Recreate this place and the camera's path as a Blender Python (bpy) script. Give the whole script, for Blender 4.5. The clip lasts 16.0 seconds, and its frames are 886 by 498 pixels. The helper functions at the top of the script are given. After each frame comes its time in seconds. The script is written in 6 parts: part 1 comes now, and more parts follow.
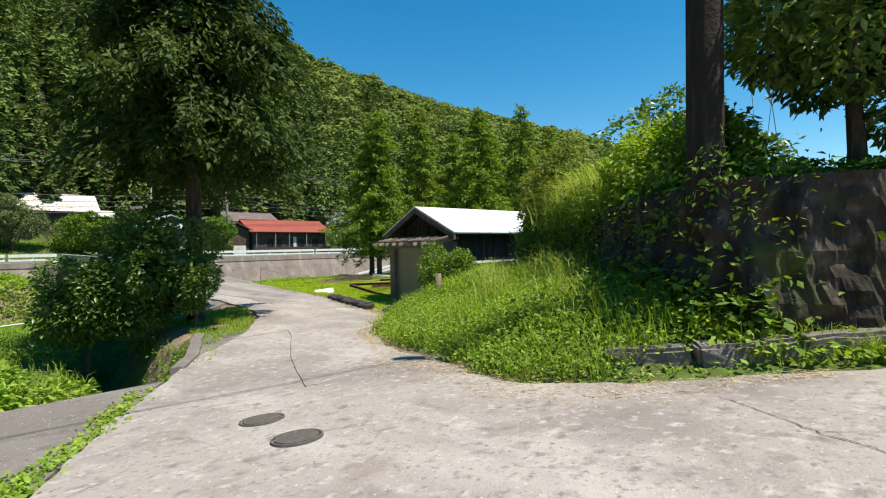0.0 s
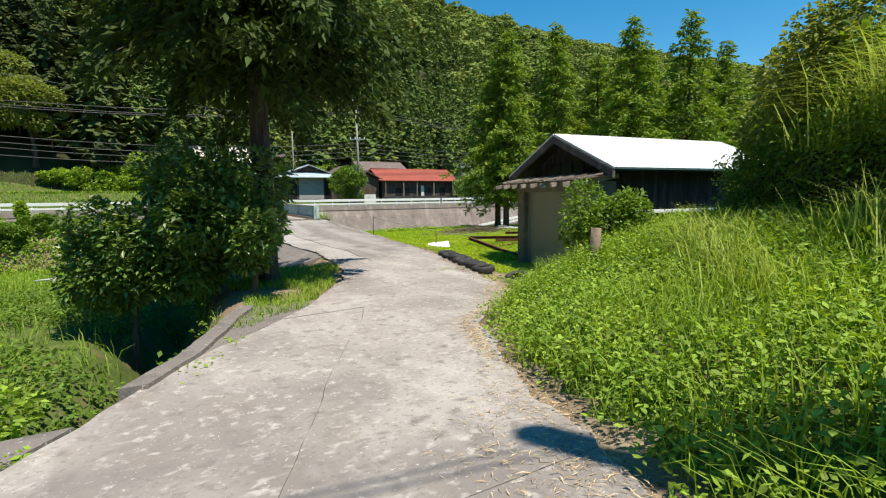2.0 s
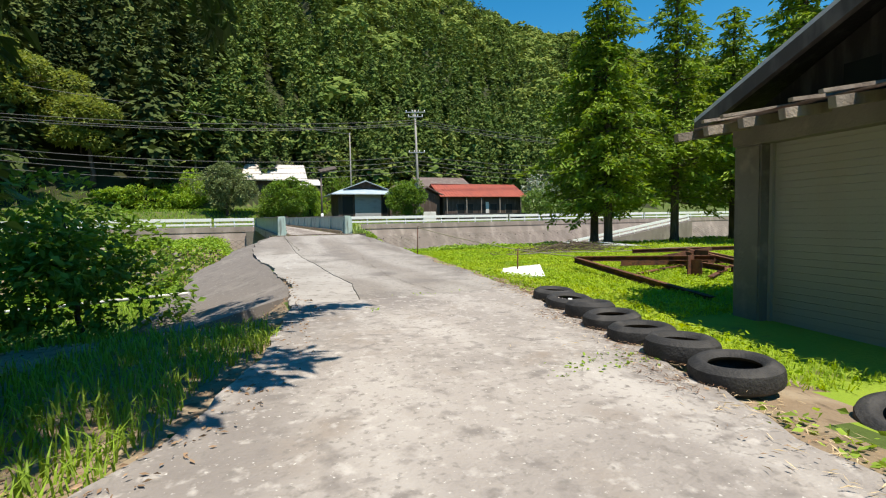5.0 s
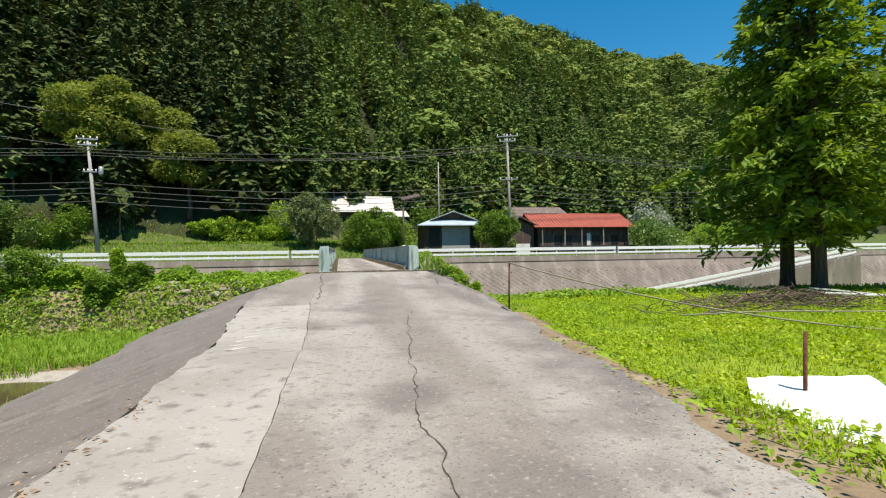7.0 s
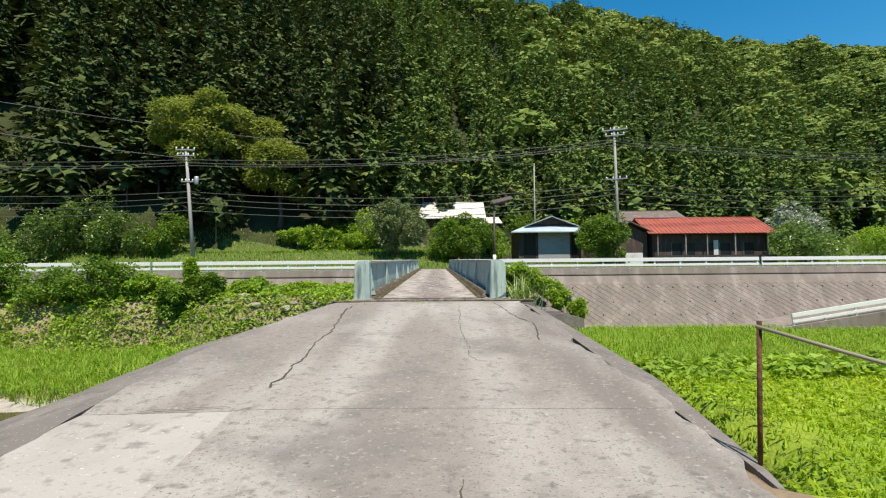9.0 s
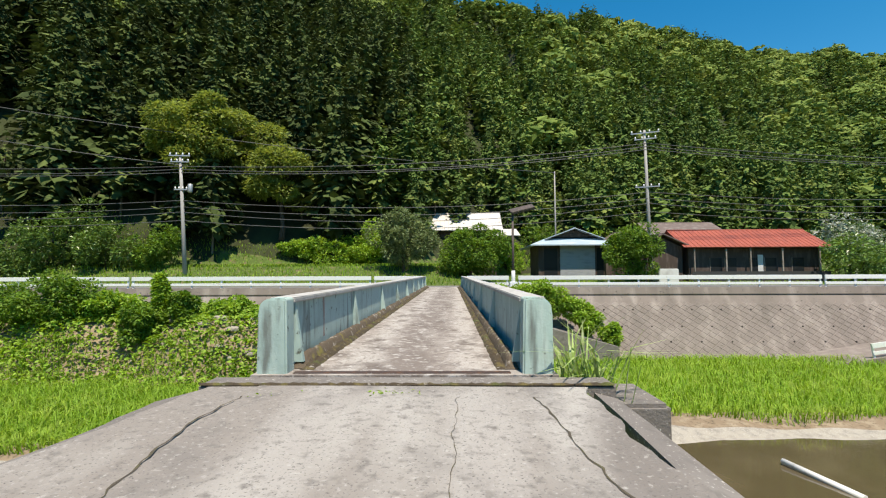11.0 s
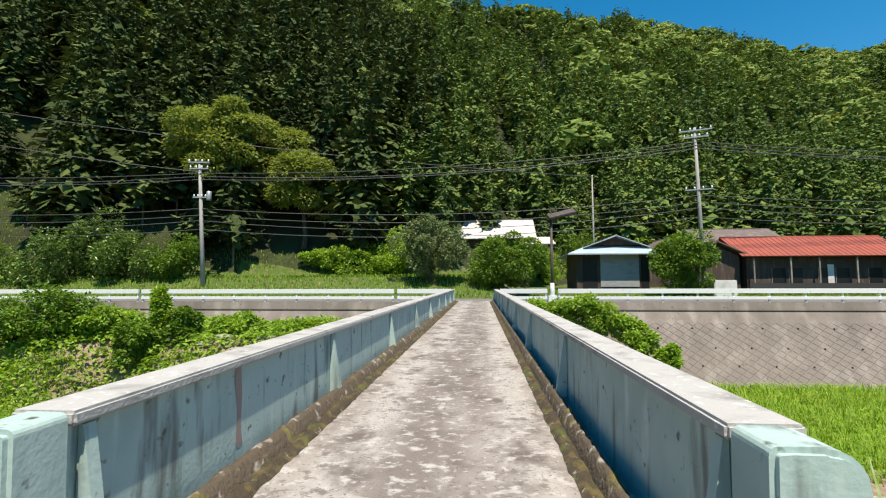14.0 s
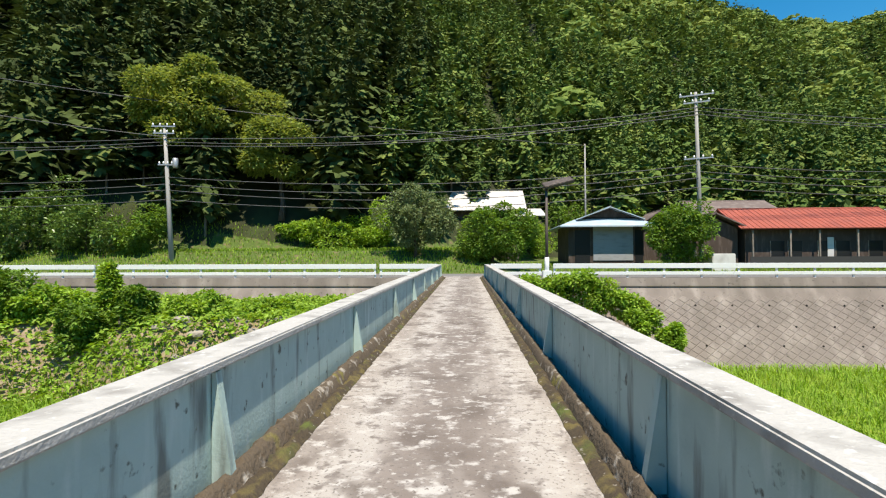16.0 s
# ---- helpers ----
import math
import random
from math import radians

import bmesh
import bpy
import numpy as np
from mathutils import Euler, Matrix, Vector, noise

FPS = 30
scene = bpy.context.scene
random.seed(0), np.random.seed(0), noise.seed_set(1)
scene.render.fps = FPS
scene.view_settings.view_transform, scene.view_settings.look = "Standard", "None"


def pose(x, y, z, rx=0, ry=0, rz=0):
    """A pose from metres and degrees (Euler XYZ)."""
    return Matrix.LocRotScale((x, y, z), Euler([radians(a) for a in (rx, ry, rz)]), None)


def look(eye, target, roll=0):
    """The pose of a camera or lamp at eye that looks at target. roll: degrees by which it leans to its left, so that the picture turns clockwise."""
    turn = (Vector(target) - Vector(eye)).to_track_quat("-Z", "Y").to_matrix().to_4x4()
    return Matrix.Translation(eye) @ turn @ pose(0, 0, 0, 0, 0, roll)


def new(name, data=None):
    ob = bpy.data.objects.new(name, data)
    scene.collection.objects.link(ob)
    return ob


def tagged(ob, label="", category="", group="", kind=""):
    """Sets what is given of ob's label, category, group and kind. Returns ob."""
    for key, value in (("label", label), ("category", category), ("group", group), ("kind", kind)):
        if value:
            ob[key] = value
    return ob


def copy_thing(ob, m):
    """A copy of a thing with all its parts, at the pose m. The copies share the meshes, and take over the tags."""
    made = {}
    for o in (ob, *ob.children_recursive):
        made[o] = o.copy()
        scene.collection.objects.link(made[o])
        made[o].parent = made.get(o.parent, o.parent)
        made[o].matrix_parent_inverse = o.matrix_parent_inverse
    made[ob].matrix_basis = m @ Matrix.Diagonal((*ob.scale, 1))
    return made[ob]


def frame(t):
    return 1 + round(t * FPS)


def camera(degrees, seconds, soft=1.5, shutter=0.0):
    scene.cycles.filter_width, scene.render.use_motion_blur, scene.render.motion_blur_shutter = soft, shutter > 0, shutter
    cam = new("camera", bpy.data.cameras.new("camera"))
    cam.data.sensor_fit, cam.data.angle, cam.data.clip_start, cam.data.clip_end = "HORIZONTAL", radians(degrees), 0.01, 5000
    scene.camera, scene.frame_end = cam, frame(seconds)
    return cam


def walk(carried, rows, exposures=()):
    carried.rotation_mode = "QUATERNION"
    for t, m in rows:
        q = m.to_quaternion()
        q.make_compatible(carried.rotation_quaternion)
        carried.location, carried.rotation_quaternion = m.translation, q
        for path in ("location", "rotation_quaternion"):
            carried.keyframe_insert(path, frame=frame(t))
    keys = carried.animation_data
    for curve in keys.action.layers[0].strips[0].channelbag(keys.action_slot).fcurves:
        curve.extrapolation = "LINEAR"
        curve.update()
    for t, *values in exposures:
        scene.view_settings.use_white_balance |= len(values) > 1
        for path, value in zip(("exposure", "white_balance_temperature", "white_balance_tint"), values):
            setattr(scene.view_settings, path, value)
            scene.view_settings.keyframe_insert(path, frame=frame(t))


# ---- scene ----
cam = camera(85.3, 16.0, soft=1.15)
PATH = [
    (0, (-8.212, -28.65, 1.24), (-6.791, -27.242, 1.225), -0.9),
    (0.5, (-7.554, -28.018, 1.223), (-6.224, -26.526, 1.16), -0.9),
    (1, (-6.911, -27.267, 1.186), (-5.741, -25.65, 1.061), -0.8),
    (1.5, (-6.321, -26.484, 1.132), (-5.267, -24.792, 0.97), -0.9),
    (2, (-5.78, -25.682, 1.051), (-4.787, -23.959, 0.839), -0.7),
    (2.5, (-5.332, -24.805, 0.929), (-4.531, -22.991, 0.664), -0.6),
    (3, (-4.853, -23.808, 0.815), (-4.096, -21.974, 0.563), -0.8),
    (5.5, (-2.043, -18.073, 0.398), (-1.293, -16.221, 0.317), -1.0),
    (6, (-1.493, -16.732, 0.372), (-0.954, -14.806, 0.325), -1.0),
    (6.5, (-1.09, -15.327, 0.383), (-0.746, -13.357, 0.369), -0.9),
    (7, (-0.734, -13.97, 0.408), (-0.332, -12.011, 0.435), -0.9),
    (7.5, (-0.424, -12.786, 0.433), (0.043, -10.842, 0.481), -0.8),
    (8, (-0.196, -11.619, 0.494), (0.079, -9.639, 0.553), -0.7),
    (8.5, (-0.001, -10.326, 0.564), (0.054, -8.327, 0.622), -0.7),
    (11, (0.471, -4.643, 0.92), (0.42, -2.647, 1.038), -0.2),
    (11.5, (0.459, -3.898, 0.974), (0.288, -1.909, 1.098), -0.1),
    (12, (0.424, -3.328, 1.03), (0.131, -1.354, 1.171), -0.1),
    (12.5, (0.374, -2.851, 1.072), (0.064, -0.882, 1.234), -0.0),
    (13, (0.383, -2.429, 1.102), (0.119, -0.455, 1.28), -0.1),
    (13.5, (0.342, -1.936, 1.15), (0.122, 0.044, 1.326), -0.1),
    (14, (0.332, -1.448, 1.176), (0.16, 0.538, 1.331), -0.1),
    (14.5, (0.267, -0.994, 1.199), (-0.006, 0.982, 1.337), -0.0),
    (15, (0.221, -0.496, 1.252), (-0.132, 1.468, 1.386), 0.0),
    (15.5, (0.162, 0.241, 1.254), (-0.067, 2.226, 1.344), -0.1),
    (16, (0.14, 0.892, 1.289), (0.024, 2.889, 1.331), -0.2),
]
walk(cam, [(t, look(eye, target, roll)) for t, eye, target, roll in PATH], [(0, 0.43, 6950, 10), (5.5, 0.46, 6950, 10), (8, 0.40, 6950, 10), (12, 0.49, 6950, 10), (14.5, 0.50, 6950, 10), (16, 0.58, 6950, 10)])

# ---------------------------------------------------------------- light
SUN_EL, SUN_AZ = radians(67), radians(163)   # azimuth clockwise from +y
world = bpy.data.worlds.new("sky")
scene.world = world
world.use_nodes = True
wn = world.node_tree
sky = wn.nodes.new("ShaderNodeTexSky")
sky.sky_type, sky.sun_disc = "NISHITA", False
sky.sun_elevation, sky.sun_rotation = SUN_EL, SUN_AZ
sky.altitude, sky.air_density, sky.dust_density, sky.ozone_density = 500, 1.0, 0.0, 1.6
bg = wn.nodes["Background"]
bg.inputs["Strength"].default_value = 0.127
sky_sat = wn.nodes.new("ShaderNodeHueSaturation")
sky_sat.inputs["Saturation"].default_value = 1.45
sky_sat.inputs["Hue"].default_value = 0.489
wn.links.new(sky.outputs[0], sky_sat.inputs["Color"])
wn.links.new(sky_sat.outputs[0], bg.inputs["Color"])
sun = new("sun", bpy.data.lights.new("sun", "SUN"))
sun.data.energy, sun.data.angle, sun.data.color = 5.0, radians(0.53), (1.0, 0.925, 0.81)
sd = Vector((math.sin(SUN_AZ) * math.cos(SUN_EL), math.cos(SUN_AZ) * math.cos(SUN_EL), math.sin(SUN_EL)))
sun.matrix_world = look(sd * 60, (0, 0, 0))

# ---------------------------------------------------------------- helpers
RNG = np.random.default_rng(7)


def mat(name, base, rough=0.8, spots=(), bump=0.0, bump_scale=30.0, metal=0.0, leaf=0.0, island=0.0, obj=0.0, gloss=0.3, bands=()):
    """Principled surface. base: colour; spots: (colour, scale, low, high, detail) noise layers mixed over it, in metres;
    bands: (colour, x, half width, share) strips worn by wheels along the lane."""
    m = bpy.data.materials.new(name)
    m.use_nodes = True
    nt = m.node_tree
    p = nt.nodes["Principled BSDF"]
    p.inputs["Roughness"].default_value, p.inputs["Metallic"].default_value = rough, metal
    p.inputs["Specular IOR Level"].default_value = gloss
    geo = nt.nodes.new("ShaderNodeNewGeometry")
    col = nt.nodes.new("ShaderNodeRGB")
    col.outputs[0].default_value = (*base, 1)
    out = col.outputs[0]
    for c, x, half, share in bands:
        sep = nt.nodes.new("ShaderNodeSeparateXYZ")
        wav = nt.nodes.new("ShaderNodeTexNoise")
        wav.inputs["Scale"].default_value, wav.inputs["Detail"].default_value = 1.1, 6
        nt.links.new(geo.outputs["Position"], wav.inputs["Vector"])
        nt.links.new(geo.outputs["Position"], sep.inputs[0])
        off = nt.nodes.new("ShaderNodeMath")
        off.operation = "MULTIPLY_ADD"
        nt.links.new(wav.outputs["Fac"], off.inputs[0])
        off.inputs[1].default_value = half * 1.6
        nt.links.new(sep.outputs["X"], off.inputs[2])
        dist = nt.nodes.new("ShaderNodeMath")
        sub = nt.nodes.new("ShaderNodeMath")
        sub.operation = "SUBTRACT"
        nt.links.new(off.outputs[0], sub.inputs[0])
        sub.inputs[1].default_value = x + half * 0.8
        dist.operation = "ABSOLUTE"
        nt.links.new(sub.outputs[0], dist.inputs[0])
        r = nt.nodes.new("ShaderNodeMapRange")
        r.interpolation_type = "SMOOTHSTEP"
        r.inputs["From Min"].default_value, r.inputs["From Max"].default_value = half * 1.3, half * 0.3
        r.inputs["To Max"].default_value = share
        nt.links.new(dist.outputs[0], r.inputs["Value"])
        mx = nt.nodes.new("ShaderNodeMix")
        mx.data_type = "RGBA"
        nt.links.new(r.outputs[0], mx.inputs["Factor"])
        nt.links.new(out, mx.inputs["A"])
        mx.inputs["B"].default_value = (*c, 1)
        out = mx.outputs["Result"]
    for c, scale, low, high, detail in spots:
        n = nt.nodes.new("ShaderNodeTexNoise")
        sc = scale if isinstance(scale, tuple) else (scale,) * 3
        mp = nt.nodes.new("ShaderNodeMapping")
        mp.inputs["Scale"].default_value = sc
        nt.links.new(geo.outputs["Position"], mp.inputs["Vector"])
        n.inputs["Scale"].default_value, n.inputs["Detail"].default_value = 1.0, detail
        nt.links.new(mp.outputs[0], n.inputs["Vector"])
        r = nt.nodes.new("ShaderNodeMapRange")
        r.inputs["From Min"].default_value, r.inputs["From Max"].default_value = low, high
        nt.links.new(n.outputs["Fac"], r.inputs["Value"])
        mx = nt.nodes.new("ShaderNodeMix")
        mx.data_type = "RGBA"
        nt.links.new(r.outputs[0], mx.inputs["Factor"])
        nt.links.new(out, mx.inputs["A"])
        mx.inputs["B"].default_value = (*c, 1)
        out = mx.outputs["Result"]
    for amount, src in ((island, geo.outputs["Random Per Island"]), (obj, None)):
        if amount:
            if src is None:
                src = nt.nodes.new("ShaderNodeObjectInfo").outputs["Random"]
            r = nt.nodes.new("ShaderNodeMapRange")
            r.inputs["To Min"].default_value, r.inputs["To Max"].default_value = 1 - amount, 1 + amount
            nt.links.new(src, r.inputs["Value"])
            hsv = nt.nodes.new("ShaderNodeHueSaturation")
            nt.links.new(r.outputs[0], hsv.inputs["Value"])
            nt.links.new(out, hsv.inputs["Color"])
            out = hsv.outputs[0]
    nt.links.new(out, p.inputs["Base Color"])
    if bump:
        n = nt.nodes.new("ShaderNodeTexNoise")
        n.inputs["Scale"].default_value, n.inputs["Detail"].default_value = bump_scale, 6
        nt.links.new(geo.outputs["Position"], n.inputs["Vector"])
        b = nt.nodes.new("ShaderNodeBump")
        b.inputs["Strength"].default_value, b.inputs["Distance"].default_value = min(1, bump), 0.02
        nt.links.new(n.outputs["Fac"], b.inputs["Height"])
        nt.links.new(b.outputs[0], p.inputs["Normal"])
    if leaf:
        tr = nt.nodes.new("ShaderNodeBsdfTranslucent")
        hs = nt.nodes.new("ShaderNodeHueSaturation")
        hs.inputs["Hue"].default_value, hs.inputs["Saturation"].default_value, hs.inputs["Value"].default_value = 0.485, 1.1, 1.5
        nt.links.new(out, hs.inputs["Color"])
        nt.links.new(hs.outputs[0], tr.inputs["Color"])
        ms = nt.nodes.new("ShaderNodeMixShader")
        ms.inputs[0].default_value = leaf
        nt.links.new(p.outputs[0], ms.inputs[1])
        nt.links.new(tr.outputs[0], ms.inputs[2])
        nt.links.new(ms.outputs[0], nt.nodes["Material Output"].inputs["Surface"])
    return m


def mesh_of(name, verts, faces, material, smooth=False):
    me = bpy.data.meshes.new(name)
    me.from_pydata([tuple(v) for v in verts], [], [tuple(f) for f in faces])
    for m in material if isinstance(material, (list, tuple)) else (material,):
        me.materials.append(m)
    if smooth:
        me.polygons.foreach_set("use_smooth", [True] * len(me.polygons))
    me.update()
    return me


def quick_mesh(name, verts, quads, material, smooth=False):
    """A mesh from big numpy arrays; quads is (n, 3) or (n, 4)."""
    me = bpy.data.meshes.new(name)
    verts, quads = np.asarray(verts, np.float32), np.asarray(quads, np.int32)
    n, k = quads.shape
    me.vertices.add(len(verts))
    me.vertices.foreach_set("co", verts.ravel())
    me.loops.add(n * k)
    me.loops.foreach_set("vertex_index", quads.ravel())
    me.polygons.add(n)
    me.polygons.foreach_set("loop_start", np.arange(0, n * k, k, dtype=np.int32))
    me.polygons.foreach_set("loop_total", np.full(n, k, np.int32))
    me.polygons.foreach_set("use_smooth", np.full(n, smooth))
    me.materials.append(material)
    me.update(calc_edges=True)
    return me


def part(name, bm, material, parent=None, label="", m=None):
    """Links a bmesh or a mesh as one object, under a thing or part."""
    if isinstance(bm, bmesh.types.BMesh):
        me = bpy.data.meshes.new(name)
        bm.to_mesh(me)
        bm.free()
        me.materials.append(material)
    else:
        me = bm
    ob = new(name, me)
    if m is not None:
        ob.matrix_basis = m
    ob.parent = parent
    return tagged(ob, label)


def thing(name, at=(0, 0, 0), label="", category="", group="", kind="", rz=0):
    e = new(name)
    e.empty_display_size = 0.1
    e.matrix_basis = pose(*at, 0, 0, rz)
    return tagged(e, label, category, group, kind)


def box(x0, x1, y0, y1, z0, z1, bevel=0.0, bm=None):
    bm = bm or bmesh.new()
    r = bmesh.ops.create_cube(bm, size=1)
    for v in r["verts"]:
        v.co = Vector(((x0 + x1) / 2 + v.co.x * (x1 - x0), (y0 + y1) / 2 + v.co.y * (y1 - y0), (z0 + z1) / 2 + v.co.z * (z1 - z0)))
    if bevel:
        es = list({e for v in r["verts"] for e in v.link_edges})
        bmesh.ops.bevel(bm, geom=es, offset=bevel, segments=2, affect="EDGES", clamp_overlap=True)
    return bm


def tube(points, radii, sides=8, bm=None, close=True):
    """A tapering tube along points."""
    bm = bm or bmesh.new()
    rings = []
    pts = [Vector(p) for p in points]
    for i, p in enumerate(pts):
        d = (pts[min(i + 1, len(pts) - 1)] - pts[max(i - 1, 0)]).normalized()
        u = d.orthogonal().normalized() if i == 0 else (u - d * u.dot(d)).normalized()
        w = d.cross(u)
        r = radii[i] if isinstance(radii, (list, tuple)) else radii
        rings.append([bm.verts.new(p + (u * math.cos(a) + w * math.sin(a)) * r) for a in (2 * math.pi * k / sides for k in range(sides))])
    for a, b in zip(rings, rings[1:]):
        for k in range(sides):
            f = bm.faces.new((a[k], a[(k + 1) % sides], b[(k + 1) % sides], b[k]))
            f.smooth = True
    if close:
        bm.faces.new(rings[0][::-1])
        bm.faces.new(rings[-1])
    return bm


def prism(outline, z0, z1, bm=None):
    """A vertical prism over an outline of (x, y); z0 and z1 may be functions of (x, y)."""
    bm = bm or bmesh.new()
    f0 = z0 if callable(z0) else lambda x, y: z0
    f1 = z1 if callable(z1) else lambda x, y: z1
    lo = [bm.verts.new((x, y, f0(x, y))) for x, y in outline]
    hi = [bm.verts.new((x, y, f1(x, y))) for x, y in outline]
    n = len(outline)
    bm.faces.new(lo[::-1])
    bm.faces.new(hi)
    for i in range(n):
        bm.faces.new((lo[i], lo[(i + 1) % n], hi[(i + 1) % n], hi[i]))
    bmesh.ops.recalc_face_normals(bm, faces=bm.faces[:])
    return bm


def smooth01(a, b, v):
    t = np.clip((np.asarray(v, float) - a) / (b - a), 0, 1)
    return t * t * (3 - 2 * t)


def unit(v):
    return v / np.maximum(1e-9, np.linalg.norm(v, axis=-1, keepdims=True))


def leaves(centres, size, flat=0.3, aspect=0.45, rng=RNG, along=None, droop=0.0):
    """Pointed leaf blades (folded kites of two triangles each, as one quad strip of 4 corners) at centres; returns verts, quads."""
    n = len(centres)
    d = unit(rng.normal(size=(n, 3)) * (1, 1, flat) + (0 if along is None else along))
    d[:, 2] -= droop
    d = unit(d)
    side = unit(np.cross(d, rng.normal(size=(n, 3)) * (0.35, 0.35, 1)))
    s = (size * rng.uniform(0.6, 1.3, n))[:, None]
    up = np.cross(side, d)
    a = centres
    b = centres + d * s * 0.45 + side * s * aspect * 0.5 + up * s * 0.06
    c = centres + d * s - np.array((0, 0, 0.12)) * s
    e = centres + d * s * 0.45 - side * s * aspect * 0.5 + up * s * 0.06
    v = np.stack([a, b, c, e], 1).reshape(-1, 3)
    return v, np.arange(4 * n).reshape(-1, 4)


def blades(roots, height, width, lean=0.5, rng=RNG, bend=0.6):
    """Grass blades: two quads tapering to a tip, bending over."""
    n = len(roots)
    az = rng.uniform(0, 2 * math.pi, n)
    h = height * rng.uniform(0.5, 1.25, n)
    ln = lean * rng.uniform(0.2, 1.2, n)
    dirn = np.stack([np.cos(az), np.sin(az), np.zeros(n)], 1)
    sd_ = np.stack([-np.sin(az), np.cos(az), np.zeros(n)], 1) * (width * rng.uniform(0.6, 1.3, n))[:, None] / 2
    up = np.array((0, 0, 1.0))
    p0 = roots
    p1 = roots + dirn * (ln * h * 0.35)[:, None] + up * (h * 0.6)[:, None]
    p2 = roots + dirn * (ln * h)[:, None] + up * (h * (1 - bend * ln * 0.5))[:, None]
    v = np.stack([p0 - sd_, p0 + sd_, p1 + sd_ * 0.8, p1 - sd_ * 0.8, p2 + sd_ * 0.12, p2 - sd_ * 0.12], 1).reshape(-1, 3)
    i = np.arange(n)[:, None] * 6
    q = np.concatenate([i + (0, 1, 2, 3), i + (3, 2, 4, 5)], 0)
    return v, q


def joined(*pairs):
    vs, qs, k = [], [], 0
    for v, q in pairs:
        vs.append(v), qs.append(q + k)
        k += len(v)
    return np.concatenate(vs), np.concatenate(qs)


def scatter(n, x0, x1, y0, y1, keep=None, rng=RNG):
    p = np.stack([rng.uniform(x0, x1, n), rng.uniform(y0, y1, n)], 1)
    return p if keep is None else p[keep(p[:, 0], p[:, 1])]


def on_ground(p, dz=0.0):
    return np.column_stack([p, gz(p[:, 0], p[:, 1]) + dz])


def on_surface(p, dz=0.0):
    """Places on the lane's slabs or the ground beside them."""
    x, y = p[:, 0], p[:, 1]
    lane = (x > left_x(y) - 0.05) & (x < right_x(y) + 0.06) & (y < -0.6)
    return np.column_stack([p, np.where(lane, np.maximum(road_z(y), gz(x, y)), gz(x, y)) + dz])


def patches(x, y, scale=1.0, seed=0.0):
    """Smooth pseudo-noise between 0 and 1, for the density of plants."""
    x, y = np.asarray(x) * scale + seed, np.asarray(y) * scale - seed
    return 0.5 + 0.25 * np.sin(1.7 * x + 1.3 * np.sin(0.9 * y)) + 0.25 * np.sin(1.9 * y + 1.1 * np.sin(1.2 * x + 0.5))


# ---------------------------------------------------------------- the lie of the land
ROAD_Y = (-60, -34, -29, -26, -22.5, -19, -9, -6.3, -1, 0, 60)
ROAD_Z = (1.3, 0.75, 0.38, 0.0, -0.40, -0.47, -0.50, -0.43, -0.05, 0.0, 0.0)
LEFT_Y = (-60, -34, -29, -25.1, -22.2, -21.7, -21.0, -20.0, -18.6, -17.0, -15.5, -12, -8, -5.5, -2.9, -1, 0, 40)
LEFT_X = (-22.0, -12.0, -9.6, -7.95, -6.65, -6.3, -5.85, -5.1, -3.9, -3.0, -2.45, -2.0, -2.13, -2.43, -2.35, -1.8, -1.7, -1.7)
RIGHT_Y = (-60, -33, -29, -28.5, -27.0, -26.0, -24.6, -23.0, -21.7, -21.0, -19.6, -17.5, -14.5, -12, -9.5, -6.3, -0.4, 40)
RIGHT_X = (40, 6, -3.0, -3.45, -4.6, -4.75, -4.2, -3.5, -2.95, -2.6, -1.1, -0.25, 0.6, 1.1, 1.42, 1.82, 1.6, 1.6)


def road_z(y):
    return np.interp(y, ROAD_Y, ROAD_Z)


def left_x(y):
    return np.interp(y, LEFT_Y, LEFT_X)


def low_x(y):
    """The edge of the low ground by the stream."""
    return np.interp(y, (-21.7, -20.5, -19.2, -18.5, -15, -12, -5.5, -1, 0, 40), (-6.36, -5.75, -5.25, -4.95, -5.0, -4.3, -3.7, -2.1, -2.0, -2.0))


def right_x(y):
    return np.interp(y, RIGHT_Y, RIGHT_X)


# the foot of the stone bank beside the road, and how high it stands
BANK = ((3.0, -36.0, 1.7), (-0.9, -31.0, 1.8), (-2.5, -28.9, 1.75), (-3.3, -27.4, 1.75), (-2.3, -26.1, 1.7), (-0.3, -24.5, 1.65), (1.0, -22.9, 1.5), (2.4, -21.3, 1.2), (5.0, -20.3, 0.8))
BANK_P = np.array([b[:2] for b in BANK])


def bank_side(x, y):
    """Signed distance to the line of the bank's foot (positive behind it) and the share along it."""
    x, y = np.asarray(x, float), np.asarray(y, float)
    best, sgn, hgt = np.full(x.shape, 1e9), np.full(x.shape, -1.0), np.zeros(x.shape)
    for (ax, ay, ah), (bx, by, bh) in zip(BANK, BANK[1:]):
        dx, dy = bx - ax, by - ay
        s = np.clip(((x - ax) * dx + (y - ay) * dy) / (dx * dx + dy * dy), 0, 1)
        d = np.hypot(x - ax - s * dx, y - ay - s * dy)
        c = dx * (y - ay) - dy * (x - ax)
        near = d < best
        best, sgn, hgt = np.where(near, d, best), np.where(near, np.where(c < 0, 1.0, -1.0), sgn), np.where(near, ah + s * (bh - ah), hgt)
    return best * sgn, hgt


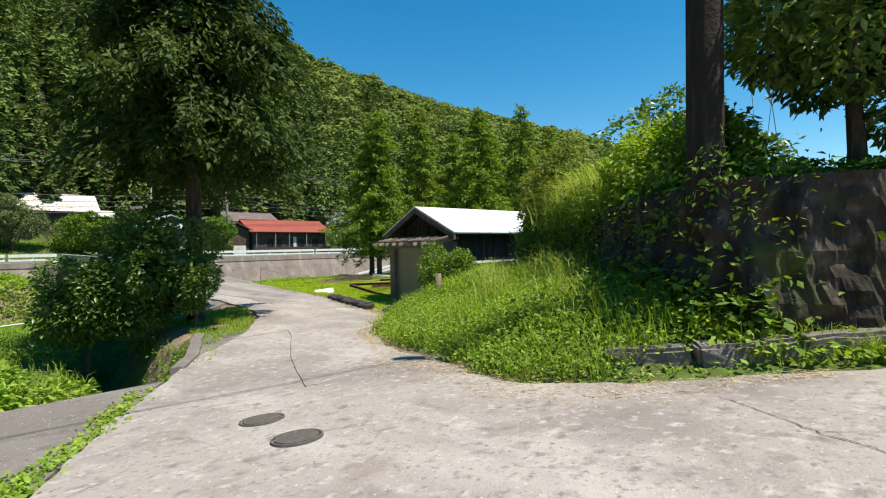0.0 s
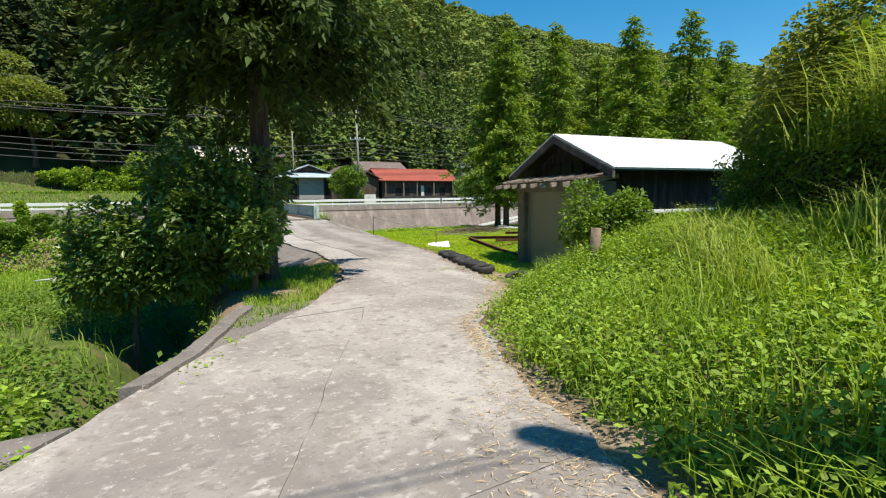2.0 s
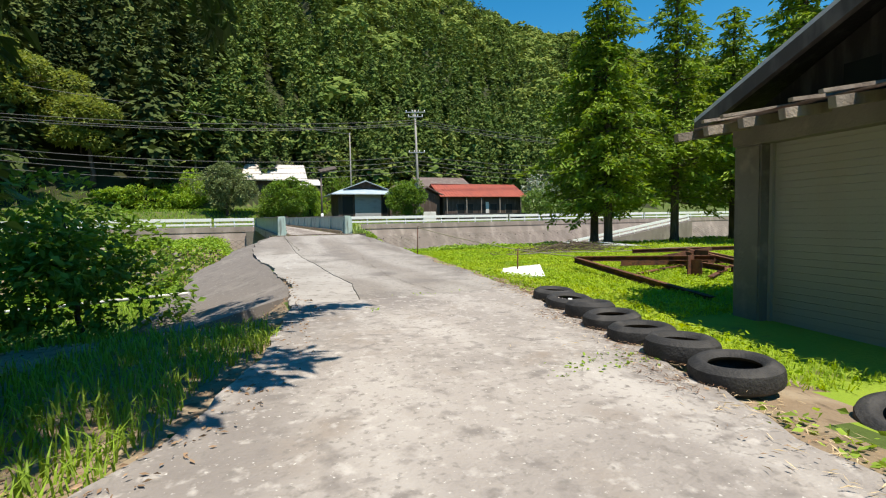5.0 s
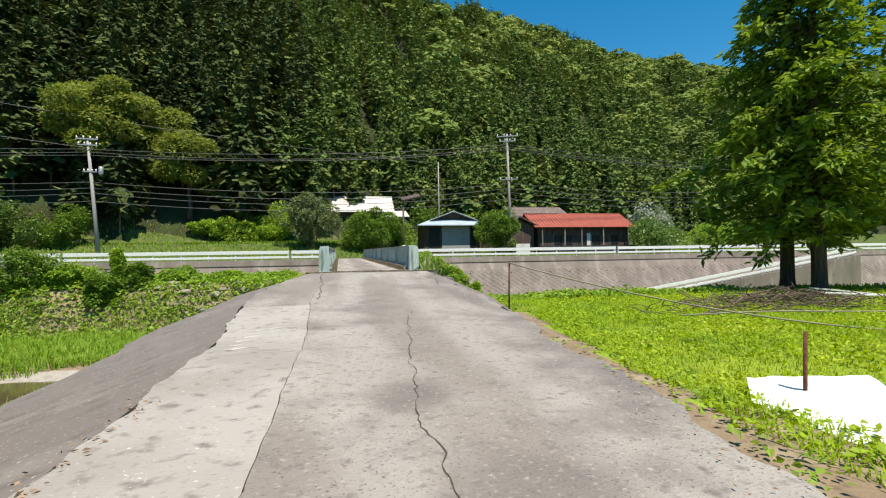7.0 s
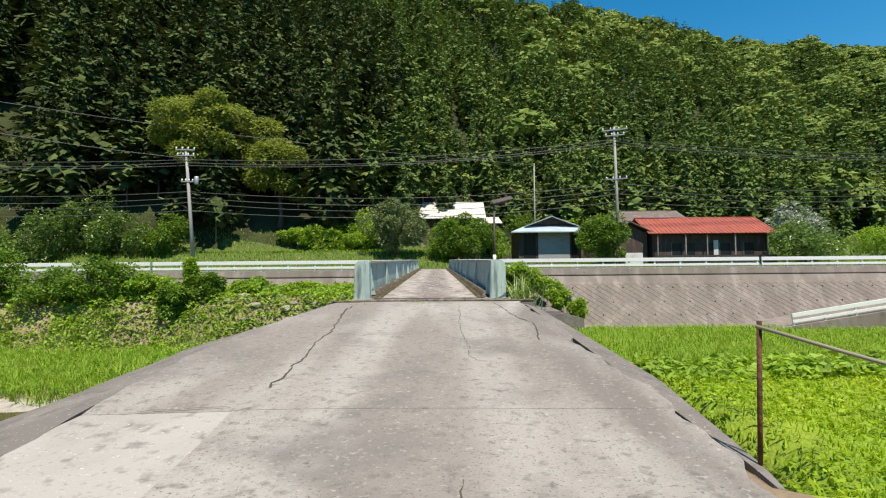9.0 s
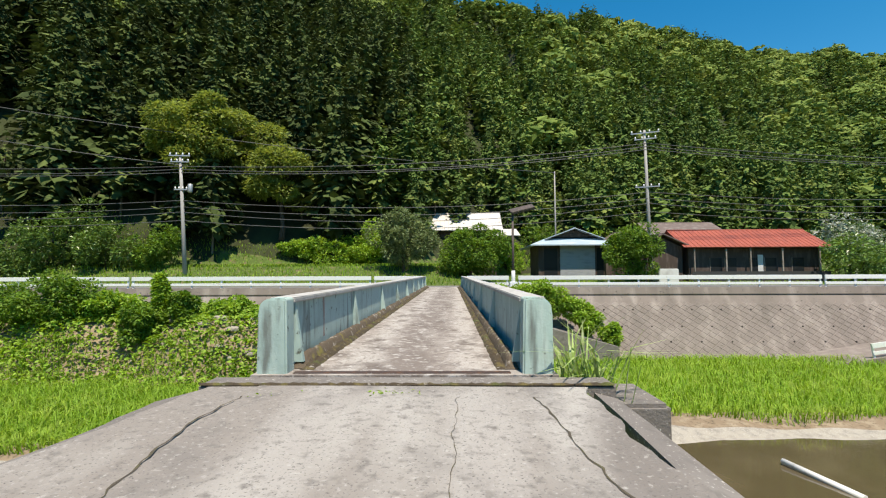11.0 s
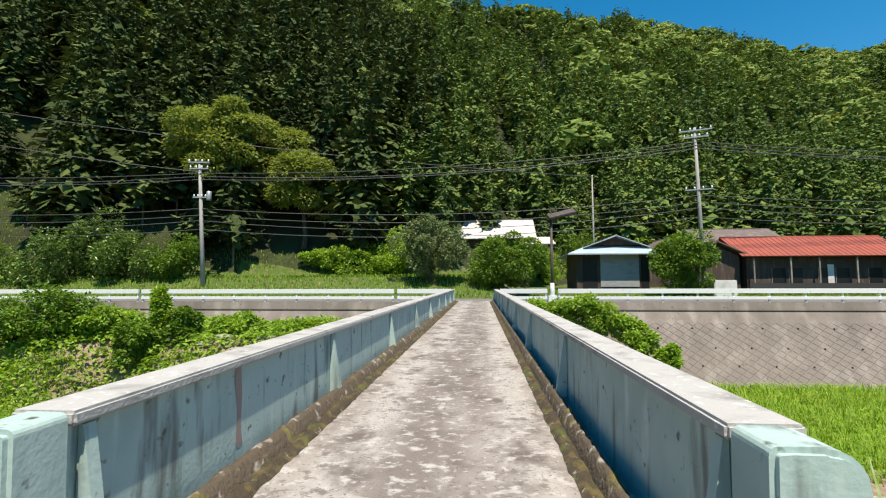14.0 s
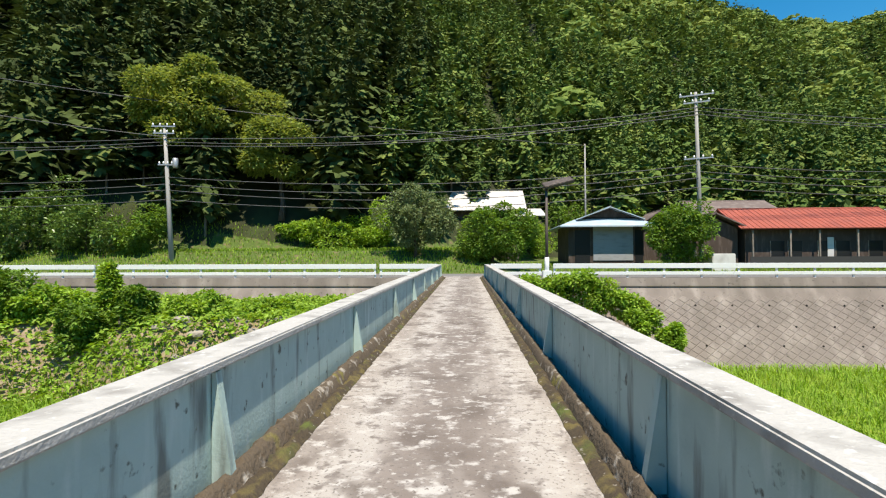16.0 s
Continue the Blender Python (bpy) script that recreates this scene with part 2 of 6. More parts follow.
CREST_A = (-180, -100, -70, -55, -40, -25, -12, -4, 2, 8, 14, 20, 26, 32, 38, 45, 52, 60, 70, 90, 180)
CREST_E = (12, 20, 30, 33, 33.5, 33, 31.3, 29.2, 30.0, 28.6, 27.6, 26.0, 24.2, 21.4, 19.2, 17.2, 15.2, 13.2, 10, 6, 12)
CREST_D = (300, 220, 190, 180, 180, 185, 195, 205, 215, 230, 250, 280, 320, 400, 430, 430, 430, 430, 430, 430, 300)


def hill(x, y):
    x, y = np.asarray(x, float), np.asarray(y, float)
    d, a = np.hypot(x, y), np.degrees(np.arctan2(x, y))
    top, far = np.interp(a, CREST_A, CREST_E), np.interp(a, CREST_A, CREST_D)
    y0 = np.interp(x, (-80, -30, -6, 4, 12, 60, 120), (38, 43, 46, 58, 66, 74, 90))
    foot = np.where(y > 0, np.where(np.abs(a) < 85, y0 / np.maximum(0.12, np.cos(np.radians(a))), 200), 160)
    foot = np.clip(foot, 40, 0.75 * far)
    s = np.clip((d - foot) / (far - foot), 0, 1.6)
    rise = np.where(s < 1, s ** 0.93, 1 - 0.55 * (s - 1))
    lump = 1 + 0.05 * np.sin(a * 0.45) * np.sin(d * 0.03) + 0.03 * np.sin(a * 1.3 + d * 0.02)
    return far * np.tan(np.radians(top)) * rise * np.where(s < 0.85, lump, 1 + (lump - 1) * np.clip((1 - s) / 0.15, 0, 1))


def gz(x, y):
    """Height of the ground."""
    x, y = np.asarray(x, float), np.asarray(y, float)
    rz = road_z(y)
    z = rz - 0.05
    # low ground beside the stream
    low = np.interp(y, (-30, -21, -15, -10, -4, 3), (-1.0, -1.0, -1.05, -1.35, -1.85, -2.0))
    k = smooth01(0.05, 0.8, low_x(y) - x) * np.where(y > -21.6, 1, 0)
    z = z * (1 - k) + low * k
    z = z - (0.30 * np.clip(left_x(y) - x, 0, 2.2) + 0.15 * smooth01(0, 0.5, left_x(y) - x)) * (1 - k) * smooth01(-14.5, -12.4, y)
    z = z - 1.2 * smooth01(-6.8, -5.2, y) * smooth01(0.05, 0.3, x - right_x(y)) * (1 - smooth01(2.2, 2.8, x)) * np.where(y < 3, 1, 0)
    ditch = np.exp(-((x - (low_x(y) - 0.95)) / 0.6) ** 2) * np.where((y > -21.7) & (y < -13), 1, 0)
    z = z - 1.15 * ditch
    # grass field beside the road
    f = smooth01(0.1, 1.2, x - right_x(y)) * smooth01(-20.5, -19, y)
    z = z * (1 - f) + (-0.62 + 0.05 * np.sin(x) * np.sin(0.8 * y)) * f
    # weed verge and bank
    b, h = bank_side(x, y)
    near = smooth01(0.0, 1.0, x - right_x(y)) * (1 - smooth01(-20.8, -19.6, y))
    z = z + near * (0.12 + 0.26 * np.clip(x - right_x(y), 0, 3.6))
    up = smooth01(-0.02, 0.22, b) * (1 - smooth01(-20.6, -19.8, y))
    z = z * (1 - up) + np.maximum(z, h + 0.05 * np.minimum(np.maximum(b, 0), 6)) * up
    # the river
    edge = np.where(x > 0, -3.6 + 0.06 * np.minimum(x, 30), -8.0 - 0.1 * np.maximum(x, -20))
    edge = np.where(np.abs(x) < 2.0, -0.3, edge)
    r = smooth01(0, np.where(x > 0, 4.2, 7.0), y - edge)
    yb = y + 3.6 * smooth01(1.5, 4, -x) * smooth01(2, 8, y)
    bed = np.interp(yb, (-4, 2, 6, 10.6, 12.4, 24, 26, 29.2, 40), (-4.6, -4.75, -4.65, -4.5, -4.05, -3.95, -4.5, -4.6, -4.6))
    bed = bed + 0.30 * np.exp(-((x - 5.6) / 2.4) ** 2 - ((y - 11.4) / 1.1) ** 2)
    mound = smooth01(17.0, 20.0, y + 0.5 * np.sin(0.9 * x)) * smooth01(2.8, 4.6, -x) * (2.75 + 0.12 * (np.clip(y, 20, 27) - 20))
    bed = bed + mound + 0.04 * np.sin(2.1 * x + y) * np.sin(1.7 * y)
    z = np.where(y > -12, z * (1 - r) + bed * r, z)
    # far bank: the wall's back, the road, the verge, the hill
    q = smooth01(27.5, 29.0, y)
    far = np.interp(y, (28, 36, 37.2, 41, 46, 80), (0.1, 0.1, 0.6, 2.0, 2.2, 2.4)) * smooth01(-9, -3, -x - 4) + np.interp(y, (28, 36, 38, 44, 60, 80), (0.1, 0.1, 0.2, 0.5, 1.2, 2.4)) * (1 - smooth01(-9, -3, -x - 4))
    z = z * (1 - q) + far * q
    return z + hill(x, y)


# ---------------------------------------------------------------- materials
concrete = mat("road concrete", (0.345, 0.318, 0.296), 0.9, [((0.235, 0.214, 0.20), 0.6, 0.46, 0.64, 9), ((0.43, 0.405, 0.38), (1.6, 0.5, 2), 0.5, 0.70, 8), ((0.27, 0.235, 0.205), 1.9, 0.56, 0.72, 7), ((0.21, 0.192, 0.18), 7, 0.55, 0.70, 9), ((0.46, 0.435, 0.41), 11, 0.56, 0.72, 9), ((0.21, 0.195, 0.18), 26, 0.56, 0.72, 6), ((0.58, 0.56, 0.53), 42, 0.66, 0.76, 2)], 0.35, 60)
concrete_ramp = mat("stained ramp concrete", (0.25, 0.226, 0.205), 0.92, [((0.37, 0.35, 0.325), (1.1, 0.35, 1), 0.46, 0.66, 7), ((0.18, 0.165, 0.155), 1.1, 0.52, 0.72, 7), ((0.17, 0.157, 0.145), 12, 0.54, 0.74, 10), ((0.42, 0.40, 0.375), 30, 0.58, 0.74, 8), ((0.12, 0.112, 0.105), 60, 0.58, 0.72, 3)], 0.5, 60, bands=(((0.35, 0.328, 0.306), -0.6, 0.26, 0.8), ((0.35, 0.328, 0.306), 0.62, 0.3, 0.8), ((0.17, 0.152, 0.14), 1.5, 0.3, 0.7)))
concrete_light = mat("pale concrete", (0.385, 0.365, 0.342), 0.9, [((0.305, 0.285, 0.262), 0.9, 0.45, 0.66, 9), ((0.20, 0.185, 0.17), 8, 0.56, 0.70, 9), ((0.25, 0.23, 0.21), 30, 0.6, 0.75, 4), ((0.62, 0.60, 0.57), 40, 0.66, 0.78, 2)], 0.35, 60)
concrete_dark = mat("dark concrete", (0.185, 0.167, 0.155), 0.92, [((0.245, 0.225, 0.207), 1.2, 0.5, 0.75, 7), ((0.13, 0.12, 0.11), 5, 0.52, 0.75, 7), ((0.48, 0.46, 0.43), 38, 0.64, 0.74, 2)], 0.5, 45)
deck_mat = mat("worn bridge deck", (0.30, 0.265, 0.24), 0.92, [((0.40, 0.37, 0.34), (1.6, 0.5, 1), 0.50, 0.68, 5), ((0.15, 0.125, 0.11), (2.4, 1.6, 1), 0.50, 0.64, 9), ((0.46, 0.435, 0.41), (7, 9, 6), 0.55, 0.66, 10), ((0.19, 0.165, 0.15), 11, 0.55, 0.68, 8), ((0.46, 0.435, 0.41), 19, 0.60, 0.72, 6), ((0.15, 0.13, 0.115), 45, 0.58, 0.7, 3)], 0.45, 60, bands=(((0.19, 0.16, 0.142), -0.05, 0.42, 0.9), ((0.42, 0.39, 0.36), -0.62, 0.2, 0.8), ((0.42, 0.39, 0.36), 0.6, 0.2, 0.8)))
paint_green = mat("weathered mint paint", (0.40, 0.525, 0.49), 0.62, [((0.31, 0.42, 0.395), 2.0, 0.45, 0.7, 6), ((0.52, 0.62, 0.59), (9, 9, 1.5), 0.55, 0.75, 5), ((0.17, 0.20, 0.185), (7, 7, 1.1), 0.57, 0.70, 7), ((0.10, 0.11, 0.09), 11, 0.64, 0.72, 8), ((0.35, 0.14, 0.08), (3, 3, 0.5), 0.72, 0.78, 4)], 0.15, 40)
coping_mat = mat("bare grey coping", (0.44, 0.43, 0.41), 0.9, [((0.25, 0.24, 0.225), 4, 0.5, 0.72, 8), ((0.62, 0.62, 0.6), 20, 0.6, 0.75, 3)], 0.4, 50)
moss = mat("mossy dirt", (0.062, 0.048, 0.032), 0.98, [((0.13, 0.105, 0.042), 7, 0.5, 0.66, 6), ((0.09, 0.11, 0.03), 3, 0.55, 0.7, 6), ((0.26, 0.235, 0.20), 16, 0.64, 0.7, 5)], 1.0, 30)
wall_mat = mat("retaining wall concrete", (0.225, 0.190, 0.168), 0.93, [((0.31, 0.27, 0.24), (1.6, 1.6, 0.35), 0.48, 0.7, 6), ((0.165, 0.14, 0.122), (0.7, 0.7, 0.25), 0.5, 0.72, 6), ((0.09, 0.082, 0.07), 6, 0.62, 0.76, 6)], 0.4, 25)
white_paint = mat("white rail paint", (0.78, 0.79, 0.79), 0.5, [((0.55, 0.55, 0.53), 6, 0.62, 0.76, 6)])
asphalt = mat("old asphalt", (0.16, 0.155, 0.15), 0.92, [((0.22, 0.21, 0.2), 2, 0.5, 0.7, 5)], 0.4, 60)
soil = mat("dry soil", (0.24, 0.18, 0.12), 0.97, [((0.33, 0.27, 0.19), 3, 0.45, 0.7, 8), ((0.12, 0.09, 0.06), 9, 0.55, 0.7, 6)], 0.8, 25)
turf = mat("turf floor", (0.20, 0.30, 0.028), 0.97, [((0.26, 0.34, 0.035), 1.3, 0.45, 0.7, 6), ((0.11, 0.09, 0.05), 3.5, 0.6, 0.75, 7)], 0.8, 30)
weed_floor = mat("weedy ground", (0.07, 0.105, 0.022), 0.97, [((0.16, 0.12, 0.07), 2.1, 0.52, 0.7, 7), ((0.10, 0.17, 0.03), 5, 0.5, 0.7, 6)], 0.8, 25)
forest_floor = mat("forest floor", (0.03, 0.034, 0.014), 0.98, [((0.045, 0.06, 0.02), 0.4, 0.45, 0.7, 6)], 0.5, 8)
gravel_mat = mat("river gravel", (0.36, 0.33, 0.28), 0.95, [((0.25, 0.23, 0.2), 4, 0.45, 0.7, 6), ((0.48, 0.45, 0.4), 30, 0.55, 0.7, 3)], 0.9, 35)
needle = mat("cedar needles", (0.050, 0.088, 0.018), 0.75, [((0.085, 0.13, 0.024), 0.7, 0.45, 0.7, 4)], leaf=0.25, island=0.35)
# paler copy of the conifer needles, with sunlight put into its colour
needle_sunlit = mat("sunlit conifer needles", (0.16, 0.255, 0.034), 0.75, [((0.22, 0.31, 0.042), 0.8, 0.45, 0.7, 4)], leaf=0.3, island=0.35)
forest_con = mat("plantation cedar foliage", (0.104, 0.163, 0.040), 0.85, [((0.150, 0.222, 0.053), 0.05, 0.45, 0.62, 3), ((0.07, 0.108, 0.03), 0.24, 0.50, 0.58, 1), ((0.19, 0.235, 0.06), 0.31, 0.58, 0.64, 1)], leaf=0.10, island=0.10, gloss=0.1)
# darker cedar green: shade of the left slope is put into the colour
forest_old_shaded = mat("old cedar foliage, hillside shade in its colour", (0.072, 0.102, 0.031), 0.85, [((0.125, 0.16, 0.046), 0.2, 0.52, 0.62, 2), ((0.042, 0.06, 0.021), 0.3, 0.48, 0.58, 1)], leaf=0.06, island=0.12, gloss=0.1)
forest_bro = mat("hill broadleaf foliage", (0.165, 0.225, 0.05), 0.8, [((0.24, 0.285, 0.068), 0.06, 0.45, 0.65, 3), ((0.085, 0.14, 0.034), 0.2, 0.5, 0.7, 2)], leaf=0.12, island=0.2, gloss=0.1)
leaf_dark = mat("dark glossy leaves", (0.11, 0.19, 0.036), 0.36, [((0.16, 0.25, 0.05), 1.5, 0.45, 0.7, 4)], leaf=0.25, island=0.4, gloss=0.5)
leaf_mid = mat("shrub leaves", (0.115, 0.21, 0.026), 0.6, [((0.17, 0.27, 0.036), 1.2, 0.45, 0.7, 4)], leaf=0.3, island=0.4)
leaf_weed = mat("bright weed leaves", (0.225, 0.36, 0.045), 0.6, [((0.30, 0.43, 0.06), 1.1, 0.45, 0.7, 4)], leaf=0.35, island=0.35)
leaf_grey = mat("grey-green leaves", (0.15, 0.20, 0.075), 0.55, [((0.22, 0.27, 0.12), 1.2, 0.45, 0.7, 4)], leaf=0.25, island=0.4)
leaf_yel = mat("yellow-green leaves", (0.235, 0.285, 0.06), 0.6, [((0.16, 0.21, 0.045), 0.9, 0.45, 0.7, 4)], leaf=0.35, island=0.35)
grass_mat = mat("grass blades", (0.20, 0.33, 0.035), 0.6, [((0.28, 0.38, 0.055), 0.9, 0.45, 0.7, 5)], leaf=0.35, island=0.35)
lawn_mat = mat("sunny field grass", (0.27, 0.40, 0.022), 0.6, [((0.36, 0.45, 0.035), 0.8, 0.45, 0.7, 5), ((0.14, 0.25, 0.02), 2.2, 0.55, 0.7, 4)], leaf=0.35, island=0.3)
dry = mat("dry straw", (0.52, 0.41, 0.25), 0.9, island=0.4, leaf=0.1)
silver = mat("pale plumes", (0.62, 0.60, 0.52), 0.8, leaf=0.3, island=0.2)
bark = mat("grey-brown bark", (0.085, 0.065, 0.05), 0.95, [((0.16, 0.13, 0.11), (14, 14, 1.6), 0.45, 0.7, 6), ((0.045, 0.035, 0.03), (20, 20, 2), 0.52, 0.7, 5)], 1.0, 22)
bark_pale = mat("pale bark", (0.22, 0.18, 0.14), 0.95, [((0.12, 0.09, 0.07), (10, 10, 1.6), 0.45, 0.7, 6)], 0.8, 20)

# ---------------------------------------------------------------- ground
def axis(spans):
    out = []
    for a, b, step in spans:
        out += list(np.arange(a, b, step))
    return np.array(out + [spans[-1][1]])


gx = axis([(-900, -300, 100), (-300, -60, 12), (-60, -16, 2), (-16, -9, 0.5), (-9, 8, 0.2), (8, 16, 0.5), (16, 60, 2), (60, 320, 12), (320, 900, 100)])
gy = axis([(-900, -200, 100), (-200, -44, 12), (-44, -31, 0.6), (-31, 9, 0.2), (9, 30, 0.5), (30, 64, 1), (64, 300, 7), (300, 900, 60)])
XX, YY = np.meshgrid(gx, gy)
ZZ = gz(XX, YY)
gv = np.column_stack([XX.ravel(), YY.ravel(), ZZ.ravel()])
nx = len(gx)
ii = (np.arange(len(gy) - 1)[:, None] * nx + np.arange(nx - 1)[None]).ravel()
gq = np.column_stack([ii, ii + 1, ii + nx + 1, ii + nx])
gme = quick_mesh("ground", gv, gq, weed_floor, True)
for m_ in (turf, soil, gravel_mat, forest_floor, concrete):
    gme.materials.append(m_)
cx, cy = gv[gq].mean(1)[:, 0], gv[gq].mean(1)[:, 1]
slot = np.zeros(len(gq), np.int32)
slot[(cx > right_x(cy) + 0.25) & (cy > -19.5) & (cy < 0) & (cx > 0)] = 1
slot[(cy > 11.8 - 3.2 * (cx < -2)) & (cy < 26)] = 1
slot[(cy > 17) & (cy < 20.5) & (cx < -3)] = 2
slot[(cy > 36) & (cy < 60) & (cx < 3)] = 0
slot[(cy > 11.8 - 3.2 * (cx < -2)) & (cy < 13.4 - 3.2 * (cx < -2))] = 2
slot[(cy > 1.2) & (cy <= 11.8 - 3.2 * (cx < -2))] = 3
slot[(cx > right_x(cy) - 0.3) & (cx < right_x(cy) + 0.3) & (cy > -25) & (cy < -6)] = 2
slot[(cx < left_x(cy)) & (cx > left_x(cy) - 2.4) & (cy > -18) & (cy < -9)] = 2
slot[(cx > right_x(cy) - 0.3) & (cx < right_x(cy) + 0.75) & (cy > -18) & (cy < -11.5)] = 2
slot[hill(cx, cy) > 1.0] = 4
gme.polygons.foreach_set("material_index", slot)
tagged(new("ground", gme), "weedy valley ground falling to a riverbed and rising to hills", "ground", kind="structure")


def ribbon(name, ys, left, right, zf, thick, material, label, category="road", kind="structure", cross=6, parent=None, tilt=0.0):
    """A slab that follows y, between two edges; top at zf(x, y)."""
    bm = bmesh.new()
    tops = []
    for y in ys:
        a, b = left(y), right(y)
        tops.append([bm.verts.new((a + (b - a) * k / cross, y, zf(a + (b - a) * k / cross, y))) for k in range(cross + 1)])
    bots = [[bm.verts.new(v.co - Vector((0, 0, thick))) for v in row] for row in tops]
    for t0, t1 in zip(tops, tops[1:]):
        for k in range(cross):
            bm.faces.new((t0[k], t0[k + 1], t1[k + 1], t1[k]))
    for a, b, at, bt in zip(bots, bots[1:], tops, tops[1:]):
        bm.faces.new((a[0], at[0], bt[0], b[0]))
        bm.faces.new((a[-1], b[-1], bt[-1], at[-1]))
    for row, brow, o in ((tops[0], bots[0], 1), (tops[-1], bots[-1], -1)):
        for k in range(cross):
            bm.faces.new((row[k], brow[k], brow[k + 1], row[k + 1])[::o])
    ob = part(name, bm, material, parent, label)
    return tagged(ob, label, category if parent is None else "", kind=kind if parent is None else "")


def wob(y, s, a=0.04):
    return a * math.sin(2.3 * y + s) + a * 0.6 * math.sin(6.1 * y + 2 * s) + a * 0.4 * math.sin(14.7 * y + s)


def ground_road_z(x, y):
    return float(road_z(y)) + 0.012 * math.sin(1.3 * x + 0.7 * y) * math.sin(0.9 * y)


# the lane to the bridge: two pours with an open seam between them, each cut by cross joints
SEAM_Y = (-60, -30, -25.3, -24.0, -22.0, -20, -17, -14, -12, -8, -5.5, -1.0, 0)
SEAM_X = (-9.0, -7.8, -6.1, -5.62, -4.75, -3.7, -2.5, -1.42, -1.14, -1.18, -1.32, -1.27, -1.25)


def seam(y):
    return float(np.interp(y, SEAM_Y, SEAM_X))


road = thing("road", (0, 0, 0), "worn pale concrete lane, cracked and stained, leading to a bridge", "road", kind="structure")
cuts = [-44, -30.5, -24.05, -19.4, -13.6, -9.1, -5.6, -0.41]
for a, b in zip(cuts, cuts[1:]):
    whole = a == -19.4 or a < -24.1
    ys = np.append(np.arange(a + 0.004, b - 0.004, 0.1 if b > -30 else 0.5), b - 0.004)
    if whole:
        ribbon("slab", ys, lambda y: float(left_x(y)) + wob(y, 2, 0.03), lambda y: float(right_x(y)) + wob(y, 1, 0.05), ground_road_z, 0.16, concrete, "", parent=road)
        continue
    ribbon("slab", ys, lambda y: seam(y) + 0.004 + wob(y, 3, 0.008), lambda y: float(right_x(y)) + wob(y, 1, 0.05), ground_road_z, 0.16, concrete_ramp if a > -14 else concrete, "", parent=road)
    ribbon("slab", ys, lambda y: float(left_x(y)) + wob(y, 2, 0.03), lambda y: seam(y) - 0.004 + wob(y, 3, 0.008), lambda x, y: ground_road_z(x, y) - 0.008, 0.16, concrete_ramp if a > -6 else concrete_light if a > -14 else concrete, "", parent=road)

ribbon("pavement", np.arange(-44, -21.65, 0.3), lambda y: -17.0, lambda y: float(left_x(y)) - 0.02, lambda x, y: float(road_z(y)) - 0.02, 0.25, concrete_dark, "dark stained concrete pavement beside the lane", "pavement", cross=8)
crack_mat = mat("dirt-filled crack", (0.085, 0.072, 0.055), 0.98, [((0.11, 0.10, 0.05), 9, 0.5, 0.7, 5)], 0.5, 40)


def crack(pts_, w=0.012, seed=0):
    """A meandering dirt-filled crack lying in the lane's surface."""
    r = np.random.default_rng(seed)
    line = []
    for (ax, ay), (bx, by) in zip(pts_, pts_[1:]):
        n = max(3, int(math.hypot(bx - ax, by - ay) / 0.06))
        for k in range(n):
            line.append((ax + (bx - ax) * k / n, ay + (by - ay) * k / n))
    v, q, off = [], [], 0.0
    for k, (x, y) in enumerate(line):
        x2, y2 = line[min(k + 1, len(line) - 1)]
        x1, y1 = line[max(k - 1, 0)]
        l = math.hypot(x2 - x1, y2 - y1) or 1
        nx_, ny_ = -(y2 - y1) / l, (x2 - x1) / l
        off = off * 0.85 + r.normal() * 0.012
        h = w * r.uniform(0.1, 0.45) / 2
        for s in (-1, 1):
            px, py = x + nx_ * (off + s * h), y + ny_ * (off + s * h)
            v.append((px, py, ground_road_z(px, py) + 0.005))
        if k:
            q.append((2 * k - 2, 2 * k - 1, 2 * k + 1, 2 * k))
    part("crack", mesh_of("crack", v, q, crack_mat), None, road, "dirt-filled crack")


for k, (c, w) in enumerate(((((0.27, -6.6), (-0.05, -8.5), (-0.33, -11.5), (-0.30, -13.5)), 0.022), (((-5.6, -24.05), (-4.9, -24.35), (-4.2, -24.9)), 0.02), (((-4.7, -27.7), (-5.3, -28.3), (-5.7, -28.9)), 0.02), (((-5.3, -28.3), (-4.6, -29.2), (-4.4, -30.2)), 0.02),
                            (((-1.25, -0.75), (-1.32, -1.6), (-1.2, -3.0), (-1.22, -5.2)), 0.05), (((1.1, -0.72), (1.22, -1.5), (1.38, -2.5), (1.3, -3.6)), 0.045), (((0.5, -0.7), (0.42, -2.4), (0.55, -4.4)), 0.012), (((-2.2, -12.9), (-1.2, -13.2), (0.3, -13.0)), 0.016), (((-3.9, -20.2), (-3.2, -20.9), (-2.7, -20.7)), 0.012), (((-2.0, -8.9), (-1.3, -9.0)), 0.02), (((-2.1, -5.6), (-1.3, -5.5)), 0.02))):
    crack(c, w, k)
# shoulder that slopes from the lane towards the stream
ribbon("shoulder", np.arange(-12.6, -0.3, 0.2), lambda y: float(low_x(y)) - 0.1 + wob(y, 5, 0.07), lambda y: float(left_x(y)) - 0.02,
       lambda x, y: float(road_z(y)) - 0.03 - 0.26 * max(0.0, float(left_x(y)) - x), 4.4, concrete_dark, "dark stained concrete shoulder sloping off the lane", "shoulder")
ribbon("ditch_wall", np.arange(-21.3, -18.3, 0.15), lambda y: float(low_x(y)) + wob(y, 4, 0.015), lambda y: float(low_x(y)) + 0.2 + wob(y, 4, 0.015), lambda x, y: float(road_z(y)) + 0.03, 1.9, concrete_dark, "stained concrete edge wall above a ditch", "retaining wall", cross=2)
